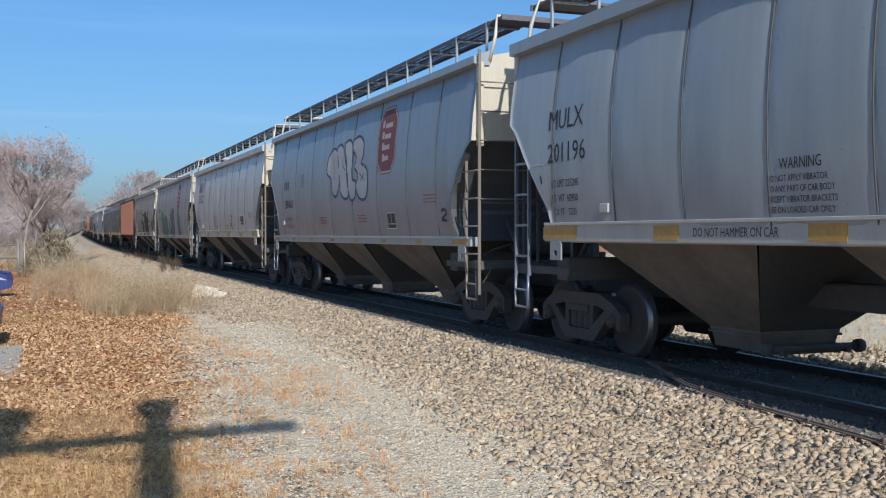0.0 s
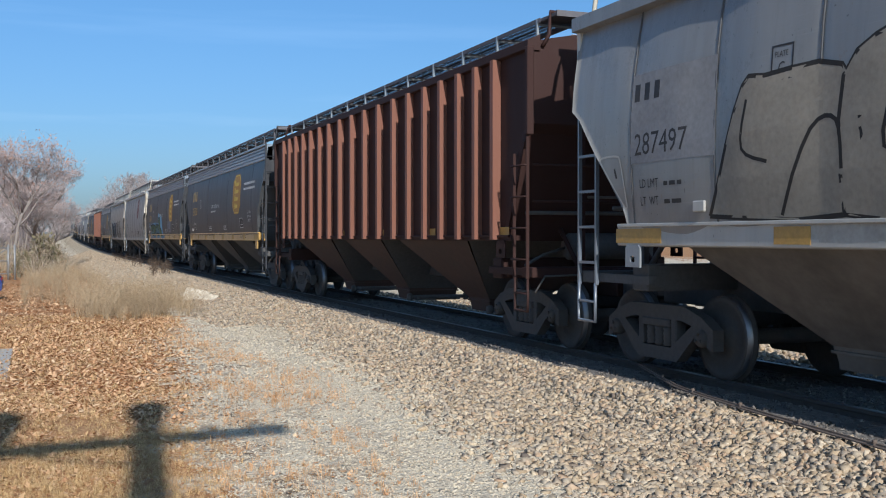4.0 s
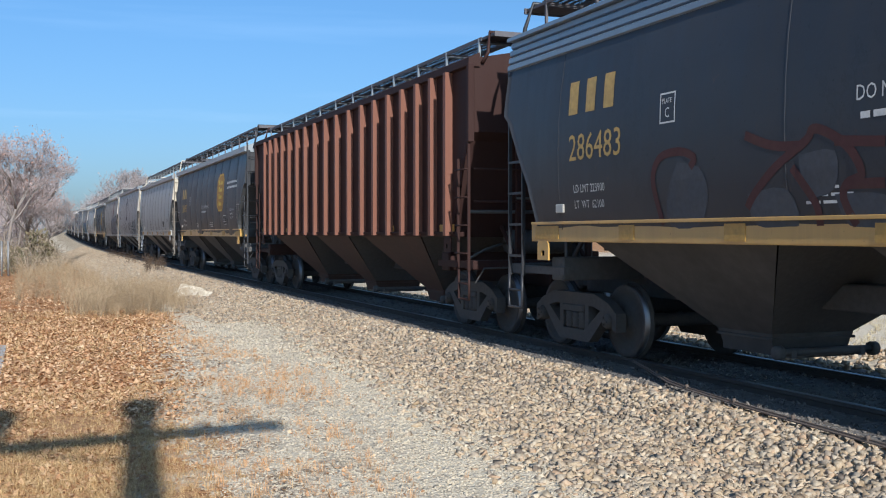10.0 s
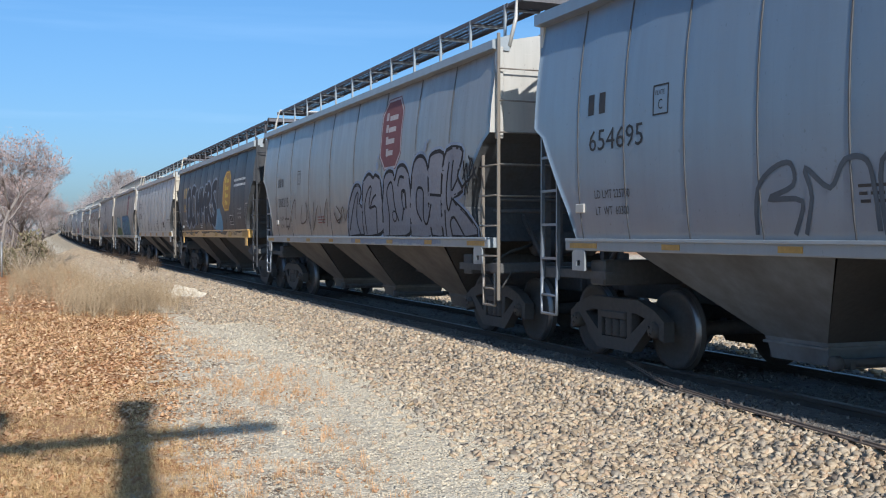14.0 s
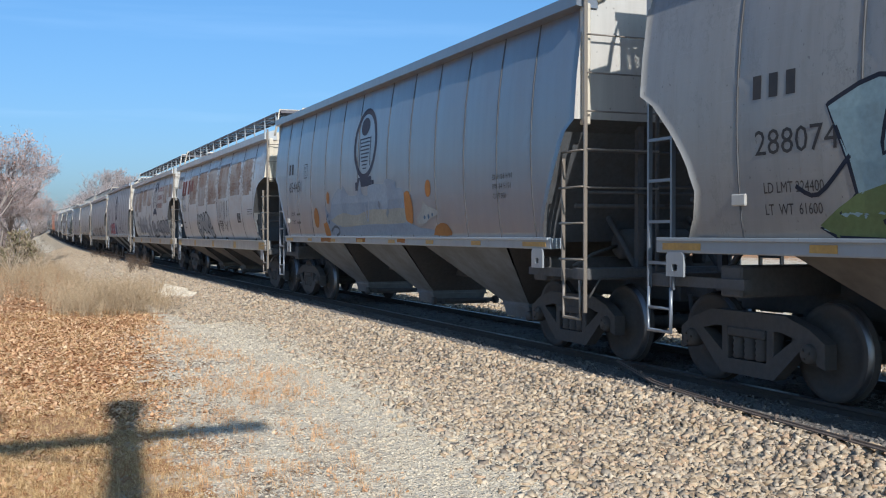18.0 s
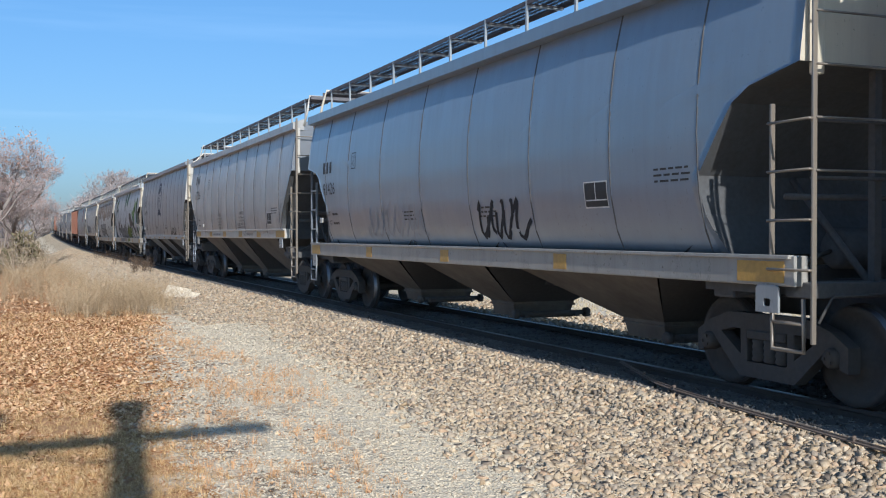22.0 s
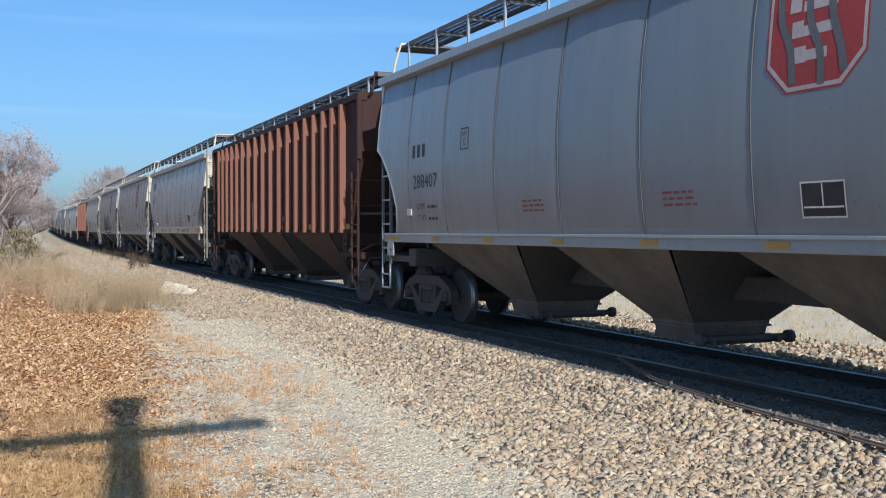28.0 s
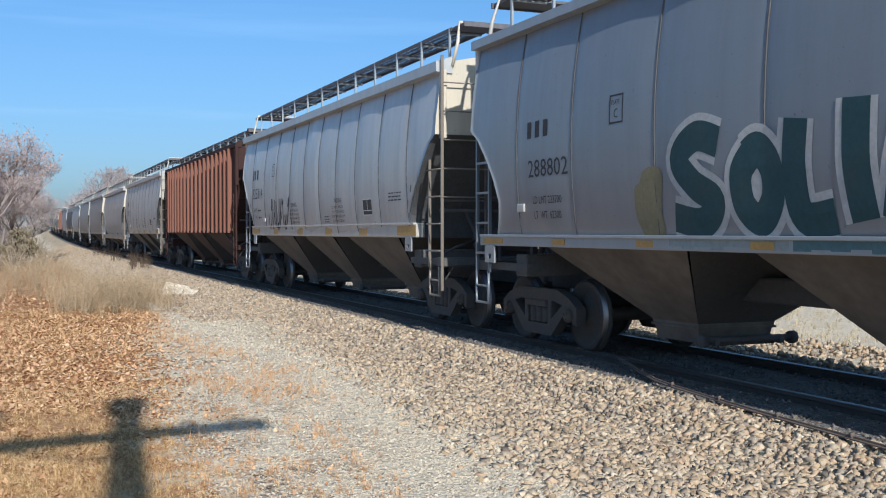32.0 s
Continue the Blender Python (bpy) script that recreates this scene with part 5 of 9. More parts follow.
        part("emblem", Decal(side, 0.006).blob(x, z, octagon(0.68, 0.65)).b, ink((0.44, 0.245, 0.08)), car, "gold eight-sided emblem with dark and yellow strokes")
        d = Decal(side, 0.009).blob(x, z, octagon(0.65, 0.62), 0.95)
        for r in range(4):
            d.rect(x - 0.40 + 0.03 * r, x - 0.24 + 0.03 * r, z + 0.28 - 0.25 * r, z + 0.46 - 0.25 * r)
            d.rect(x - 0.16, x + 0.36 - 0.05 * r, z + 0.27 - 0.24 * r, z + 0.38 - 0.24 * r)
        tagged(part("emblem_lettering", d.b, ink((0.66, 0.47, 0.10)), car), kind="stuff")
    elif spec.get("emblem") == "oval":
        x, z = spec.get("emblem_x", -0.4), 3.24
        c = (0.045, 0.055, 0.085)
        d = Decal(side, 0.006).blob(x, z, ellipse(0.68, 0.67, 32), 0.84).rect(x - 0.42, x + 0.42, z - 0.80, z - 0.62).rect(x - 0.56, x - 0.43, z - 0.86, z - 0.70).rect(x + 0.43, x + 0.56, z - 0.86, z - 0.70).blob(x - 0.04, z + 0.33, ellipse(0.26, 0.17, 14)).rect(x - 0.34, x - 0.31, z - 0.42, z + 0.12).rect(x + 0.31, x + 0.34, z - 0.42, z + 0.12)
        for r in range(9):
            d.rect(x - 0.3 + 0.003 * r * r, x + 0.3 - 0.003 * r * r, z + 0.09 - 0.07 * r, z + 0.115 - 0.07 * r)
        part("emblem", d.b, ink(c), car, "dark oval emblem with a plain shield")
    for g in spec.get("art", ()):
        if g[0] == "piece":
            spray = Spray(car, side, far, g[2])
            g[1](spray)
            spray.done()
        elif g[0] == "marks":
            plain_marks(car, side, far + g[1], g[2], g[3], g[4], ink(g[5]))
        elif g[0] == "patch":
            d, r2 = Decal(side, 0.005), random.Random(int(g[1] * 100) + index)
            ragged = g[2] - g[1] > 0.7
            n = max(2, int((g[4] - g[3]) / 0.07)) if ragged else 1
            for r in range(n):
                a0, a1 = g[1] + (r2.uniform(-0.12, 0.2) if ragged else 0), g[2] - (r2.uniform(-0.1, 0.45) if ragged else 0)
                if ragged and r2.random() < 0.15:
                    a0 += (g[2] - g[1]) * 0.4
                h = (g[4] - g[3]) / n
                d.rect(far + a0, far + a1, g[3] + r * h, g[3] + (r + (r2.uniform(0.55, 0.98) if ragged else 1)) * h)
            tagged(part("painted_patch", d.b, ink(g[5]), car, "ragged rust-red patch where letters were painted out"), kind="stuff" if ragged else "")
        elif g[0] == "shape":
            pts = curve_through([(far + a, c) for a, c in g[1]] + [(far + g[1][0][0], g[1][0][1])], 4)[:-1] if g[3] else [(far + a, c) for a, c in g[1]]
            lift = g[4] if len(g) > 4 else 0.010
            form = part("painted_form", Decal(side, lift).shape(pts).b, ink(g[2]), car)
            if len(g) > 5:
                part("form_outline", Decal(side, lift + 0.004).stroke(pts + pts[:1], g[5]).b, ink((0.03, 0.028, 0.026)), form)
        elif g[0] == "rust":
            r2 = random.Random(index * 7 + int(g[1] * 10))
            d = Decal(side, 0.004)
            edges = [-side.half + 0.1] + side.seams + [side.half - 0.1]
            for a, c in zip(edges, edges[1:]):
                if c - a < 0.7 or a < far + g[1] or c > far + g[2]:
                    continue
                x0, x1, z0, z1 = a + 0.12, c - 0.12, g[3] + r2.uniform(-0.1, 0.25), g[4] - r2.uniform(0, 0.1)
                n = int((z1 - z0) / 0.045)
                for k in range(n):
                    e = 0.28 * abs(k / n - 0.62) ** 1.5
                    d.rect(x0 + e + r2.uniform(-0.06, 0.12), x1 - e - r2.uniform(-0.06, 0.2), z0 + (z1 - z0) * k / n, z0 + (z1 - z0) * (k + 1) / n)
            tagged(part("rust_bloom", d.b, M_RUSTWASH, car, "rust blooming through the paint between the seams"), kind="stuff")
        elif g[0] == "leaf":
            o = leaf_outline(g[3], g[4], g[5])
            leaf = part("painted_leaf", Decal(side, 0.011 + 0.0007 * (int(g[1] * 10) % 5)).blob(far + g[1], g[2], o).b, ink(g[6]), car)
            part("leaf_edge", Decal(side, 0.0155).blob(far + g[1], g[2], o, 0.9).b, ink((0.03, 0.06, 0.03)), leaf)
            c, s = math.cos(radians(g[5])), math.sin(radians(g[5]))
            spot = lambda a, b: (far + g[1] + a * c - b * s, g[2] + a * s + b * c)
            veins = Decal(side, 0.0145).stroke([spot(g[3] * (k / 8 - 0.5), 0) for k in range(9)], 0.022)
            for k in (-2, -1, 0, 1, 2):
                for e in (-1, 1):
                    veins.stroke([spot(g[3] * (0.15 * k + 0.1 * q), e * g[4] * 0.36 * q) for q in (0, 0.5, 1)], 0.012)
            tagged(part("leaf_veins", veins.b, ink((0.03, 0.07, 0.035)), leaf), kind="stuff")
        elif g[0] == "branch":
            if g[2] > 0.07:
                part("branch_outline", Decal(side, 0.0105).stroke(curve_through([(far + a, c) for a, c in g[1]]), g[2] + 0.07, climb=0.00002).b, ink((0.025, 0.022, 0.02)), car)
            part("painted_branch", Decal(side, 0.0145).stroke(curve_through([(far + a, c) for a, c in g[1]]), g[2], climb=0.000015).b, ink(g[3]), car)
        elif g[0] == "tag":
            tag(car, side, far + g[1], far + g[2], g[3], g[4], g[5], index + int(g[1] * 10), *g[6:])
        elif g[0] == "word":
            for k, (t, path) in enumerate(g[3]):
                line = curve_through([(far + a, c) for a, c in path])
                form = part("graffiti_shape", Decal(side, 0.0125 + 0.001 * k).stroke(line, t, climb=0.00002).b, ink(g[1]), car, "fat sprayed letter stroke")
                part("outline", Decal(side, 0.0075 + 0.0004 * k).stroke(line, t + 0.15, climb=0.000015).b, ink(g[2]), form)
        elif g[0] == "star":
            d = Decal(side, 0.0225)
            for k in range(4):
                a = k * math.pi / 4 + 0.2
                d.stroke([(far + g[1] + g[3] * q * math.cos(a), g[2] + g[3] * q * math.sin(a)) for q in (-1, -0.5, 0, 0.5, 1)], 0.022, climb=0.00003)
            d.stroke([(far + g[1] + 0.4 * g[3] * math.cos(a * 0.3927), g[2] + 0.4 * g[3] * math.sin(a * 0.3927)) for a in range(17)], 0.02, 0.001)
            part("sprayed_star", d.b, ink(g[4]), car, "small white sprayed star")
        elif g[0] == "spot":
            part("graffiti_spot", Decal(side, g[6] if len(g) > 6 else 0.008).blob(far + g[1], g[2], [(a, max(c, side.z[0] + 0.01 - g[2])) for a, c in fat_letter(random.Random(int(g[1] * 100)), g[3], g[4])]).b, ink(g[5]), car)
        else:
            graffiti(car, side, far + g[1], far + g[2], g[3], g[4], g[5], g[6], index, g[7], *g[8:])


# ---- graffiti ----
class Spray:
    """Spray paint on one car's near side, laid on in order; places are metres from the car's far end and heights."""

    def __init__(self, car, side, far, dx=0.0):
        self.car, self.side, self.far, self.lift = car, side, far + dx, 0.006
        self.strokes = {}

    def over(self):
        self.lift += 0.0007
        return self.lift

    def lay(self, pts, smooth=True, closed=False, steps=4):
        p = [(self.far + x, max(z, self.side.z[0] + 0.012)) for x, z in pts]
        if smooth:
            p = curve_through(p + p[:1], steps)[:-1] if closed else curve_through(p, steps)
        return [(x, max(z, self.side.z[0] + 0.012)) for x, z in p]

    def form(self, pts, fill, edge=None, width=0.05):
        p = self.lay(pts, True, True, 3)
        ob = part("graffiti_shape", Decal(self.side, self.over()).shape(p).b, ink(fill), self.car)
        if edge:
            part("outline", Decal(self.side, self.over()).stroke(p + p[:2], width, climb=0.000004).b, ink(edge), ob)

    def line(self, pts, colour, width):
        """Thin lines of one colour make up one part."""
        d = self.strokes.setdefault(colour, [])
        d.append(Decal(self.side, self.over()).stroke(self.lay(pts), width, climb=0.000004).b)

    def letter(self, pts, fill, edge, width, rim):
        p = self.lay(pts)
        low = Decal(self.side, self.over()).stroke(p, width + rim, climb=0.000004).b
        ob = part("graffiti_shape", Decal(self.side, self.over()).stroke(p, width, climb=0.000004).b, ink(fill), self.car)
        part("outline", low, ink(edge), ob)

    def spot(self, x, z, rx, rz, fill, edge=None, width=0.03):
        o = ellipse(rx, rz, 18)
        ob = part("graffiti_shape", Decal(self.side, self.over()).blob(self.far + x, z, o).b, ink(fill), self.car)
        if edge:
            p = [(self.far + x + a, z + c) for a, c in o]
            part("outline", Decal(self.side, self.over()).stroke(p + p[:2], width).b, ink(edge), ob)

    def sill(self, x0, x1, colour):
        """Paint run over onto the side sill."""
        s0, s1 = self.side.k["sill"]
        y = self.side.width(0.4, self.side.z[0] + 0.02) + (0.16 if self.side.k["side"] == "barrel" else 0.03) + 0.0008
        rng, b = random.Random(int(x0 * 100)), Build()
        n = max(2, int((x1 - x0) / 0.22))
        for i in range(n):
            a, c = x0 + (x1 - x0) * i / n, x0 + (x1 - x0) * (i + 1) / n
            foot = s0 + 0.015 + (s1 - s0) * 0.25 * rng.random()
            b.add([(self.far + a, -y, foot), (self.far + c, -y, foot), (self.far + c, -y, s1 - 0.032), (self.far + a, -y, s1 - 0.032)], [(0, 1, 2, 3)])
        part("sill_graffiti", b, ink(colour), self.car)

    def done(self):
        for colour, builds in self.strokes.items():
            b = Build()
            for q in builds:
                b.add(q.v, q.f)
            tagged(part("graffiti_scrawl", b, ink(colour), self.car, "sprayed lines"), kind="stuff")


def bubble_name(g):
    """Four swollen white letters with a blue edge."""
    g.form([(7.26, 3.36), (7.63, 3.51), (8.13, 3.36), (8.36, 2.99), (8.24, 2.6), (7.95, 2.4), (7.62, 2.52), (7.51, 2.81), (7.16, 2.96), (7.16, 3.21)], (0.42, 0.44, 0.47), (0.075, 0.10, 0.17), 0.06)
    g.form([(7.94, 3.5), (8.31, 3.55), (8.66, 3.27), (8.9, 2.72), (9, 2.39), (8.7, 2.33), (8.4, 2.48), (8.27, 2.84)], (0.42, 0.44, 0.47), (0.075, 0.10, 0.17), 0.06)
    g.form([(8.57, 3.55), (8.95, 3.6), (9.21, 3.4), (9.25, 2.77), (9.58, 2.67), (9.48, 2.33), (9.13, 2.31), (8.99, 2.56), (8.87, 3.02)], (0.42, 0.44, 0.47), (0.075, 0.10, 0.17), 0.06)
    g.form([(9.21, 3.57), (9.66, 3.62), (10.03, 3.48), (10.1, 3.2), (9.95, 3.04), (10.36, 2.9), (10.46, 2.54), (10.28, 2.29), (9.84, 2.31), (9.58, 2.56), (9.75, 2.8), (9.42, 2.98), (9.57, 3.17), (9.23, 3.36)], (0.42, 0.44, 0.47), (0.075, 0.10, 0.17), 0.06)
    g.line([(9.87, 2.83), (10.23, 2.66)], (0.075, 0.10, 0.17), 0.03)
    g.line([(10.22, 2.82), (9.92, 2.66)], (0.075, 0.10, 0.17), 0.03)
    g.line([(7.71, 3.28), (7.83, 2.79)], (0.075, 0.10, 0.17), 0.03)
    g.line([(8.51, 3.27), (8.51, 3.09), (8.72, 2.96)], (0.075, 0.10, 0.17), 0.03)
    g.line([(14.61, 1.94), (14.77, 1.97), (14.86, 1.9), (14.71, 1.84), (14.61, 1.8), (14.86, 1.78)], (0.06, 0.06, 0.065), 0.05)


def split_name(g):
    """Tan letters running into green and brown ones."""
    g.form([(3.5, 1.76), (3.7, 2.17), (4.07, 2.97), (4.39, 3.02), (5.34, 2.98), (5.58, 2.28), (5.34, 1.74)], (0.30, 0.27, 0.225), (0.028, 0.027, 0.027), 0.045)
    g.form([(5.34, 1.74), (5.36, 2.88), (5.92, 3.21), (6.4, 3.19), (6.57, 2.8), (6.61, 1.73)], (0.30, 0.27, 0.225), (0.028, 0.027, 0.027), 0.045)
    g.form([(6.5, 1.73), (6.51, 2.96), (6.81, 3.2), (7.35, 3.15), (7.6, 2.91), (8.07, 2.61), (8.05, 2.19), (7.53, 1.72)], (0.30, 0.27, 0.225), (0.028, 0.027, 0.027), 0.045)
    g.spot(7.05, 2.4, 0.24, 0.19, (0.028, 0.027, 0.027))
    g.line([(4.14, 2.83), (4.07, 2.38), (4.42, 2.24)], (0.028, 0.027, 0.027), 0.035)
    g.line([(4.57, 1.75), (4.97, 2.48), (5.28, 2.53), (5.34, 2.12)], (0.028, 0.027, 0.027), 0.04)
    g.line([(5.98, 2.84), (5.82, 2.27), (6.39, 2.21)], (0.028, 0.027, 0.027), 0.04)
    g.line([(6.1, 1.74), (6.26, 2.1), (5.97, 2.1)], (0.028, 0.027, 0.027), 0.035)
    g.form([(8.19, 1.72), (8.27, 2.4), (8.2, 2.9), (8.58, 2.96), (9.1, 2.86), (9.17, 2.74), (8.6, 2.72), (8.57, 2.58), (9.16, 2.3), (9.06, 1.71)], (0.03, 0.085, 0.06), (0.45, 0.45, 0.44), 0.03)
    g.form([(9.16, 1.71), (9.53, 2.5), (9.46, 2.99), (9.89, 3.01), (10.42, 2.96), (10.56, 2.53), (10.32, 1.7), (9.89, 1.7), (9.87, 2.22), (9.61, 2.23), (9.48, 1.7)], (0.045, 0.032, 0.028), (0.45, 0.45, 0.44), 0.03)
    g.form([(10, 2.56), (9.97, 3), (10.45, 2.96), (10.56, 2.53), (10.29, 1.7), (10.82, 1.69), (10.98, 2.08), (10.56, 2.43), (10.21, 2.46)], (0.03, 0.085, 0.06))
    g.form([(10.53, 2.44), (10.41, 2.88), (10.8, 2.94), (10.87, 2.81), (11.41, 2.7), (11.46, 2.52), (11.79, 2.51), (11.85, 2.16), (11.91, 1.68), (10.97, 1.69), (10.95, 2.08)], (0.045, 0.032, 0.028), (0.028, 0.027, 0.027), 0.03)
    g.form([(11.46, 2.47), (11.78, 2.61), (11.81, 3.02), (12.06, 3), (12.12, 2.92), (12.47, 3.01), (12.52, 2.66), (12.83, 2.43), (12.79, 2.3), (12.41, 2.25), (12.2, 2.2), (12.55, 2.06), (12.78, 1.75), (12.65, 1.67), (12.07, 1.68), (11.86, 2.05)], (0.045, 0.032, 0.028), (0.028, 0.027, 0.027), 0.03)
    g.line([(9.26, 1.74), (9.58, 2.45), (9.87, 2.22), (9.99, 2.24)], (0.45, 0.45, 0.44), 0.028)
    g.line([(10.38, 2.23), (10.37, 1.98), (10.45, 1.69)], (0.45, 0.45, 0.44), 0.028)
    g.line([(10.82, 2.39), (10.86, 2.08), (11.04, 1.72)], (0.45, 0.45, 0.44), 0.028)
    g.line([(11.41, 2.35), (11.54, 2.14), (11.63, 1.88), (11.72, 1.85)], (0.45, 0.45, 0.44), 0.028)
    g.line([(11.9, 2.13), (12.04, 1.82), (12.25, 1.79)], (0.45, 0.45, 0.44), 0.028)
    g.line([(12.12, 2.2), (12.41, 2.18), (12.59, 2.02), (12.64, 1.81)], (0.45, 0.45, 0.44), 0.028)
    g.line([(11.9, 2.54), (12, 2.71), (12.13, 2.69), (12.23, 2.3)], (0.45, 0.45, 0.44), 0.028)
    g.line([(8.61, 2.5), (8.94, 2.35), (8.93, 2.02)], (0.45, 0.45, 0.44), 0.028)
    g.line([(14.36, 2.45), (14.32, 2.18), (14.27, 1.99), (14.12, 1.95)], (0.028, 0.027, 0.027), 0.07)
    g.line([(14.39, 2.4), (14.56, 2.35), (14.52, 2.17), (14.35, 2.01)], (0.028, 0.027, 0.027), 0.07)
    g.line([(14.63, 2.38), (14.58, 2.03), (14.7, 1.98)], (0.028, 0.027, 0.027), 0.07)
    g.line([(14.81, 2.5), (14.75, 2), (14.9, 1.98)], (0.028, 0.027, 0.027), 0.07)
    g.line([(15.01, 2.35), (14.93, 2.19), (14.96, 1.99), (15.08, 2.09), (15.05, 2.31), (15.16, 2.4)], (0.028, 0.027, 0.027), 0.07)
    g.line([(15.25, 2.38), (15.11, 2.22), (15.24, 2.13), (15.13, 1.97), (15.31, 1.94)], (0.028, 0.027, 0.027), 0.07)
    g.line([(14.49, 1.9), (14.76, 1.85), (15.15, 1.79)], (0.028, 0.027, 0.027), 0.07)
    g.line([(14.59, 1.81), (14.83, 1.86)], (0.028, 0.027, 0.027), 0.07)
    g.sill(4.57, 7.73, (0.40, 0.39, 0.36))
    g.sill(8.2, 10.33, (0.06, 0.13, 0.10))
    g.sill(10.99, 12.65, (0.07, 0.055, 0.05))


def green_name(g):
    """Fat green letters edged in black over a sky-blue cloud."""
    g.form([(3.07, 1.61), (3.49, 2.03), (3.33, 2.12), (3.72, 2.31), (4.05, 2.29), (4.28, 2.35), (4.57, 2.24), (4.83, 2.34), (5.14, 2.32), (5.26, 2.38), (5.51, 2.29), (5.65, 2.24), (5.85, 2.33), (6.05, 2.34), (6.36, 2.32), (6.53, 2.18), (6.76, 2.28), (6.92, 2.31), (7.2, 2.31), (7.14, 1.6)], (0.217, 0.420, 0.600))
    g.form([(7.2, 1.47), (7.2, 2.72), (7.7, 2.78), (8.0, 2.6), (8.5, 2.7), (8.8, 2.4), (8.9, 1.47)], (0.217, 0.420, 0.600))
    g.form([(3.32, 2.04), (3.46, 2.17), (3.74, 2.2), (4.04, 2.19), (4.07, 2.01), (3.91, 1.86), (4.01, 1.65), (3.86, 1.61), (3.65, 1.61), (3.55, 1.76), (3.42, 1.87)], (0.109, 0.167, 0.094), (0.012, 0.013, 0.014), 0.075)
    g.form([(4, 2.22), (4.18, 2.27), (4.36, 2.24), (4.4, 2.15), (4.47, 2.23), (4.64, 2.23), (4.67, 2.16), (4.41, 1.9), (4.29, 1.67), (4.11, 1.68), (4.14, 1.85), (4.03, 2.04)], (0.109, 0.167, 0.094), (0.012, 0.013, 0.014), 0.075)
    g.form([(4.39, 1.62), (4.64, 1.99), (4.7, 2.2), (4.94, 2.24), (5.15, 2.2), (5.19, 2.13), (5.32, 2.24), (5.5, 2.2), (5.78, 2.1), (5.72, 1.95), (5.42, 1.78), (5.35, 1.6), (5.05, 1.6), (5.01, 1.78), (4.84, 1.72), (4.74, 1.61), (4.53, 1.61)], (0.109, 0.167, 0.094), (0.012, 0.013, 0.014), 0.075)
    g.form([(5.61, 1.62), (5.85, 2.16), (5.98, 2.26), (6.29, 2.24), (6.47, 2.2), (6.44, 2.1), (6.2, 2.1), (6.03, 1.91), (6.07, 1.78), (6.49, 1.77), (6.83, 1.75), (6.83, 1.6), (6.46, 1.6), (5.91, 1.6)], (0.109, 0.167, 0.094), (0.012, 0.013, 0.014), 0.075)
    g.form([(6.69, 1.6), (6.86, 1.79), (6.5, 1.81), (6.45, 1.92), (6.59, 2.12), (6.76, 2.22), (7.03, 2.2), (7.18, 2.16), (7.17, 2.04), (7, 1.9), (6.93, 1.74), (7.14, 1.7), (7.12, 1.6)], (0.109, 0.167, 0.094), (0.012, 0.013, 0.014), 0.075)
    g.form([(7.35, 1.5), (7.3, 2.45), (7.7, 2.6), (8.1, 2.45), (8.0, 2.05), (8.5, 1.9), (8.6, 1.5)], (0.109, 0.167, 0.094), (0.012, 0.013, 0.014), 0.075)
    g.line([(5.24, 2.13), (5.35, 1.96), (5.28, 1.78)], (0.012, 0.013, 0.014), 0.06)
    g.line([(6.03, 1.91), (6.19, 2.05), (6.11, 1.85)], (0.012, 0.013, 0.014), 0.05)
    g.line([(2.42, 2.36), (2.62, 2.25), (2.82, 2.31), (3.04, 2.2), (2.87, 2.14), (2.65, 2.18)], (0.290, 0.464, 0.600), 0.035)
    g.line([(2.58, 2.09), (2.93, 2.22), (3.16, 2.07), (3.06, 1.96)], (0.290, 0.464, 0.600), 0.035)
    g.line([(2.36, 2.25), (2.45, 2.16)], (0.290, 0.464, 0.600), 0.035)
    g.spot(5.6, 2.32, 0.03, 0.03, (0.15, 0.29, 0.43))
    g.spot(5.67, 2.39, 0.02, 0.03, (0.15, 0.29, 0.43))
    g.sill(2.98, 7.16, (0.15, 0.29, 0.43))
    g.sill(7.2, 9.6, (0.15, 0.29, 0.43))


def worn_red_name(g):
    """Half-scrubbed red and grey letters."""
    g.form([(4.94, 2.28), (5.31, 2.21), (5.44, 1.94), (5.24, 1.64), (4.74, 1.64), (4.74, 1.97)], (0.075, 0.082, 0.097))
    g.form([(6.75, 2.23), (7.19, 2.24), (7.16, 1.92), (6.82, 1.89)], (0.075, 0.082, 0.097))
    g.form([(7.16, 1.88), (7.71, 1.86), (7.68, 1.62), (7.3, 1.62)], (0.075, 0.082, 0.097))
    g.form([(6.04, 1.92), (6.57, 1.95), (6.69, 1.62), (6.13, 1.63)], (0.075, 0.082, 0.097))
    g.line([(4.62, 1.65), (4.57, 1.77), (4.48, 2.13), (4.63, 2.35), (4.99, 2.39), (5.23, 2.31), (5.16, 2.22)], (0.085, 0.038, 0.038), 0.085)
    g.line([(6.02, 1.79), (6.14, 1.92), (6.47, 2.16), (6.85, 2.35), (6.94, 2.44), (7.14, 2.38), (7.37, 2.23), (7.48, 2.03), (7.31, 1.96), (7.26, 1.84), (7.38, 1.62)], (0.085, 0.038, 0.038), 0.085)
    g.line([(6.04, 2.46), (6.41, 2.34), (6.76, 2.31)], (0.085, 0.038, 0.038), 0.085)
    g.line([(6.66, 2.13), (6.93, 1.81), (6.96, 1.62)], (0.085, 0.038, 0.038), 0.085)
    g.line([(7.31, 1.96), (7.72, 1.95)], (0.085, 0.038, 0.038), 0.085)
    g.line([(7.19, 2.32), (7.74, 2.27)], (0.085, 0.038, 0.038), 0.085)


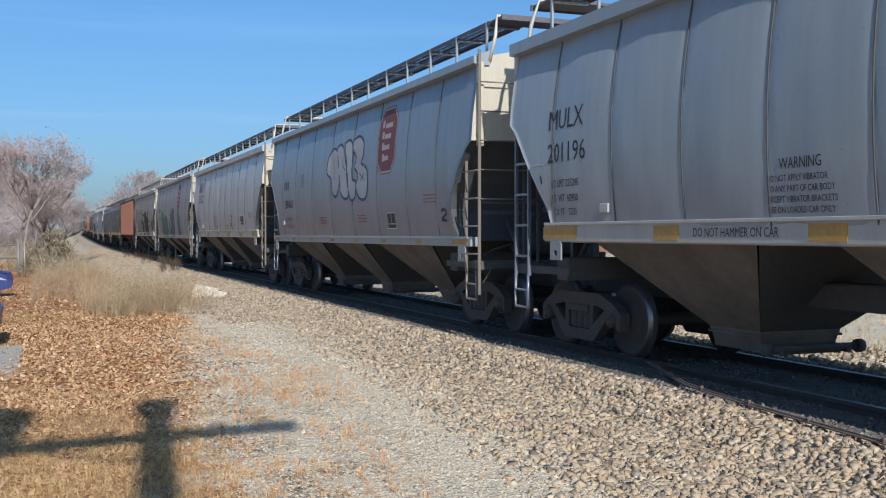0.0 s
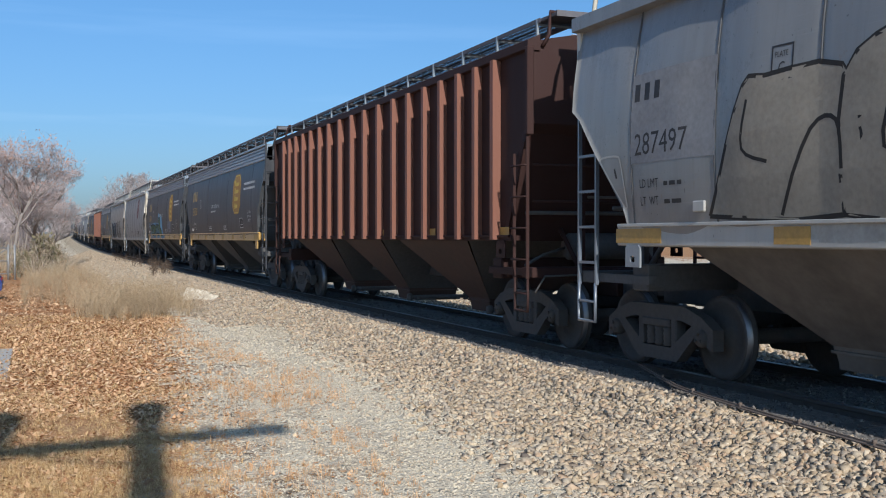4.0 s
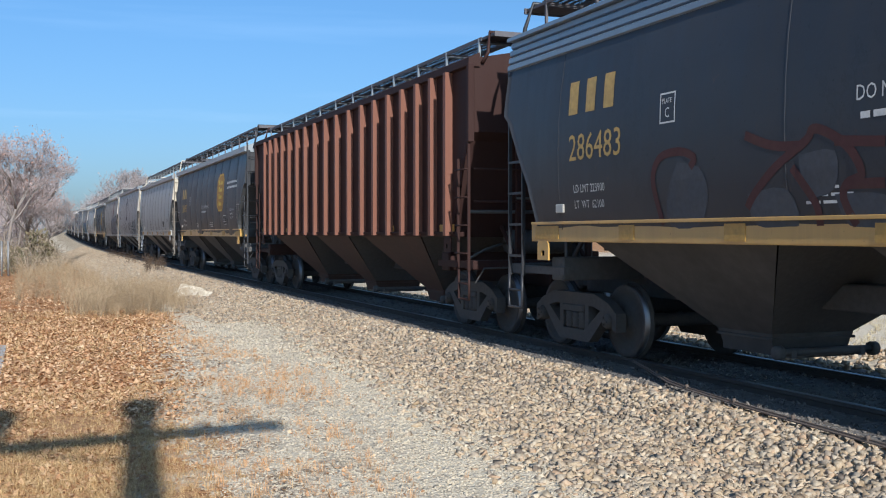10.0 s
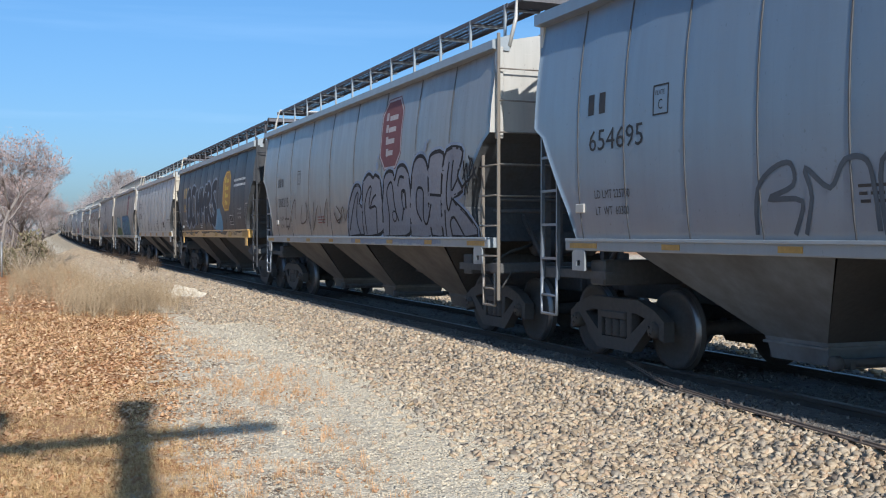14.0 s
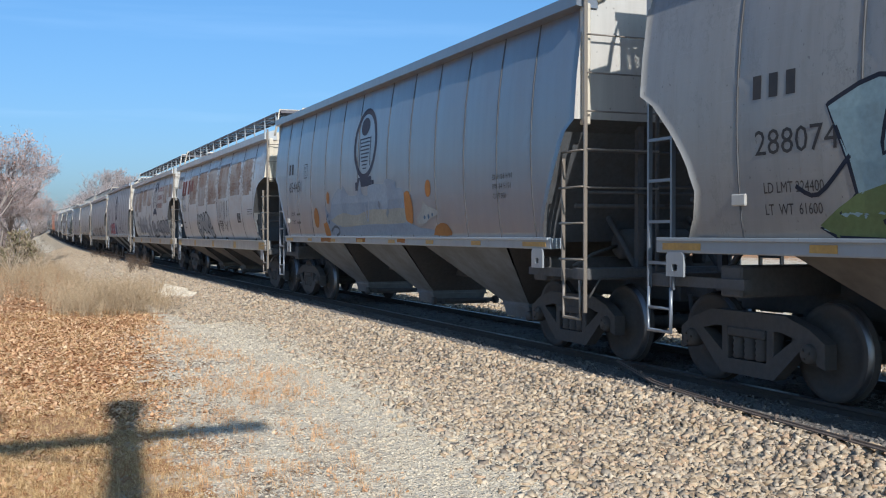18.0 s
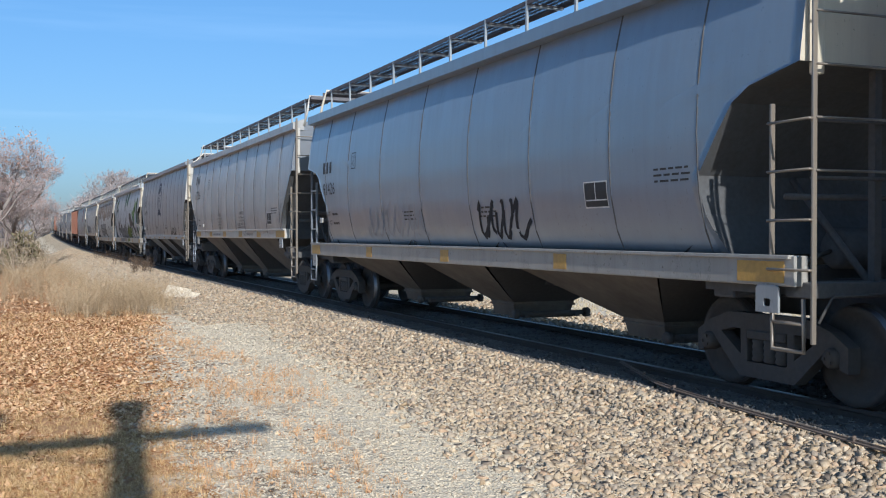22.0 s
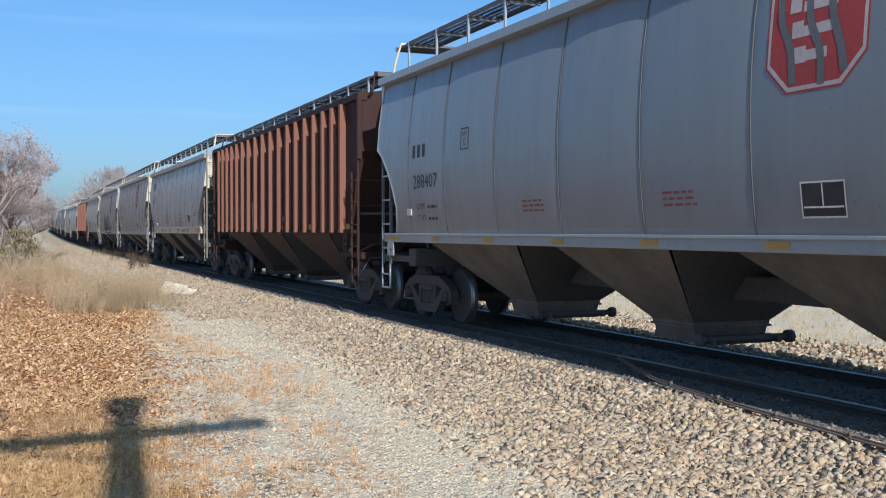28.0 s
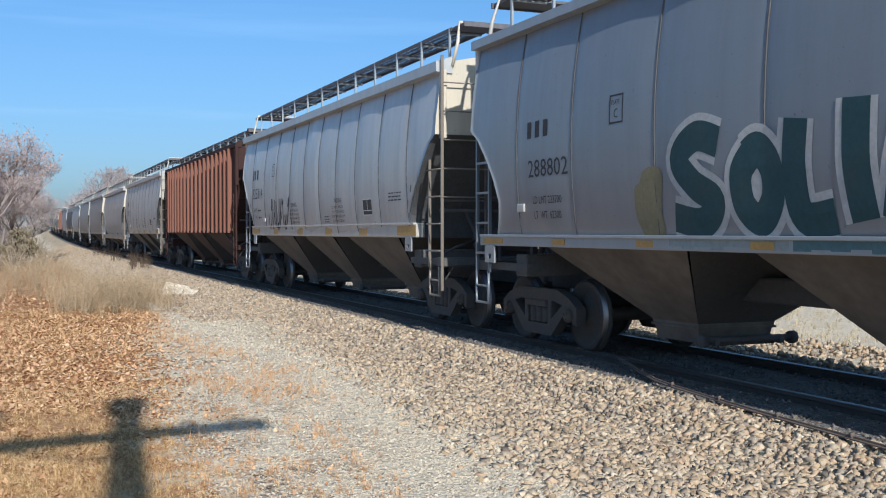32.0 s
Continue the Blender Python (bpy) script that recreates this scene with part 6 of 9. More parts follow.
def line_names(g):
    """Long row of dark open-line letters."""
    g.line([(4.83, 1.55), (4.89, 1.96), (5.12, 2.14), (5.35, 2.17), (5.37, 1.98), (5.03, 1.87), (5.47, 1.84), (5.34, 1.55)], (0.088, 0.105, 0.128), 0.05)
    g.line([(5.48, 1.55), (5.59, 1.87), (5.53, 2.12), (5.81, 1.94), (5.99, 2.16), (6.23, 2.14), (6.3, 1.86), (6.31, 1.58)], (0.088, 0.105, 0.128), 0.05)
    g.line([(6.38, 1.55), (6.39, 2.13), (6.76, 2.22), (7.07, 2.2), (7.15, 2.04), (6.86, 1.85), (6.71, 1.88), (6.84, 1.98)], (0.088, 0.105, 0.128), 0.05)
    g.line([(6.86, 1.85), (6.96, 1.65)], (0.088, 0.105, 0.128), 0.05)
    g.line([(7.33, 1.65), (7.36, 1.9), (7.56, 2.07), (7.75, 1.96), (7.56, 1.71), (7.33, 1.65)], (0.088, 0.105, 0.128), 0.05)
    g.line([(8.38, 1.52), (8.43, 1.94), (8.63, 2.14), (8.91, 2.18), (8.98, 2.04), (8.7, 1.93), (8.99, 1.89), (8.93, 1.52)], (0.088, 0.105, 0.128), 0.06)
    g.line([(8.95, 1.52), (8.93, 2.04), (9.25, 2.22), (9.34, 2.02), (9.6, 2.23), (9.73, 2.04), (9.6, 1.85), (9.45, 1.52)], (0.088, 0.105, 0.128), 0.06)
    g.line([(9.72, 2.17), (10.03, 2.29), (10.23, 2.24), (10.39, 2.09), (9.99, 1.92), (9.83, 1.6)], (0.088, 0.105, 0.128), 0.06)
    g.line([(9.93, 2.26), (10.27, 2.38)], (0.088, 0.105, 0.128), 0.06)
    g.line([(10.4, 2.16), (10.6, 2.25), (10.79, 2.12), (10.7, 1.87), (10.48, 1.75), (10.77, 1.67), (10.84, 1.53)], (0.088, 0.105, 0.128), 0.06)
    g.line([(10.61, 1.73), (10.51, 1.53)], (0.088, 0.105, 0.128), 0.06)
    g.line([(10.99, 1.75), (10.98, 1.96), (11.18, 2.08), (11.34, 1.95), (11.24, 1.76), (10.99, 1.75)], (0.088, 0.105, 0.128), 0.06)
    g.line([(11.38, 1.53), (11.4, 1.81), (11.61, 2.19), (11.92, 2.26), (12.01, 2.1), (11.68, 1.99), (12.03, 1.99), (12.09, 1.79), (12.08, 1.53)], (0.088, 0.105, 0.128), 0.085)
    g.line([(11.49, 1.53), (11.58, 1.74), (11.8, 1.82), (12.04, 1.75), (12, 1.53)], (0.088, 0.105, 0.128), 0.085)
    g.line([(11.94, 2.11), (11.99, 2.28), (12.15, 2.25), (12.28, 1.92), (12.42, 1.7)], (0.088, 0.105, 0.128), 0.085)
    g.line([(12.53, 2.16), (12.72, 2.33), (12.92, 2.26), (13.18, 2), (13.28, 1.94)], (0.088, 0.105, 0.128), 0.085)
    g.line([(12.69, 2.27), (12.79, 1.86), (12.69, 1.53)], (0.088, 0.105, 0.128), 0.085)
    g.line([(12.91, 1.67), (12.99, 1.81), (13.17, 1.94)], (0.088, 0.105, 0.128), 0.085)
    g.line([(12.99, 1.81), (13.21, 1.77), (13.38, 1.53)], (0.088, 0.105, 0.128), 0.085)
    g.line([(12.98, 2.23), (13.17, 2.35)], (0.088, 0.105, 0.128), 0.085)
    g.line([(13.3, 2.17), (13.38, 2.3), (13.58, 2.3)], (0.088, 0.105, 0.128), 0.085)
    g.line([(13.46, 1.95), (13.57, 2.06)], (0.088, 0.105, 0.128), 0.085)
    g.spot(9.81, 1.93, 0.05, 0.04, (0.088, 0.105, 0.128))
    g.spot(12.87, 1.97, 0.05, 0.05, (0.088, 0.105, 0.128))
    g.line([(12.3, 2.5), (12.6, 2.2), (12.55, 1.8), (12.9, 1.55), (13.2, 1.9), (13.1, 2.3)], (0.088, 0.105, 0.128), 0.085)
    g.line([(13.5, 1.5), (13.55, 2.2), (13.9, 2.45), (14.1, 2.1), (13.7, 1.9), (14.2, 1.55)], (0.088, 0.105, 0.128), 0.085)
    g.sill(11.28, 11.65, (0.088, 0.105, 0.128))


def silver_name(g):
    """Silver letters drawn in thick black line with a pale blue rim."""
    g.form([(8.51, 1.5), (8.76, 2.12), (9.11, 2.48), (9.5, 2.52), (9.63, 2.35), (9.47, 2.16), (9.75, 2.02), (9.71, 1.57), (9.32, 1.54)], (0.235, 0.24, 0.275), (0.28, 0.325, 0.42), 0.16)
    g.form([(9.57, 1.52), (9.7, 2.22), (9.79, 2.56), (10.13, 2.71), (10.38, 2.62), (10.51, 2.67), (10.8, 2.53), (10.83, 2.05), (10.78, 1.63), (10.11, 1.52)], (0.235, 0.24, 0.275), (0.28, 0.325, 0.42), 0.16)
    g.form([(10.76, 1.51), (10.96, 2.46), (11.16, 2.68), (11.51, 2.67), (11.62, 2.52), (11.78, 2.73), (12.1, 2.75), (12.36, 2.52), (12.42, 1.99), (12.19, 1.57), (11.48, 1.51)], (0.235, 0.24, 0.275), (0.28, 0.325, 0.42), 0.16)
    g.form([(12.27, 1.51), (12.45, 2.36), (12.59, 2.77), (12.91, 2.86), (13.18, 2.76), (13.31, 2.5), (13.29, 2.06), (13.49, 1.95), (13.33, 1.53)], (0.235, 0.24, 0.275), (0.28, 0.325, 0.42), 0.16)
    g.form([(13.24, 1.53), (13.27, 2.06), (13.31, 2.64), (13.43, 2.85), (13.92, 2.83), (13.88, 2.4), (13.8, 1.94), (13.77, 1.53)], (0.235, 0.24, 0.275), (0.28, 0.325, 0.42), 0.16)
    g.form([(13.73, 1.53), (13.81, 2.04), (13.88, 2.5), (14.05, 2.87), (14.66, 2.85), (14.68, 2.66), (14.52, 2.44), (14.69, 2.21), (14.28, 2.1), (14.78, 1.86), (15.08, 1.53)], (0.235, 0.24, 0.275), (0.28, 0.325, 0.42), 0.16)
    g.form([(8.51, 1.5), (8.76, 2.12), (9.11, 2.48), (9.5, 2.52), (9.63, 2.35), (9.47, 2.16), (9.75, 2.02), (9.71, 1.57), (9.32, 1.54)], (0.235, 0.24, 0.275), (0.02, 0.02, 0.023), 0.065)
    g.form([(9.57, 1.52), (9.7, 2.22), (9.79, 2.56), (10.13, 2.71), (10.38, 2.62), (10.51, 2.67), (10.8, 2.53), (10.83, 2.05), (10.78, 1.63), (10.11, 1.52)], (0.235, 0.24, 0.275), (0.02, 0.02, 0.023), 0.065)
    g.form([(10.76, 1.51), (10.96, 2.46), (11.16, 2.68), (11.51, 2.67), (11.62, 2.52), (11.78, 2.73), (12.1, 2.75), (12.36, 2.52), (12.42, 1.99), (12.19, 1.57), (11.48, 1.51)], (0.235, 0.24, 0.275), (0.02, 0.02, 0.023), 0.065)
    g.form([(12.27, 1.51), (12.45, 2.36), (12.59, 2.77), (12.91, 2.86), (13.18, 2.76), (13.31, 2.5), (13.29, 2.06), (13.49, 1.95), (13.33, 1.53)], (0.235, 0.24, 0.275), (0.02, 0.02, 0.023), 0.065)
    g.form([(13.24, 1.53), (13.27, 2.06), (13.31, 2.64), (13.43, 2.85), (13.92, 2.83), (13.88, 2.4), (13.8, 1.94), (13.77, 1.53)], (0.235, 0.24, 0.275), (0.02, 0.02, 0.023), 0.065)
    g.form([(13.73, 1.53), (13.81, 2.04), (13.88, 2.5), (14.05, 2.87), (14.66, 2.85), (14.68, 2.66), (14.52, 2.44), (14.69, 2.21), (14.28, 2.1), (14.78, 1.86), (15.08, 1.53)], (0.235, 0.24, 0.275), (0.02, 0.02, 0.023), 0.065)
    g.line([(8.68, 1.64), (9.17, 2.24), (9.44, 2.36), (9.23, 1.9), (9.34, 1.57)], (0.02, 0.02, 0.023), 0.045)
    g.line([(9.78, 1.57), (9.83, 2.08), (10.07, 2.39), (10.28, 2.44), (10.11, 2.07), (10.51, 2.06), (10.4, 1.57)], (0.02, 0.02, 0.023), 0.045)
    g.line([(10.17, 2.04), (10.33, 2.22), (10.53, 2.3)], (0.02, 0.02, 0.023), 0.045)
    g.line([(11.08, 1.54), (11.23, 1.92), (11.16, 2.33), (11.46, 2.48), (11.59, 2.02), (11.72, 1.79)], (0.02, 0.02, 0.023), 0.045)
    g.line([(11.88, 1.79), (12.02, 2), (11.96, 2.28), (12.15, 2.3), (12.17, 2)], (0.02, 0.02, 0.023), 0.045)
    g.line([(11.78, 2.4), (11.9, 2.56), (12.11, 2.54)], (0.02, 0.02, 0.023), 0.045)
    g.line([(12.86, 1.77), (12.66, 1.98), (12.73, 2.29), (12.92, 2.33), (13.05, 2.22), (12.96, 1.82), (13.12, 1.74), (13.38, 2.05)], (0.02, 0.02, 0.023), 0.045)
    g.line([(13.35, 2.2), (13.83, 2.17)], (0.02, 0.02, 0.023), 0.045)
    g.line([(14.17, 2.68), (14.04, 2.25), (14.06, 1.93), (14.27, 2.13)], (0.02, 0.02, 0.023), 0.045)
    g.line([(14.35, 2.7), (14.24, 2.24), (14.52, 2.4)], (0.02, 0.02, 0.023), 0.045)
    g.line([(14.11, 1.53), (14.11, 1.75), (14.3, 1.81), (14.59, 1.53)], (0.02, 0.02, 0.023), 0.045)
    g.line([(13.88, 1.53), (13.94, 1.94)], (0.02, 0.02, 0.023), 0.045)
    g.spot(11.52, 1.88, 0.11, 0.09, (0.235, 0.24, 0.275), (0.02, 0.02, 0.023), 0.03)
    g.spot(12.08, 2.14, 0.08, 0.15, (0.235, 0.24, 0.275), (0.02, 0.02, 0.023), 0.03)
    g.line([(14.75, 2.66), (14.81, 2.37), (14.87, 2.24)], (0.02, 0.02, 0.023), 0.045)
    g.line([(14.72, 2.38), (14.82, 2.52), (14.88, 2.6), (14.91, 2.37)], (0.02, 0.02, 0.023), 0.045)
    g.line([(14.94, 2.72), (15.06, 2.56), (14.97, 2.42), (15.03, 2.67), (15.13, 2.53), (15.09, 2.31)], (0.02, 0.02, 0.023), 0.045)
    g.line([(14.68, 2.26), (14.84, 2.33), (14.94, 2.36), (15.09, 2.43), (15.24, 2.54)], (0.02, 0.02, 0.023), 0.045)
    g.line([(15.12, 2.58), (15.18, 2.43), (15.1, 2.47), (15.25, 2.38)], (0.02, 0.02, 0.023), 0.045)
    g.line([(14.77, 2.14), (14.84, 2.29), (14.9, 2.16)], (0.02, 0.02, 0.023), 0.045)
    g.line([(2.27, 2.54), (2.24, 1.77)], (0.11, 0.085, 0.075), 0.035)
    g.line([(3.41, 2.49), (3.37, 1.67), (4.1, 2.28), (4.38, 2.36), (4.24, 1.93)], (0.11, 0.085, 0.075), 0.035)
    g.line([(5.01, 2.25), (4.79, 1.83), (5.31, 1.91), (5.34, 2.32), (5.59, 1.66)], (0.11, 0.085, 0.075), 0.035)
    g.line([(6.09, 2.29), (5.83, 1.65), (6.41, 2.2)], (0.11, 0.085, 0.075), 0.035)
    g.line([(6.62, 2.19), (6.75, 1.8), (7.15, 2.33), (7.07, 1.72)], (0.11, 0.085, 0.075), 0.035)
    g.line([(7.68, 2.01), (8, 1.79), (8.34, 2.13), (8.45, 1.85), (8.67, 2.05)], (0.11, 0.085, 0.075), 0.035)
    g.line([(7.9, 2.15), (8.21, 1.93), (7.83, 1.83)], (0.11, 0.085, 0.075), 0.035)
    g.spot(13.15, 3, 0.07, 0.08, (0.28, 0.325, 0.42))
    g.spot(13.26, 3.08, 0.04, 0.04, (0.28, 0.325, 0.42))
    g.spot(10.63, 2.83, 0.08, 0.07, (0.28, 0.325, 0.42))
    g.spot(10.67, 2.99, 0.05, 0.04, (0.28, 0.325, 0.42))
    g.sill(8.68, 13.62, (0.30, 0.34, 0.42))


def blue_name(g):
    """Blocky blue letters edged in navy, with a teal shade, after a smaller pale and green name."""
    g.form([(3.47, 2.61), (4.01, 2.78), (4.67, 2.65), (5.16, 2.79), (5.28, 2.61), (5.61, 2.69), (5.73, 2.44), (6.15, 2.71), (6.48, 2.66), (6.83, 2.01), (7.13, 1.81), (7.09, 1.52), (3.51, 1.52), (3.75, 1.87)], (0.22, 0.32, 0.36), (0.012, 0.018, 0.035), 0.04)
    g.form([(3.75, 1.87), (4.82, 2.07), (5.8, 1.96), (6.7, 2.06), (7.13, 1.81), (7.09, 1.52), (3.51, 1.52)], (0.13, 0.17, 0.07))
    g.line([(4.15, 2.68), (4.05, 2.17), (4.49, 2.44), (4.57, 1.93), (4, 1.64)], (0.012, 0.018, 0.035), 0.04)
    g.line([(4.86, 2.49), (4.87, 1.92), (5.12, 1.85), (5.37, 2.46), (5.42, 1.84)], (0.012, 0.018, 0.035), 0.04)
    g.line([(5.69, 2.38), (5.52, 1.77), (6.04, 2.49), (6.03, 1.77)], (0.012, 0.018, 0.035), 0.04)
    g.line([(6.38, 2.53), (6.29, 2.15), (6.58, 2.17), (6.65, 1.76)], (0.012, 0.018, 0.035), 0.04)
    g.line([(3.7, 2.18), (3.33, 1.88), (3.07, 1.96)], (0.012, 0.018, 0.035), 0.04)
    g.line([(4.22, 1.86), (4.15, 1.53)], (0.012, 0.018, 0.035), 0.04)
    g.line([(5.27, 1.78), (5.4, 1.47)], (0.012, 0.018, 0.035), 0.04)
    g.line([(6.39, 1.89), (6.36, 1.54)], (0.012, 0.018, 0.035), 0.04)
    g.form([(12.4, 2.63), (12.6, 2.57), (12.75, 2.38), (12.81, 2.23), (12.74, 1.54), (12.44, 1.54), (12.36, 1.84)], (0.15, 0.30, 0.34), (0.012, 0.018, 0.035), 0.06)
    g.form([(7.95, 2.71), (9.05, 2.69), (9.26, 2.7), (9.72, 2.71), (10.11, 2.71), (10.7, 2.71), (10.98, 2.76), (11.32, 2.74), (11.94, 2.7), (12.28, 2.68), (12.42, 2.41), (12.37, 2.15), (12.34, 1.54), (8.21, 1.53)], (0.15, 0.30, 0.34))
    g.form([(7.96, 2.66), (8, 2.73), (9.05, 2.69), (9.1, 2.42), (8.87, 2.37), (8.36, 2.34), (8.38, 2.15), (8.86, 2.15), (8.86, 2), (8.42, 1.98), (8.49, 1.79), (8.86, 1.78), (8.85, 1.53), (8.21, 1.53), (8.11, 2.02)], (0.085, 0.165, 0.275), (0.012, 0.018, 0.035), 0.06)
    g.form([(8.87, 1.53), (8.89, 2), (9.13, 2.51), (9.27, 2.67), (9.63, 2.73), (9.77, 2.65), (9.81, 2.24), (9.56, 2.25), (9.5, 2.44), (9.36, 2.4), (9.25, 2.09), (9.3, 1.77), (9.5, 1.77), (9.55, 2.08), (9.8, 2.09), (9.75, 1.56), (9.61, 1.53)], (0.085, 0.165, 0.275), (0.012, 0.018, 0.035), 0.06)
    g.form([(9.77, 1.53), (9.78, 1.97), (9.74, 2.69), (10.11, 2.71), (10.28, 2.57), (10.43, 2.73), (10.7, 2.71), (10.45, 2.25), (10.8, 1.61), (10.78, 1.53), (10.48, 1.53), (10.28, 1.95), (10.06, 1.61)], (0.085, 0.165, 0.275), (0.012, 0.018, 0.035), 0.06)
    g.form([(10.8, 1.53), (10.68, 1.8), (10.66, 2.4), (10.73, 2.69), (11.12, 2.77), (11.39, 2.7), (11.56, 2.5), (11.56, 1.99), (11.33, 1.53)], (0.085, 0.165, 0.275), (0.012, 0.018, 0.035), 0.06)
    g.form([(10.92, 1.93), (10.91, 2.24), (10.99, 2.44), (11.2, 2.46), (11.29, 2.35), (11.23, 1.78), (11.08, 1.58), (10.95, 1.65)], (0.15, 0.30, 0.34), (0.012, 0.018, 0.035), 0.05)
    g.form([(11.48, 1.53), (11.61, 2.32), (11.4, 2.72), (11.94, 2.7), (12.28, 2.68), (12.42, 2.41), (12.37, 2.15), (12.26, 1.96), (12.35, 1.91), (12.42, 1.54), (12.09, 1.53), (11.97, 1.62), (11.83, 1.65), (11.77, 1.53)], (0.085, 0.165, 0.275), (0.012, 0.018, 0.035), 0.06)
    g.form([(11.79, 2.12), (11.78, 2.41), (11.95, 2.45), (12.12, 2.32), (12.05, 2.13)], (0.15, 0.30, 0.34), (0.012, 0.018, 0.035), 0.05)
    g.line([(8.55, 1.79), (8.78, 1.76)], (0.17, 0.32, 0.42), 0.06)
    g.line([(9.93, 1.69), (10.23, 2.05), (10.36, 1.66)], (0.17, 0.32, 0.42), 0.06)
    g.line([(10.79, 1.75), (10.9, 1.59)], (0.17, 0.32, 0.42), 0.06)
    g.line([(11.68, 1.9), (11.67, 1.61)], (0.17, 0.32, 0.42), 0.06)
    g.line([(8.18, 1.62), (8.77, 1.62)], (0.17, 0.32, 0.42), 0.06)
    g.sill(7.93, 10.57, (0.33, 0.42, 0.46))
    g.sill(11.07, 12.3, (0.20, 0.36, 0.40))
    g.sill(5.27, 7.19, (0.36, 0.38, 0.24))
    g.form([(12.75, 1.47), (12.7, 1.9), (13.0, 2.4), (13.35, 1.9), (13.3, 1.47)], (0.15, 0.30, 0.34), (0.012, 0.018, 0.035), 0.05)


def cloud_picture(g):
    """A pale cloud with a tan band, orange balls and a little pointed hat."""
    g.form([(5.05, 1.53), (4.81, 2.14), (5.16, 1.96), (5.42, 2.27), (5.85, 2.47), (6.12, 2.42), (6.19, 2.51), (6.5, 2.34), (6.68, 2.3), (7.09, 2.31), (7.3, 2.58), (7.42, 2.32), (7.76, 2.27), (7.77, 2.43), (8.15, 2.46), (8.61, 2.45), (8.79, 2.53), (9.25, 2.47), (9.32, 2.35), (9.59, 2.33), (9.73, 2.18), (9.81, 1.93), (9.76, 1.79), (10.23, 1.67), (10.61, 1.64), (10.96, 1.6), (10.94, 1.54)], (0.245, 0.295, 0.36))
    g.form([(5.21, 1.83), (6.07, 1.97), (6.93, 1.91), (7.81, 2), (8.67, 1.99), (9.71, 1.98), (9.74, 1.77), (9.06, 1.73), (7.77, 1.73), (6.02, 1.69)], (0.32, 0.315, 0.275))
    g.form([(9.7, 2.25), (9.91, 2.26), (10.06, 2.01), (10.02, 1.74), (9.83, 1.75), (9.71, 1.84)], (0.36, 0.155, 0.045))
    g.form([(4.66, 1.77), (4.93, 1.78), (5.09, 1.53), (4.73, 1.51)], (0.36, 0.155, 0.045))
    g.spot(5.1, 2.3, 0.12, 0.13, (0.36, 0.155, 0.045))
    g.spot(4.15, 1.9, 0.2, 0.22, (0.36, 0.155, 0.045))
    g.spot(10.79, 2.28, 0.12, 0.14, (0.36, 0.155, 0.045))
    g.form([(10.88, 1.53), (10.99, 1.65), (11.17, 1.71), (11.36, 1.72), (11.53, 1.67), (11.61, 1.53)], (0.36, 0.155, 0.045))
    g.form([(10.22, 1.83), (10.49, 1.97), (10.55, 2.1), (10.69, 2.02), (11.23, 1.89), (10.87, 1.81), (10.62, 1.73), (10.32, 1.65)], (0.33, 0.34, 0.33))
    g.spot(10.58, 1.82, 0.04, 0.03, (0.05, 0.10, 0.18))
    g.spot(10.75, 1.83, 0.04, 0.04, (0.05, 0.10, 0.18))
    g.spot(10.91, 1.86, 0.03, 0.03, (0.05, 0.10, 0.18))
    g.spot(5, 1.93, 0.06, 0.04, (0.05, 0.10, 0.18))
    g.spot(5.08, 1.8, 0.06, 0.04, (0.05, 0.10, 0.18))
    g.line([(5.17, 1.6), (5.47, 1.7), (5.74, 1.66), (5.73, 1.57), (5.52, 1.52)], (0.088, 0.105, 0.128), 0.05)
    g.line([(7.57, 2.12), (7.68, 1.78), (7.83, 2.16)], (0.30, 0.34, 0.40), 0.05)
    g.line([(8.41, 2.13), (8.35, 2.03)], (0.18, 0.20, 0.24), 0.12)
    g.line([(8.74, 1.87), (8.84, 1.99)], (0.2, 0.23, 0.26), 0.1)
    g.sill(4.33, 5.12, (0.36, 0.155, 0.045))
    g.sill(6.84, 7.41, (0.36, 0.155, 0.045))
    g.sill(9.18, 9.57, (0.36, 0.155, 0.045))


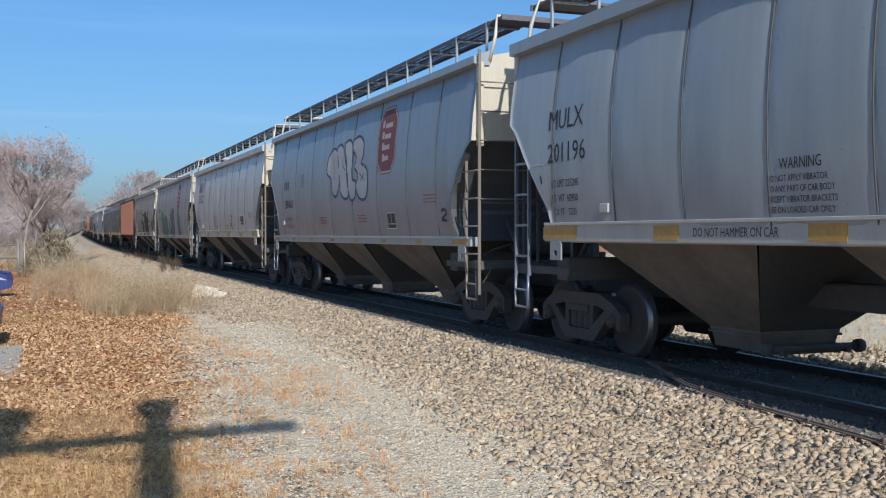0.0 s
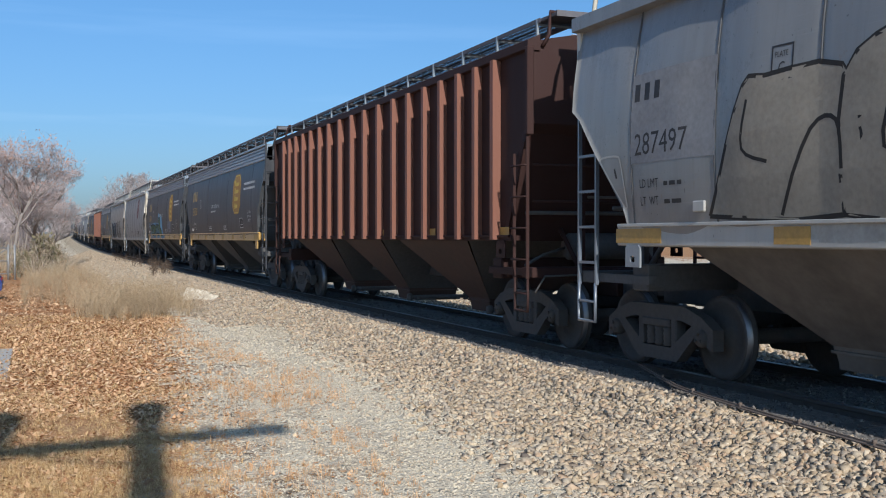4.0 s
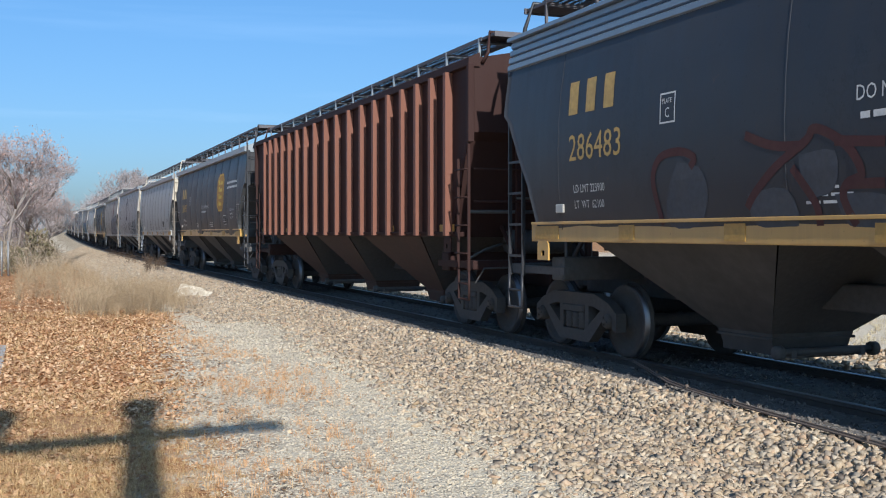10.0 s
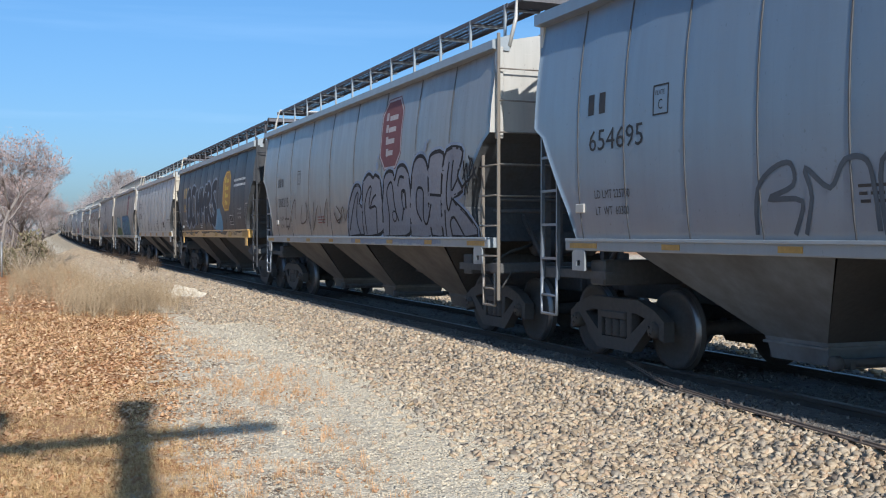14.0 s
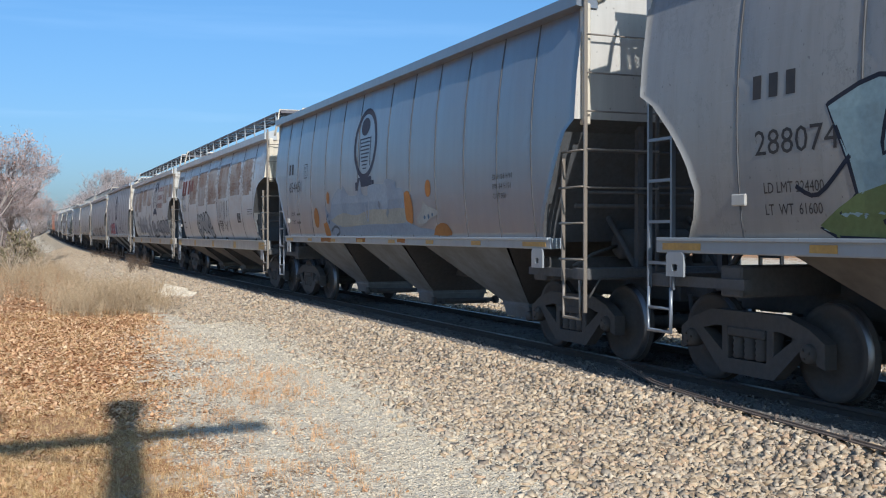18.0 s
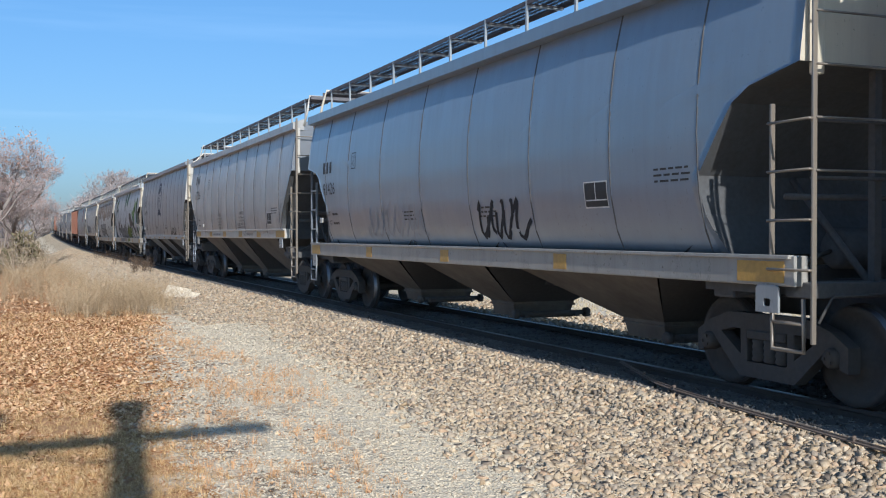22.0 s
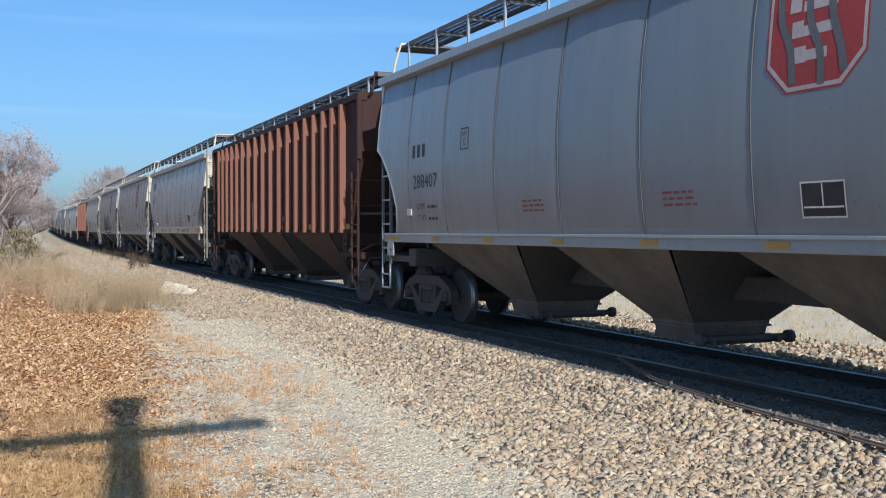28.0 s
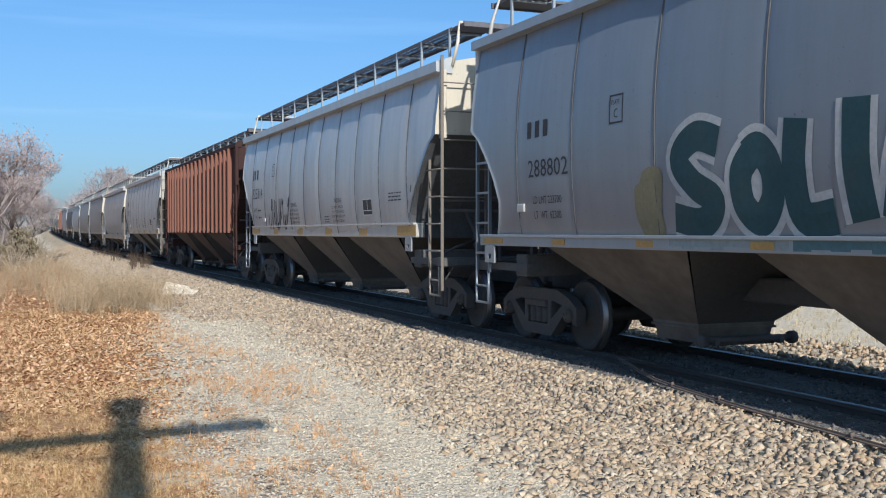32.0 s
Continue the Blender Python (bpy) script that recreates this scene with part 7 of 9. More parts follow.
def leafy_name(g):
    """Grey chrome letters turning leaf green at the end."""
    g.form([(4.91, 1.51), (5.29, 1.98), (5.83, 2.16), (6.42, 2.07), (6.59, 1.88), (6.35, 1.66), (6.39, 1.4), (5.07, 1.4)], (0.20, 0.20, 0.205), (0.02, 0.02, 0.022), 0.055)
    g.form([(6.2, 1.4), (6.44, 1.77), (7.04, 1.94), (7.32, 1.8), (7.21, 1.4)], (0.20, 0.20, 0.205), (0.02, 0.02, 0.022), 0.055)
    g.form([(6.99, 1.4), (7.43, 2.09), (7.77, 2.1), (7.5, 1.4)], (0.20, 0.20, 0.205), (0.02, 0.02, 0.022), 0.055)
    g.form([(7.47, 1.4), (7.72, 1.86), (8.25, 2.14), (8.86, 2.06), (8.96, 1.65), (8.8, 1.4)], (0.20, 0.20, 0.205), (0.02, 0.02, 0.022), 0.055)
    g.form([(8.52, 2.51), (8.74, 2.56), (9, 2.09), (9.34, 1.4), (8.77, 1.4), (8.77, 1.97)], (0.20, 0.20, 0.205), (0.02, 0.02, 0.022), 0.055)
    g.form([(9.12, 1.4), (9.46, 1.83), (9.76, 1.93), (9.97, 1.91), (10.01, 2.18), (10.28, 2.12), (10.31, 1.93), (10.59, 2.05), (10.85, 2.08), (10.6, 1.4)], (0.175, 0.21, 0.045), (0.02, 0.02, 0.022), 0.055)
    g.form([(10.6, 1.4), (10.86, 1.8), (11.25, 1.96), (11.79, 1.97), (11.88, 1.8), (11.5, 1.47), (11.35, 1.52), (11.44, 1.71), (11.14, 1.63), (10.9, 1.4)], (0.175, 0.21, 0.045), (0.02, 0.02, 0.022), 0.055)
    g.line([(5.37, 1.59), (5.71, 1.9), (6.15, 1.96), (6.2, 1.74), (5.57, 1.43)], (0.40, 0.40, 0.41), 0.04)
    g.line([(6.56, 1.44), (6.67, 1.66), (6.99, 1.77), (6.99, 1.59)], (0.40, 0.40, 0.41), 0.04)
    g.line([(7.78, 1.41), (8.01, 1.79), (8.38, 1.91), (8.64, 1.84), (8.52, 1.42)], (0.40, 0.40, 0.41), 0.04)
    g.line([(8.69, 2.42), (8.86, 2.03), (8.98, 1.45)], (0.40, 0.40, 0.41), 0.04)
    g.line([(9.45, 1.46), (9.66, 1.73), (9.89, 1.79)], (0.05, 0.075, 0.03), 0.05)
    g.line([(10.18, 1.93), (9.89, 1.43)], (0.05, 0.075, 0.03), 0.05)
    g.line([(10.3, 1.46), (10.54, 1.86)], (0.05, 0.075, 0.03), 0.05)
    g.line([(10.9, 1.47), (11.1, 1.74), (11.49, 1.85)], (0.05, 0.075, 0.03), 0.05)
    g.line([(10.18, 2.07), (10.22, 1.87)], (0.07, 0.15, 0.05), 0.1)
    g.line([(8.28, 3.17), (8.45, 2.93), (8.63, 3.14), (8.75, 2.87)], (0.05, 0.09, 0.06), 0.035)
    g.line([(8.11, 2.99), (8.36, 3.02), (8.33, 2.87)], (0.05, 0.09, 0.06), 0.035)
    g.line([(8.47, 3.19), (8.72, 3.21)], (0.05, 0.09, 0.06), 0.035)
    g.sill(9.65, 10.93, (0.22, 0.24, 0.10))
    g.sill(5.33, 9.26, (0.26, 0.26, 0.26))
    g.line([(13.59, 3.36), (13.75, 3.38), (13.93, 3.43)], (0.16, 0.25, 0.09), 0.05)
    g.line([(13.73, 3.51), (13.86, 3.29)], (0.16, 0.25, 0.09), 0.05)
    g.line([(13.68, 3.24), (13.79, 3.33)], (0.16, 0.25, 0.09), 0.05)
    g.line([(14.16, 2.42), (14.36, 2.6), (14.66, 2.74), (15.11, 2.78)], (0.03, 0.03, 0.032), 0.045)
    g.line([(14.58, 2.71), (14.71, 2.93)], (0.03, 0.03, 0.032), 0.045)
    g.line([(14.71, 2.74), (14.85, 2.64), (15.05, 2.6)], (0.03, 0.03, 0.032), 0.045)
    g.line([(14.79, 2.76), (14.75, 3.08)], (0.03, 0.03, 0.032), 0.045)
    g.line([(14.89, 2.77), (15.03, 2.95)], (0.03, 0.03, 0.032), 0.045)


def silver_letters(g):
    """Silver letters and marks between the ribs."""
    g.form([(4.1, 1.57), (4, 2.08), (4.5, 2.16), (4.5, 1.57)], (0.26, 0.255, 0.25))
    g.form([(4.9, 1.57), (4.83, 2.36), (5.34, 2.49), (5.34, 1.57)], (0.26, 0.255, 0.25), (0.10, 0.085, 0.08), 0.04)
    g.form([(5.7, 1.57), (5.69, 2.43), (5.98, 2.5), (6.2, 2.43), (6.2, 1.57)], (0.26, 0.255, 0.25), (0.10, 0.085, 0.08), 0.04)
    g.form([(6.54, 1.57), (6.51, 2.33), (6.81, 2.34), (7.15, 2.24), (7.18, 1.57)], (0.26, 0.255, 0.25), (0.10, 0.085, 0.08), 0.04)
    g.line([(5.03, 1.62), (5.15, 2.04), (4.96, 2.23)], (0.10, 0.085, 0.08), 0.04)
    g.line([(5.85, 1.62), (6.09, 2.01), (5.81, 2.25)], (0.10, 0.085, 0.08), 0.04)
    g.line([(6.67, 1.67), (6.91, 2.09), (7.08, 1.82), (6.82, 1.67)], (0.10, 0.085, 0.08), 0.04)
    g.line([(4.22, 1.62), (4.36, 1.94)], (0.10, 0.085, 0.08), 0.04)
    g.line([(5.98, 2.36), (5.87, 1.9), (6.11, 1.62)], (0.10, 0.085, 0.08), 0.04)
    g.letter([(7.62, 1.6), (7.6, 1.96), (7.64, 2.18), (7.82, 2.15), (7.82, 1.95), (7.66, 1.87), (7.91, 1.6)], (0.26, 0.255, 0.25), (0.10, 0.085, 0.08), 0.13, 0.06)
    g.spot(8.79, 1.88, 0.23, 0.24, (0.26, 0.255, 0.25), (0.10, 0.085, 0.08), 0.06)
    g.line([(8.71, 2.01), (8.86, 2.01)], (0.10, 0.085, 0.08), 0.03)
    g.line([(8.67, 1.9), (8.9, 1.91)], (0.10, 0.085, 0.08), 0.03)
    g.letter([(9.81, 2.09), (9.59, 2.12), (9.56, 1.88), (9.76, 1.88)], (0.26, 0.255, 0.25), (0.10, 0.085, 0.08), 0.16, 0.06)
    g.letter([(9.56, 1.88), (9.54, 1.65), (9.89, 1.67)], (0.26, 0.255, 0.25), (0.10, 0.085, 0.08), 0.16, 0.06)
    g.spot(10.14, 1.85, 0.06, 0.07, (0.26, 0.255, 0.25))


def teal_run(g):
    """Overspray of the teal letters on the side sill."""
    g.sill(5.6, 7.4, (0.30, 0.36, 0.37))
    g.sill(7.45, 10.6, (0.10, 0.19, 0.21))


def green_cloud(g):
    """A faded green cloud, then blue and brown tangled letters."""
    g.form([(3.36, 2.49), (3.56, 2.74), (4.04, 2.82), (4.55, 2.72), (4.92, 2.45), (5.26, 2.54), (5.68, 2.61), (6.28, 2.49), (6.63, 2.24), (6.67, 1.94), (6.57, 1.56), (3.77, 1.56), (3.74, 2.03), (3.63, 2.35)], (0.105, 0.185, 0.125), (0.26, 0.32, 0.28), 0.04)
    g.line([(4.54, 2.88), (4.79, 2.75), (5.08, 2.81), (5.65, 2.84)], (0.30, 0.34, 0.33), 0.035)
    g.line([(4.92, 2.45), (5.06, 2.05), (5.04, 1.65), (5.36, 1.62)], (0.24, 0.30, 0.26), 0.04)
    g.line([(4.29, 2.19), (4.43, 2.07), (4.26, 1.95)], (0.25, 0.29, 0.26), 0.03)
    g.line([(5.78, 2.21), (5.79, 1.91), (5.88, 1.59)], (0.20, 0.25, 0.215), 0.03)
    g.form([(7.26, 2.2), (7.53, 2.21), (7.52, 1.56), (7.28, 1.56)], (0.125, 0.085, 0.07))
    g.form([(7.76, 2.53), (7.9, 2.79), (8.17, 2.78), (8.4, 2.6), (8.61, 2.83), (8.85, 2.85), (9.08, 2.71), (9.3, 2.8), (9.52, 2.71), (9.46, 1.58), (7.6, 1.58), (7.93, 1.85), (8.09, 2.02)], (0.13, 0.155, 0.19))
    g.line([(8.18, 2.63), (8.1, 2.15), (8.63, 2.5), (8.73, 2.12)], (0.155, 0.115, 0.095), 0.15)
    g.line([(8.62, 2.79), (8.91, 2.31), (8.97, 2.66), (9.52, 2.15)], (0.155, 0.115, 0.095), 0.15)
    g.line([(8.61, 1.62), (8.84, 1.99), (9.18, 2.09)], (0.155, 0.115, 0.095), 0.15)
    g.line([(7.73, 1.7), (7.95, 1.74), (8.13, 1.84)], (0.155, 0.115, 0.095), 0.15)
    g.line([(8.43, 2.64), (8.55, 2.86), (8.82, 2.88), (9.11, 2.73), (9.29, 2.82), (9.52, 2.77)], (0.03, 0.027, 0.027), 0.04)
    g.line([(7.73, 1.67), (8.1, 1.65), (8.2, 1.86), (7.79, 1.85)], (0.03, 0.027, 0.027), 0.04)
    g.line([(9.17, 1.93), (9.16, 1.82), (9.5, 1.88)], (0.03, 0.027, 0.027), 0.04)
    g.line([(7.75, 2.11), (8.02, 2.05)], (0.03, 0.027, 0.027), 0.04)
    g.line([(9.11, 2.57), (9.25, 2.67), (9.3, 2.47), (9.52, 2.26)], (0.03, 0.027, 0.027), 0.04)
    g.form([(11.0, 1.47), (10.9, 2.6), (11.3, 2.75), (11.8, 2.5), (12.0, 2.1), (11.9, 1.47)], (0.13, 0.155, 0.19))
    g.sill(4.09, 6.49, (0.24, 0.30, 0.18))
    g.sill(7.63, 9.49, (0.20, 0.24, 0.28))


# ---- the train ----
CAR_LENGTHS = [16.68, 16.76, 16.62, 16.96, 17.40, 17.78, 17.52, 16.50, 17.46, 17.41, 17.44, 17.15, 16.55, 16.47, 16.36, 17.01, 17.16, 16.68, 16.46, 17.00, 16.75, 16.39, 17.51, 16.87, 16.27, 16.96, 16.46, 16.73, 16.77, 17.11, 16.48, 16.11, 16.00, 16.22, 17.04]
FIRST_GAP = 14.30
TRAVEL = [0.0, 34.63, 69.13, 103.40, 137.44, 171.35, 205.48, 240.12, 275.05, 310.02, 345.10, 380.38, 415.64, 450.67, 485.57, 520.48, 555.40]
WHITE, INKY, TEAL, GREEN, BLUE, OXIDE = (0.62, 0.63, 0.63), (0.03, 0.03, 0.035), (0.03, 0.10, 0.12), (0.16, 0.30, 0.10), (0.18, 0.33, 0.45), (0.17, 0.05, 0.04)
CARS = [
    dict(kind="panel", paint="light", number="201196", code="MULX", lay=dict(x=1.92, nz=2.48, nh=0.26, mz=2.90, mh=0.27, wz=1.97), weights=("225200", "60800"), label="light grey panelled hopper car with white sill and yellow strips"),
    dict(kind="smooth", paint="grey", number="288469", weights=("224500", "61500"), emblem="red", art=[("piece", bubble_name, 0.0)], label="grey curved hopper car with red emblem and white bubble graffiti"),
    dict(kind="panel", paint="pale", number="525222", lay=dict(x=2.25, nz=2.86, nh=0.33, mz=3.34, mh=0.27, px=2.9, pz=3.1), boxed=(2.2, 3.5, 3.28, 3.70, (0.27, 0.28, 0.31)), weights=("224000", "62000"), label="pale grey dented hopper car with boxed initials"),
    dict(kind="smooth", paint="grey", number="288376", weights=("224600", "61400"), emblem="red", art=[("piece", green_cloud, 0.28)], label="grey curved hopper car with green cloud graffiti"),
    dict(kind="panel", paint="warm", number="287497", lay=dict(x=2.16, nz=2.45, nh=0.25, mz=3.04, mh=0.19), boxed=(2.08, 3.62, 2.36, 3.34, (0.26, 0.265, 0.28)), art=[("piece", split_name, 0.0)], label="warm grey hopper car with dark green and tan graffiti"),
    dict(kind="ribbed", paint="brown", number="310417", label="oxide red hopper car with outside ribs"),
    dict(kind="black", paint="black", number="287300", lay=dict(x=2.87), weights=("224300", "61700"), emblem="gold", label="black hopper car with yellow sill and gold lettering"),
    dict(kind="black", paint="black", number="286451", weights=("223700", "62100"), emblem="gold", art=[("piece", green_name, 0.0), ("tag", 11.0, 12.6, 1.8, 2.4, (0.4, 0.42, 0.48))], label="black hopper car with green graffiti and yellow sill"),
    dict(kind="smooth", paint="grey", number="288149", weights=("224600", "61400"), emblem="red", label="plain grey curved hopper car with faded red emblem"),
    dict(kind="smooth", paint="warm", sooty=True, number="525391", lay=dict(x=1.95, nz=2.62, mz=3.05), weights=("222400", "63600"), art=[("word", (0.022, 0.024, 0.028), (0.13, 0.27, 0.40), (
        (0.42, ((3.52, 2.28), (3.66, 2.52), (3.95, 2.46), (4.02, 2.1), (4.12, 1.74), (3.86, 1.6), (3.52, 1.84))), (0.52, ((4.92, 2.42), (4.68, 2.2), (4.70, 1.84), (4.94, 1.68), (5.16, 1.9), (5.16, 2.26), (4.96, 2.42), (4.78, 2.38))),
        (0.40, ((6.62, 2.54), (5.85, 2.56), (5.74, 2.05), (5.84, 1.66), (6.66, 1.64))), (0.22, ((5.8, 2.08), (6.2, 2.1), (6.5, 2.1))), (0.42, ((7.12, 2.72), (7.08, 2.1), (7.14, 1.6))), (0.40, ((8.0, 2.7), (7.62, 2.35), (7.36, 2.1), (7.7, 1.84), (8.1, 1.58))))),
        ("fat", 8.8, 13.1, 1.5, 2.8, (0.30, 0.285, 0.26), INKY, 5), ("spot", 1.75, 2.1, 0.05, 0.35, (0.55, 0.25, 0.05), 0.016), ("star", 4.30, 2.52, 0.15, (0.55, 0.58, 0.60)), ("star", 6.72, 2.70, 0.20, (0.55, 0.58, 0.60)), ("tag", 5.75, 6.45, 2.44, 2.62, (0.62, 0.66, 0.70), 0.03, 0.024), ("tag", 4.75, 5.15, 2.15, 2.42, (0.30, 0.38, 0.44), 0.025, 0.024), ("spot", 4.98, 1.88, 0.035, 0.24, (0.52, 0.28, 0.05), 0.026), ("spot", 3.46, 2.52, 0.05, 0.05, (0.42, 0.36, 0.06), 0.026), ("spot", 4.86, 2.52, 0.04, 0.07, (0.42, 0.36, 0.06), 0.026)], label="warm grey hopper car with large black and blue graffiti"),
    dict(kind="black", paint="black", number="286483", weights=("223900", "62100"), emblem="gold", art=[("piece", worn_red_name, 0.0)], label="black hopper car with yellow sill and worn red graffiti"),
    dict(kind="ribbed", paint="brown", number="310795", rib_shift=0.28, label="oxide red hopper car with outside ribs and white numbers"),
    dict(kind="panel", paint="black", number="286907", lay=dict(x=2.87), weights=("224700", "61300"), emblem="gold", label="black hopper car with orange sill and gold emblem"),
    dict(kind="panel", paint="light", number="201176", code="MULX", lay=dict(x=1.92, nz=2.48, nh=0.26, mz=2.90, mh=0.27, wz=1.97), weights=("225200", "60800"), label="light grey panelled hopper car with white sill, clean side"),
    dict(kind="tall", paint="blue", number="654695", mark=2, weights=("225700", "60300"), emblem="oval", art=[("piece", line_names, 0.22)], label="blue-grey hopper car with dark oval emblem and outline graffiti"),
    dict(kind="smooth", paint="warm", number="288215", emblem="red", art=[("piece", silver_name, 0.0)], label="warm grey hopper car with silver and black graffiti"),
    dict(kind="panel", paint="black", number="286377", emblem="gold", art=[("fat", 3.4, 10.4, 1.8, 3.4, (0.05, 0.055, 0.065), (0.30, 0.34, 0.40), 6), ("spot", 10.6, 2.0, 0.7, 0.4, BLUE)], label="black hopper car with pale scrawled graffiti and gold emblem"),
    dict(kind="panel", paint="pale", number="521296", code="SOXX", lay=dict(x=2.08, nz=2.40, nh=0.32, mz=2.96, mh=0.32, sq=1.10, px=2.35, pz=2.66), weights=("225100", "60900"), label="pale grey dented hopper car with rust-specked white sill"),
    dict(kind="smooth", paint="warm", number="288074", weights=("224400", "61600"), emblem="red", art=[("piece", blue_name, 0.0)], label="warm grey hopper car with blue and green graffiti"),
    dict(kind="tall", paint="slate", number="654451", mark=2, emblem="oval", art=[("piece", cloud_picture, 0.25)], label="blue-grey hopper car with white and orange painted shapes"),
    dict(kind="deep", paint="rusty", number="119036", mark=3, art=[("rust", 0.0, 2.95, 3.15, 3.8), ("rust", 3.0, 16.0, 2.45, 3.75), ("patch", 2.0, 2.5, 3.0, 3.55, OXIDE), ("patch", 2.62, 3.05, 3.0, 3.55, OXIDE), ("patch", 3.4, 3.8, 3.02, 3.55, OXIDE), ("patch", 3.9, 4.15, 3.02, 3.4, OXIDE), ("patch", 4.25, 4.6, 3.02, 3.5, OXIDE), ("fat", 5.5, 8.6, 1.45, 2.25, (0.34, 0.335, 0.32), INKY, 4), ("tag", 9.4, 11.0, 1.6, 2.6, INKY, 0.03)], label="old pale hopper car streaked with rust"),
    dict(kind="deep", paint="ruddy", number="119546", mark=3, weights=("224600", "61400"), lay=dict(x=3.05, nz=1.94, nh=0.28, mz=2.45, mh=0.26, wz=1.5), emblem="oval", emblem_x=2.28, art=[("rust", 0.5, 9.5, 2.75, 3.8), ("rust", 12.0, 16.6, 2.9, 3.7), ("marks", 11.4, 3.42, 0.22, 8, OXIDE), ("marks", 11.4, 3.06, 0.22, 7, OXIDE), ("marks", 11.4, 2.70, 0.22, 7, OXIDE), ("fat", 4.3, 9.0, 1.42, 2.4, (0.27, 0.27, 0.27), (0.44, 0.44, 0.44), 5), ("fat", 9.2, 14.9, 1.45, 2.1, (0.33, 0.33, 0.33), (0.06, 0.06, 0.065), 6)], label="old white hopper car with red-brown painted-out patches"),
    dict(kind="tall", paint="blue", number="632035", mark=2, emblem="oval", art=[("fat", 3.4, 6.7, 1.5, 2.2, (0.45, 0.17, 0.19), (0.10, 0.05, 0.10), 5), ("spot", 7.5, 1.80, 0.45, 0.38, (0.10, 0.11, 0.20)), ("tag", 9.9, 11.8, 1.6, 2.4, (0.12, 0.13, 0.22), 0.035)], label="blue-grey hopper car with pink graffiti and oval emblem"),
    dict(kind="deep", paint="blue", number="91426", mark=3, art=[("tag", 4.9, 7.6, 1.5, 2.1, (0.36, 0.37, 0.39), 0.04), ("tag", 10.0, 11.5, 1.5, 2.05, INKY, 0.07)], label="grey round-sided hopper car with deep white side sill"),
    dict(kind="panel", paint="speck", number="67256", warn=(-2.2, 1.38), dark_end=True, lay=dict(x=1.80, nz=2.82, nh=0.31, mz=3.36, mh=0.30, px=2.6, pz=3.1, wz=1.84), label="dented grey hopper car with rust-spotted side"),
    dict(kind="tall", paint="slate", number="631696", mark=2, emblem="oval", art=[("tag", 6.6, 8.4, 1.5, 2.0, (0.40, 0.42, 0.45), 0.07), ("tag", 11.2, 12.6, 1.55, 1.85, INKY, 0.06), ("tag", 1.8, 2.6, 2.9, 3.5, (0.34, 0.36, 0.39), 0.07)], label="blue-grey hopper car with white scrawl and oval emblem"),
    dict(kind="deep", paint="mural", number="91456", mark=0, art=[
        ("piece", leafy_name, 0.0),
        ("shape", ((10.6, 2.72), (11.0, 2.78), (11.75, 2.68), (12.25, 2.46), (12.45, 2.05), (11.6, 2.06), (11.2, 2.0), (10.9, 2.35)), (0.13, 0.105, 0.095), False, 0.010, 0.05),
        ("spot", 11.43, 2.42, 0.2, 0.1, (0.05, 0.045, 0.045), 0.02), ("shape", ((12.05, 2.1), (12.5, 2.1), (12.37, 1.8), (12.36, 1.40), (12.03, 1.40)), (0.12, 0.095, 0.085), False, 0.011, 0.04),
        ("branch", ((12.1, 2.33), (12.8, 2.1), (13.4, 1.87), (13.85, 1.77)), 0.17, (0.085, 0.07, 0.06)), ("branch", ((13.8, 1.78), (14.2, 1.72), (14.55, 1.53)), 0.05, (0.07, 0.055, 0.05)), ("branch", ((13.95, 1.76), (14.2, 1.88), (14.3, 1.86)), 0.025, (0.06, 0.05, 0.045)),
        ("shape", ((13.0, 2.7), (13.14, 2.97), (13.43, 3.18), (13.24, 2.86)), (0.03, 0.05, 0.04), True, 0.012),
        ("shape", ((12.92, 2.58), (13.15, 2.85), (13.75, 3.2), (14.23, 3.38), (14.28, 3.05), (14.04, 2.8), (13.72, 2.84), (13.63, 2.47), (13.4, 2.31), (13.1, 2.45)), (0.15, 0.27, 0.05), True, 0.014),
        ("spot", 13.93, 2.92, 0.15, 0.17, (0.03, 0.06, 0.03), 0.020), ("shape", ((13.0, 2.55), (13.5, 2.75), (13.68, 2.62), (13.6, 2.45), (13.38, 2.3), (13.1, 2.42)), (0.06, 0.19, 0.05), True, 0.020),
        ("shape", ((12.74, 2.62), (13.01, 2.57), (13.21, 2.35), (13.43, 2.21), (13.47, 2.0), (13.24, 2.05), (12.9, 2.24)), (0.035, 0.075, 0.03), True, 0.018), ("shape", ((13.3, 2.12), (13.54, 2.0), (13.77, 1.41), (13.56, 1.56), (13.36, 1.41)), (0.03, 0.055, 0.025), False, 0.018),
        ("spot", 12.68, 2.76, 0.24, 0.17, (0.14, 0.26, 0.05), 0.020), ("branch", ((12.46, 2.74), (12.3, 2.64), (12.14, 2.53)), 0.045, (0.03, 0.035, 0.05)), ("spot", 12.66, 2.80, 0.04, 0.035, (0.04, 0.07, 0.03), 0.028),
        ("leaf", 8.48, 3.72, 1.0, 0.62, 86, (0.055, 0.13, 0.075)), ("leaf", 9.8, 3.72, 1.5, 0.58, 36, (0.06, 0.15, 0.08)),
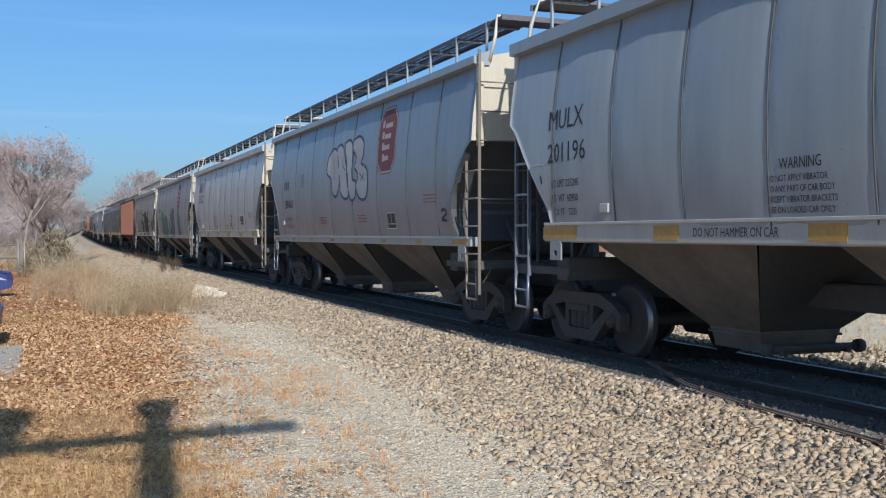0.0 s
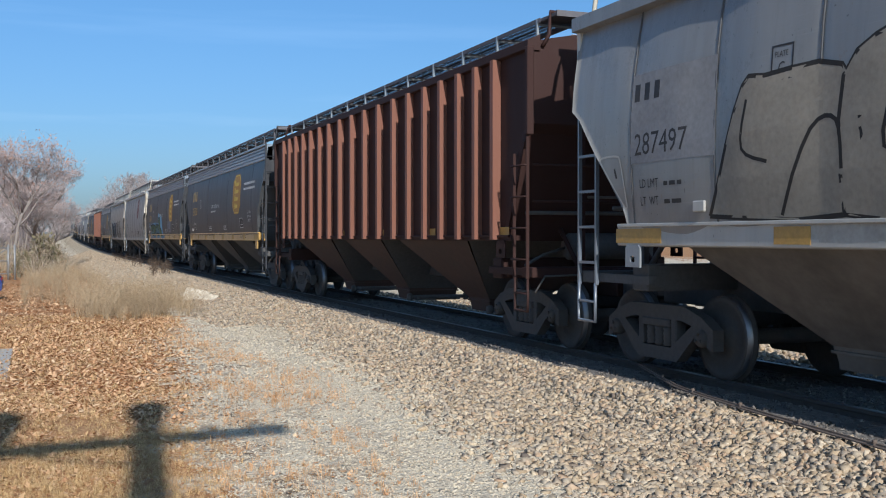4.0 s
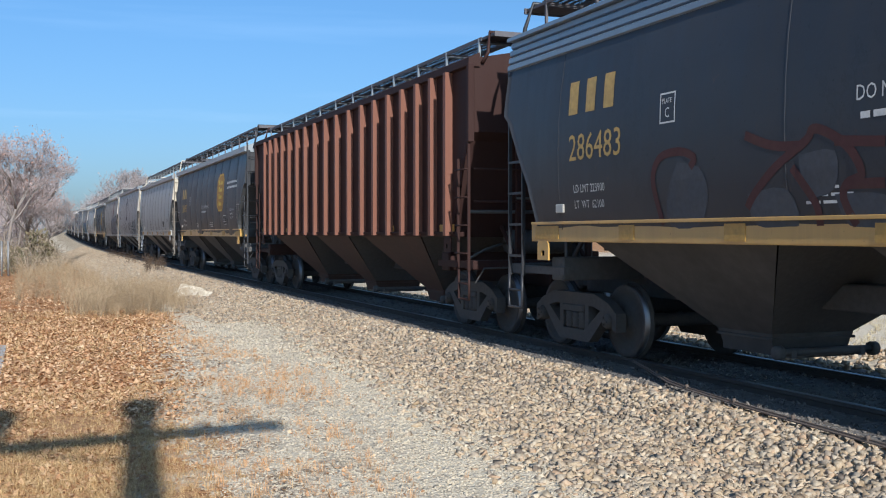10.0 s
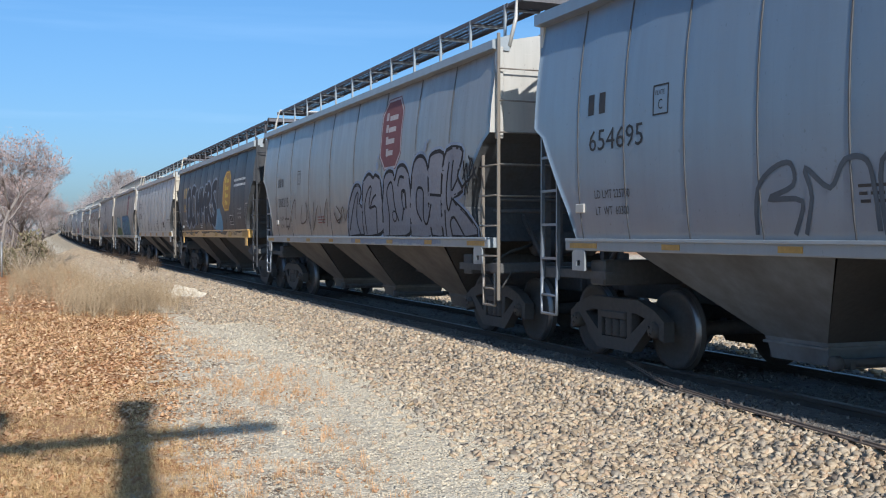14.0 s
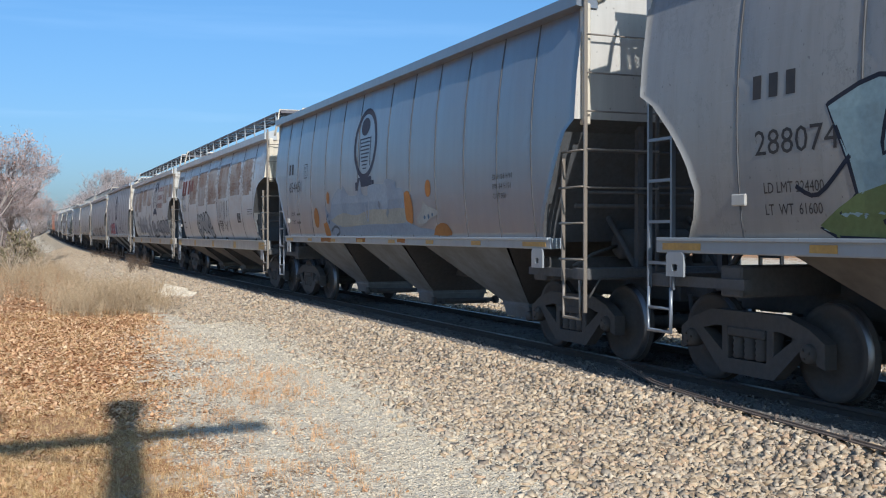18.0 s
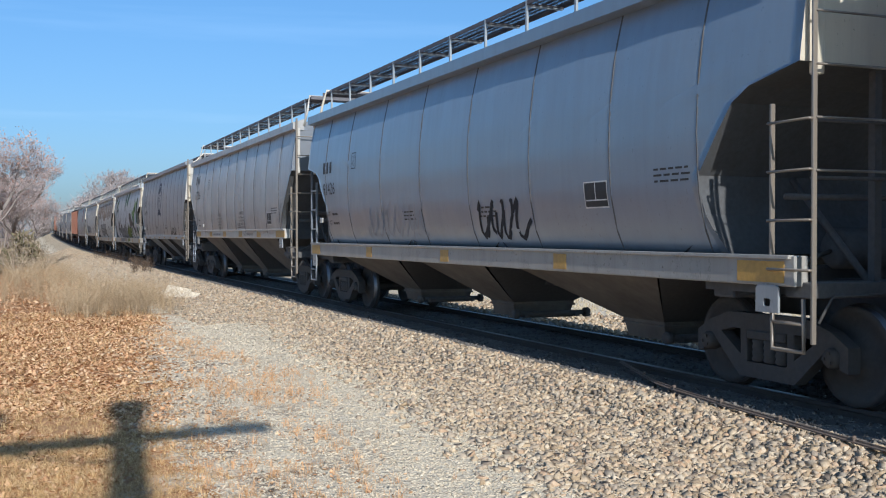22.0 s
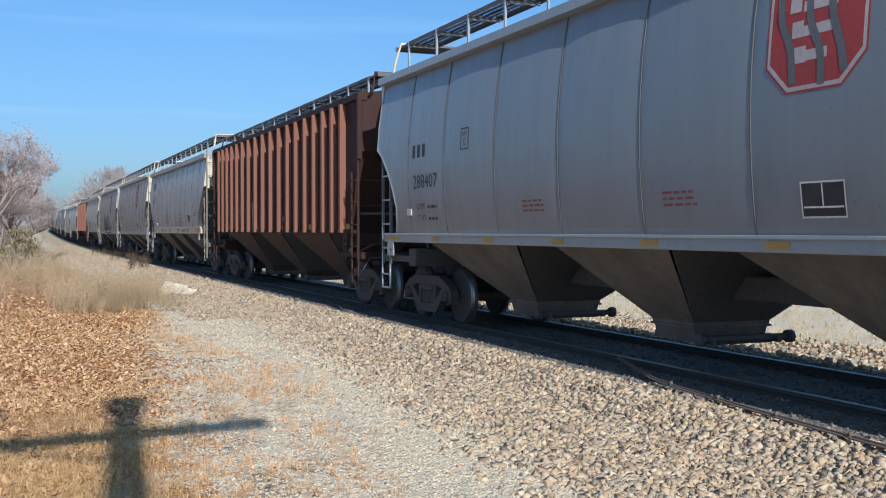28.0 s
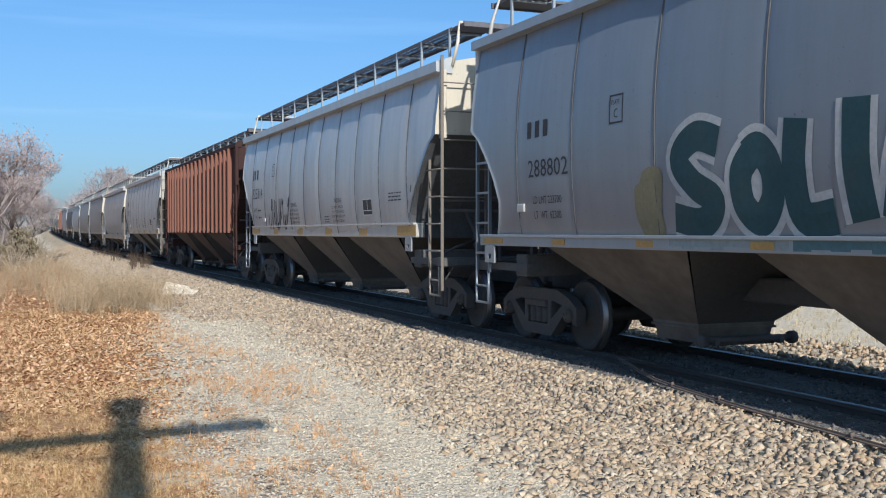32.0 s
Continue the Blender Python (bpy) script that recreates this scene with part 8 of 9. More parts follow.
        ("branch", ((0.9, 4.0), (1.7, 3.67), (2.73, 3.19), (3.63, 2.98)), 0.08, (0.035, 0.045, 0.045)), ("leaf", 3.25, 3.54, 1.15, 0.36, 32, (0.06, 0.14, 0.07)), ("leaf", 2.38, 2.82, 1.0, 0.30, 42, (0.05, 0.11, 0.06)), ("leaf", 1.2, 3.15, 0.75, 0.28, 78, (0.06, 0.13, 0.07)), ("leaf", 3.93, 3.12, 0.6, 0.18, 22, (0.05, 0.10, 0.06)), ("leaf", 3.85, 2.74, 0.55, 0.18, -52, (0.05, 0.10, 0.06)), ("leaf", 2.0, 3.92, 0.9, 0.3, 40, (0.05, 0.12, 0.06)),
        ("shape", ((3.87, 1.42), (3.92, 1.95), (4.06, 2.29), (4.25, 2.45), (4.45, 2.45), (4.66, 2.27), (5.05, 2.03), (4.66, 2.15), (4.5, 1.93), (4.57, 1.77), (4.3, 1.65), (4.17, 1.42)), (0.04, 0.038, 0.04), False, 0.012), ("shape", ((4.66, 1.96), (5.05, 2.04), (5.2, 1.68), (5.1, 1.56), (4.72, 1.77)), (0.05, 0.045, 0.045), False, 0.012), ("tag", 4.75, 5.6, 2.2, 2.6, INKY, 0.025),
        ("leaf", 14.85, 3.2, 0.95, 0.6, 60, (0.04, 0.10, 0.05)), ("leaf", 14.95, 2.5, 0.85, 0.42, 35, (0.04, 0.09, 0.045)), ("leaf", 14.95, 1.65, 0.8, 0.45, -45, (0.035, 0.08, 0.04)), ("branch", ((14.1, 2.43), (14.44, 2.67), (14.76, 2.76), (15.06, 2.78)), 0.03, (0.05, 0.05, 0.045)),
        ("branch", ((14.2, 2.5), (14.5, 2.85), (15.0, 3.05)), 0.035, (0.05, 0.05, 0.04))], label="pale hopper car painted with a green bird, leaves and a branch"),
    dict(kind="deep", paint="ruddy", number="118912", art=[("rust", 0.5, 16.0, 2.6, 3.8), ("fat", 5.0, 10.0, 1.5, 2.3, (0.29, 0.29, 0.29), (0.10, 0.10, 0.11), 6)], label="old white hopper car with rows of rusty patches"),
    dict(kind="panel", paint="ruddy", number="287780", lay=dict(x=2.0, nz=2.45, nh=0.36, mz=3.0, mh=0.34, px=3.6), boxed=(1.92, 4.1, 2.35, 3.42, (0.46, 0.46, 0.45)), art=[("fat", 3.6, 8.4, 1.55, 2.3, (0.30, 0.30, 0.31), (0.06, 0.06, 0.065), 6)], label="rust-topped pale hopper car with grey graffiti"),
    dict(kind="smooth", paint="grey", number="288407", emblem="red", label="clean grey curved hopper car with bright red emblem"),
    dict(kind="ribbed", paint="brown", number="310162", art=[("piece", silver_letters, 0.0)], label="oxide red ribbed hopper car with silver graffiti"),
    dict(kind="panel", paint="dull", number="67322", warn=(-1.92, 1.66), lay=dict(x=1.80, nz=2.83, nh=0.32, mz=3.40, mh=0.32, px=2.3, pz=3.1, wz=1.82), label="pale grey dented hopper car with clear black lettering"),
    dict(kind="smooth", paint="grey", number="289022", emblem="red", label="grey curved hopper car with red emblem, no graffiti"),
    dict(kind="smooth", paint="grey", number="288802", weights=("223700", "62300"), emblem="red", art=[("word", (0.028, 0.075, 0.09), (0.46, 0.48, 0.49), (
        (0.30, ((6.5, 2.40), (6.15, 2.48), (5.86, 2.28), (6.1, 2.02), (6.42, 1.84), (6.2, 1.64), (5.74, 1.70))), (0.30, ((7.02, 2.30), (6.82, 2.1), (6.84, 1.8), (7.04, 1.66), (7.22, 1.84), (7.22, 2.12), (7.05, 2.30), (6.9, 2.24))),
        (0.30, ((7.56, 2.52), (7.52, 2.1), (7.6, 1.68), (7.98, 1.68))), (0.30, ((8.26, 2.62), (8.24, 2.1), (8.3, 1.64))), (0.30, ((8.62, 1.64), (8.86, 2.5), (9.1, 2.5), (9.36, 1.66))), (0.30, ((9.72, 2.58), (9.7, 1.9), (9.84, 1.68), (10.4, 1.70))))),
        ("spot", 5.30, 1.84, 0.26, 0.36, (0.225, 0.205, 0.13), 0.005), ("piece", teal_run, 0.0)], label="grey hopper car with dark teal graffiti outlined in white"),
    dict(kind="panel", paint="pale", number="525314", art=[("tag", 4.0, 6.0, 1.6, 2.4, INKY, 0.05)], label="pale grey hopper car with small black scrawl"),
    dict(kind="ribbed", paint="brown", number="310288", label="oxide red hopper car with outside ribs"),
    dict(kind="panel", paint="pale", number="524970", label="pale grey hopper car with dark square patches"),
]
FAR_CARS = ["ruddy", "grey", "grey", "light", "black", "blue", "brown", "grey", "light", "warm", "ruddy", "grey", "light", "blue", "grey", "black"]
FAR_KINDS = {"ruddy": "deep", "grey": "smooth", "light": "panel", "black": "black", "blue": "tall", "brown": "ribbed", "warm": "smooth"}


def travel(t):
    """Metres that the train has rolled since the start."""
    i = min(max(int(t // 2), 0), len(TRAVEL) - 2)
    a = TRAVEL[i], TRAVEL[i + 1]
    p0 = TRAVEL[i - 1] if i else 2 * a[0] - a[1]
    p3 = TRAVEL[i + 2] if i + 2 < len(TRAVEL) else 2 * a[1] - a[0]
    s = t / 2 - i
    return 0.5 * (2 * a[0] + (a[1] - p0) * s + (2 * p0 - 5 * a[0] + 4 * a[1] - p3) * s * s + (3 * a[0] - p0 - 3 * a[1] + p3) * s ** 3)


TRAIN = []


def build_train():
    u = FIRST_GAP
    for i, spec in enumerate(CARS + [dict(kind=FAR_KINDS[c], paint=c, far=True, label="distant %s hopper car" % {"ruddy": "rust-patched", "blue": "blue-grey", "brown": "oxide red"}.get(c, c.replace("light", "pale grey"))) for c in FAR_CARS]):
        length = 16.72 if i == 0 else CAR_LENGTHS[i - 1] if i - 1 < len(CAR_LENGTHS) else 16.9
        if i == 0:
            middle = u - length / 2
        else:
            middle, u = u + length / 2, u + length
        TRAIN.append((build_car(spec, length, i), middle, length))


def on_track(u):
    x, y, a = track_at(u)
    slope = (float(rise(u + 5)) - float(rise(u - 5))) / 10
    return pose(x, y, float(rise(u)), 0, math.degrees(slope), math.degrees(a))


# ---- ground cover ----
def cover_material(name, colours, rough=0.9):
    """Small loose pieces, each of its own shade."""
    m, nt, b = node_mat(name)
    g = nt.nodes.new("ShaderNodeNewGeometry")
    r = nt.nodes.new("ShaderNodeValToRGB")
    nt.links.new(g.outputs["Random Per Island"], r.inputs[0])
    el = r.color_ramp.elements
    while len(el) < len(colours):
        el.new(0.5)
    for i, c in enumerate(colours):
        el[i].position, el[i].color = i / (len(colours) - 1), (*c, 1)
    v = mapped(nt)
    col = blend(nt, maths(nt, "MULTIPLY", ramp_of(nt, noise_of(nt, v, 60, 3), 0.35, 0.65), 0.45), r.outputs[0], blend(nt, 1.0, r.outputs[0], (0.55, 0.52, 0.5), "MULTIPLY"))
    nt.links.new(col, b.inputs["Base Color"])
    b.inputs["Roughness"].default_value = rough
    b.inputs["Specular IOR Level"].default_value = 0.12
    return m


def spread(rng, u0, u1, y0, y1, per, keep=None):
    n = int((u1 - u0) * (y1 - y0) * per)
    p = np.stack([-rng.uniform(u0, u1, n), rng.uniform(y0, y1, n)], -1)
    if keep is not None:
        p = p[keep(p[:, 0], p[:, 1], rng)]
    return np.concatenate([p, ground_z(p[:, 0], p[:, 1])[:, None]], 1)


def cast(name, shapes, fields, material, label, category, sink=0.0):
    """fields: (points, small size, large size)."""
    rng = np.random.default_rng(len(name))
    pts = np.concatenate([f[0] for f in fields])
    size = np.concatenate([a + (b - a) * rng.uniform(0, 1, len(p)) ** 1.5 for p, a, b in fields])
    pts = pts.copy()
    pts[:, 2] += size * sink
    ob = scatter(name, shapes, pts, size, rng.uniform(0, math.tau, len(pts)), material)
    return tagged(ob, label, category, kind="stuff")


def leaf_shapes(rng, count):
    out = []
    for _ in range(count):
        a, c, l = rng.uniform(0.1, 0.5), rng.uniform(-0.25, 0.45), rng.uniform(0.55, 0.8)
        v = np.array([(-0.5, 0, 0.12), (-0.1, l * 0.45, a * 0.5), (0.15, 0, 0.06), (-0.1, -l * 0.45, c * 0.5), (0.5, 0.05, 0.25 + 0.3 * c)])
        tilt = rng.uniform(-0.6, 0.6)
        x = v[:, 0] * math.cos(tilt) + v[:, 2] * math.sin(tilt)
        z = -v[:, 0] * math.sin(tilt) + v[:, 2] * math.cos(tilt)
        v = np.stack([x, v[:, 1], z - z.min() + 0.02], -1)
        out.append((v, np.array([(0, 2, 1), (0, 3, 2), (1, 2, 4), (2, 3, 4)])))
    return out


def tuft_shapes(rng, count, blades, lean, thick, stiff=0.0):
    """Clumps of thin blades, one metre long."""
    out = []
    for _ in range(count):
        vs, fs = [], []
        for k in range(blades):
            a, le = rng.uniform(0, math.tau), rng.uniform(0.15, lean)
            h, ox, oy = rng.uniform(0.45, 1.0), rng.normal(0, 0.12), rng.normal(0, 0.12)
            d = np.array([math.cos(a), math.sin(a), 0])
            q = np.array([-math.sin(a), math.cos(a), 0]) * thick
            p0 = np.array([ox, oy, 0.0])
            p1 = p0 + d * h * le * 0.4 + np.array([0, 0, h * 0.55])
            p2 = p0 + d * h * le + np.array([0, 0, h * (1 - 0.5 * le * (1 - stiff))])
            n = len(vs)
            vs += [p0 - q, p0 + q, p1 + q * 0.7, p1 - q * 0.7, p2]
            fs += [(n, n + 1, n + 2), (n, n + 2, n + 3), (n + 3, n + 2, n + 4)]
        out.append((np.array(vs), np.array(fs)))
    return out


def brush_shapes(rng, count):
    """Dead stalks with fine side twigs, one metre high."""
    out = []
    for _ in range(count):
        vs, fs = [], []

        def strip(p, q, t):
            n = len(vs)
            side = np.cross(q - p, (0.3, 0.5, 0.2))
            side = side / (np.linalg.norm(side) + 1e-6) * t
            vs.extend([p - side, p + side, q])
            fs.append((n, n + 1, n + 2))

        for _s in range(9):
            a, le = rng.uniform(0, math.tau), rng.uniform(0.05, 0.45)
            base = np.array([rng.normal(0, 0.12), rng.normal(0, 0.12), 0.0])
            tip = base + np.array([math.cos(a) * le, math.sin(a) * le, rng.uniform(0.6, 1.0)])
            strip(base, tip, 0.006)
            for _t in range(9):
                f = rng.uniform(0.3, 0.98)
                p = base + (tip - base) * f
                b = rng.uniform(0, math.tau)
                q = p + np.array([math.cos(b) * 0.12, math.sin(b) * 0.12, rng.uniform(0.05, 0.2)])
                strip(p, q, 0.004)
                strip(q, q + rng.normal(0, 0.035, 3) + np.array([0, 0, 0.03]), 0.008)
        out.append((np.array(vs), np.array(fs)))
    return out


def build_cover():
    rng = np.random.default_rng(11)
    coarse = cover_material("ballast_stone", [(0.186, 0.153, 0.126), (0.372, 0.279, 0.181), (0.465, 0.367, 0.256), (0.288, 0.246, 0.200), (0.577, 0.484, 0.363), (0.428, 0.293, 0.195), (0.512, 0.419, 0.302), (0.353, 0.293, 0.233), (0.456, 0.353, 0.242)])
    pale = cover_material("pale_gravel_stone", [(0.43, 0.37, 0.285), (0.54, 0.47, 0.365), (0.59, 0.515, 0.40), (0.48, 0.41, 0.315), (0.62, 0.545, 0.43), (0.55, 0.48, 0.37)])
    bedst = cover_material("dark_ballast_stone", [(0.10, 0.092, 0.086), (0.16, 0.147, 0.135), (0.22, 0.20, 0.18), (0.13, 0.118, 0.108)])
    edge = lambda lo: (lambda x, y, r: y > lo + 0.10 * np.clip(-x - 6, 0, 22) + r.normal(0, 0.45, len(x)))
    shapes = stone_shapes(24, 3, 0.8)
    cast("ballast_stones", shapes, [
        (spread(rng, 4.5, 12, 3.2, 6.22, 950, edge(3.9)), 0.022, 0.092), (spread(rng, 12, 22, 3.8, 6.2, 640, edge(3.75)), 0.025, 0.098), (spread(rng, 22, 48, 3.6, 6.2, 230), 0.035, 0.10), (spread(rng, 48, 130, 3.0, 6.25, 55), 0.05, 0.12)],
        coarse, "mixed tan and grey crushed ballast stones on the shoulder", "ballast", 0.04)
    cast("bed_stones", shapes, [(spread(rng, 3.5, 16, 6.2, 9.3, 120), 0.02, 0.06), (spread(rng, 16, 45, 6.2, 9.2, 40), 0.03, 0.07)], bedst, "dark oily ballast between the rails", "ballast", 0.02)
    cast("far_side_stones", shapes, [(spread(rng, -2, 30, 9.2, 12.5, 60), 0.05, 0.11)], coarse, "pale ballast beyond the rails", "ballast", 0.15)
    lane = lambda x, y, r: (y > grass_edge(x) + r.normal(-0.1, 0.45, len(x))) & (y < 5.2 + r.normal(0, 0.4, len(x)))
    cast("gravel_stones", stone_shapes(20, 8, 0.5), [(spread(rng, 5, 9, 1.2, 5.6, 1300, lane), 0.010, 0.034), (spread(rng, 9, 14, 1.2, 5.6, 800, lane), 0.012, 0.037), (spread(rng, 14, 26, 1.2, 5.8, 300, lane), 0.020, 0.055), (spread(rng, 26, 42, 2.6, 6, 60, lane), 0.03, 0.07)], pale, "pale limestone gravel of the lane", "gravel", 0.0)
    # fallen leaves
    leafm = cover_material("fallen_leaf", [(0.34, 0.18, 0.095), (0.55, 0.315, 0.165), (0.66, 0.43, 0.25), (0.47, 0.245, 0.125), (0.72, 0.52, 0.34), (0.60, 0.35, 0.19)], 0.75)
    leafy = lambda x, y, r: (y < grass_edge(x) - 0.15 + r.normal(0, 0.35, len(x))) & (-x > 9.4 + r.normal(0, 1.6, len(x))) & (noise_field(x, y) + 0.12 * (-x - 8) > r.uniform(-0.35, 0.7, len(x)))
    strip = ((-25.2, 2.7), (-23.4, 2.65), (-20.6, 2.5), (-18.8, 2.6), (-18.0, 2.7), (-16.5, 2.7), (-15.8, 2.9), (-12.3, 2.75), (-11.9, 3.0), (-12.7, 2.55), (-11.0, 2.0), (-9.25, 1.5), (-8.2, 1.2), (-9.6, 2.5), (-7.7, 2.35), (-7.8, 1.8), (-13.85, 3.25), (-13.8, 2.35))
    drift = np.concatenate([np.array(c) + rng.normal(0, 1, (95, 2)) * np.array([0.5, 0.2]) for c in strip])
    drift = np.concatenate([drift, ground_z(drift[:, 0], drift[:, 1])[:, None]], 1)
    cast("fallen_leaves", leaf_shapes(rng, 12), [(spread(rng, 5, 14, -3, 2.6, 1500, leafy), 0.026, 0.078), (spread(rng, 14, 26, -6, 3, 420, leafy), 0.035, 0.095), (spread(rng, 26, 60, -12, 3, 40, leafy), 0.06, 0.12), (drift, 0.02, 0.055)], leafm, "curled orange-brown fallen leaves on the dry grass", "leaves", 0.0)
    # dry lawn
    straw = cover_material("dry_straw", [(0.416, 0.256, 0.115), (0.676, 0.451, 0.218), (0.806, 0.573, 0.310), (0.520, 0.342, 0.161)], 0.85)
    lawn = lambda x, y, r: y < grass_edge(x) - 0.1 + r.normal(0, 0.3, len(x))
    cast("dry_grass", tuft_shapes(rng, 14, 9, 2.6, 0.017), [(spread(rng, 4.5, 10.6, -3, 2.3, 620, lawn), 0.04, 0.11), (spread(rng, 10.6, 14, -3, 2.6, 160, lawn), 0.05, 0.12), (spread(rng, 14, 30, -7, 3.2, 40, lawn), 0.06, 0.14)], straw, "matted straw-coloured winter grass", "grass")
    litter = cover_material("tan_grass_litter", [(0.53, 0.29, 0.145), (0.68, 0.42, 0.225), (0.60, 0.34, 0.17), (0.74, 0.51, 0.30)], 0.85)
    pts = np.concatenate([np.array(c) + rng.normal(0, 1, (70, 2)) * np.array([0.55, 0.27]) for c in strip])
    pts = np.concatenate([pts, ground_z(pts[:, 0], pts[:, 1])[:, None]], 1)
    cast("grass_tufts", tuft_shapes(rng, 8, 12, 1.3, 0.012), [(pts, 0.05, 0.16)], litter, "bleached grass tufts along the lane's edge", "grass")
    # dead brush between lawn and track
    brushm = cover_material("dead_brush", [(0.216, 0.159, 0.101), (0.419, 0.317, 0.203), (0.311, 0.230, 0.149), (0.499, 0.385, 0.250)], 0.9)
    thick = lambda x, y, r: (noise_field(x * 0.8, y * 0.8) > r.uniform(-0.5, 0.35, len(x)))
    near_bank = spread(rng, 25.5, 34, 0.9, 4.0, 14, lambda x, y, r: (((-x - 29.5) / 4.6) ** 2 + ((y - 2.7) / 1.75) ** 2 < r.uniform(0.6, 1.15, len(x))))
    cast("dead_brush", brush_shapes(rng, 8), [(near_bank, 0.25, 0.95), (spread(rng, 33, 70, -0.5, 3.0, 3.2, thick), 0.4, 1.0), (spread(rng, 70, 150, -3, 2.6, 1.0, thick), 0.6, 1.4)], brushm, "dead grey-tan brush on the bank", "brush")
    pale_straw = cover_material("bleached_grass", [(0.50, 0.42, 0.28), (0.62, 0.53, 0.37), (0.56, 0.47, 0.32)], 0.9)
    weeds = np.concatenate([np.array(c) + rng.normal(0, 1, (9, 2)) * np.array([1.3, 0.22]) for c in ((-52.0, 5.55), (-55.5, 5.7), (-49.5, 5.45), (-74.0, 5.75), (-79.0, 5.8), (-63.0, 5.6))])
    weeds = np.concatenate([weeds, ground_z(weeds[:, 0], weeds[:, 1])[:, None]], 1)
    darkm = cover_material("dark_dry_weed", [(0.07, 0.05, 0.04), (0.13, 0.09, 0.065), (0.10, 0.08, 0.06)])
    cast("trackside_weeds", brush_shapes(rng, 5), [(weeds, 0.35, 0.75)], darkm, "dark dry weeds on the ballast shoulder", "weeds")
    cast("far_side_grass", tuft_shapes(rng, 8, 12, 1.0, 0.02), [(spread(rng, -8, 40, 12.5, 30, 22), 0.06, 0.2)], pale_straw, "short bleached grass beyond the track", "grass")


def noise_field(x, y):
    return 0.5 * np.sin(1.9 * x + 0.7 * y + 1) * np.sin(2.3 * y - 0.6 * x) + 0.4 * np.sin(0.8 * x - 1.7 * y + 2) * np.sin(1.1 * y + 0.9)


# ---- trees ----
M_BARK = plain("grey_brown_bark", (0.24, 0.205, 0.185), 0.95, bump=0.6, scale=1.5)
M_TWIG = cover_material("bare_twig", [(0.325, 0.280, 0.273), (0.468, 0.403, 0.390), (0.390, 0.325, 0.319)])
M_LASTLEAF = cover_material("clinging_dead_leaf", [(0.350, 0.200, 0.150), (0.450, 0.275, 0.213), (0.400, 0.263, 0.225)])
M_CEDAR = cover_material("dull_evergreen", [(0.132, 0.120, 0.072), (0.204, 0.180, 0.108), (0.276, 0.222, 0.156), (0.240, 0.192, 0.150)])
M_FARTWIG = cover_material("distant_bare_twig", [(0.300, 0.269, 0.269), (0.388, 0.344, 0.338), (0.338, 0.294, 0.288)])


def bare_tree(name, seed, height, label, spread_=0.9, leaves=500, depth=5, twig_mat=None, fine=0.019):
    rng = random.Random(seed)
    tree = tagged(new(name), label, "tree")
    trunk, limbs, twigs, last = Build(), Build(), Build(), Build()

    def twig(p, q, t):
        d = (q - p)
        s = d.cross(Vector((rng.uniform(-1, 1), rng.uniform(-1, 1), rng.uniform(-1, 1))))
        if s.length < 1e-5:
            return
        s = s.normalized() * t
        twigs.add([p - s, p + s, q + s * 0.4, q - s * 0.4], [(0, 1, 2, 3)])

    def grow(p, d, length, r, level):
        n, pts, rad = 4, [p], [r]
        for i in range(n):
            d = (d + Vector((rng.uniform(-0.22, 0.22), rng.uniform(-0.22, 0.22), rng.uniform(-0.05, 0.16)))).normalized()
            pts.append(pts[-1] + d * length / n)
            rad.append(r * (1 - 0.55 * (i + 1) / n))
        if level == 0:
            trunk.tube(pts, rad, 9)
        elif level <= 2:
            limbs.tube(pts, rad, 5)
        else:
            for a, b in zip(pts, pts[1:]):
                twig(a, b, max(rad[1], fine))
        if level >= depth:
            for _ in range(3):
                q = pts[rng.randint(1, n)]
                twig(q, q + Vector((rng.gauss(0, 0.24), rng.gauss(0, 0.24), rng.gauss(0.05, 0.2))), fine * 0.62)
            for _ in range(2):
                if leaves and rng.random() < leaves / 2500:
                    q = pts[-1] + Vector((rng.uniform(-0.2, 0.2), rng.uniform(-0.2, 0.2), rng.uniform(-0.2, 0.2)))
                    s = 0.07
                    a, b = Vector((rng.uniform(-s, s), rng.uniform(-s, s), rng.uniform(-s, s))), Vector((rng.uniform(-s, s), rng.uniform(-s, s), rng.uniform(-s, s)))
                    last.add([q - a, q + b, q + a, q - b], [(0, 1, 2, 3)])
            return
        kids = rng.randint(4, 5) if level < 3 else rng.randint(3, 4)
        for k in range(kids):
            f = rng.uniform(0.4, 1.0) if level else rng.uniform(0.45, 1.0)
            i = min(int(f * n), n - 1)
            q = pts[i].lerp(pts[i + 1], f * n - i)
            a = rng.uniform(0, math.tau)
            out = Vector((math.cos(a), math.sin(a), rng.uniform(0.15, 0.9))).normalized()
            grow(q, (d * 0.55 + out * spread_).normalized(), length * rng.uniform(0.52, 0.78), r * 0.45, level + 1)

    grow(Vector((0, 0, 0)), Vector((0, 0, 1)), height * 0.42, height * 0.016, 0)
    part("trunk", trunk, M_BARK, tree)
    part("branchwork", limbs, M_BARK, tree)
    part("crown", twigs, twig_mat or M_TWIG, tree, "bare twigs with a few dead leaves" if leaves else "bare twigs")
    if last.f:
        part("dead_leaves", last, M_LASTLEAF, tree)
    return tree


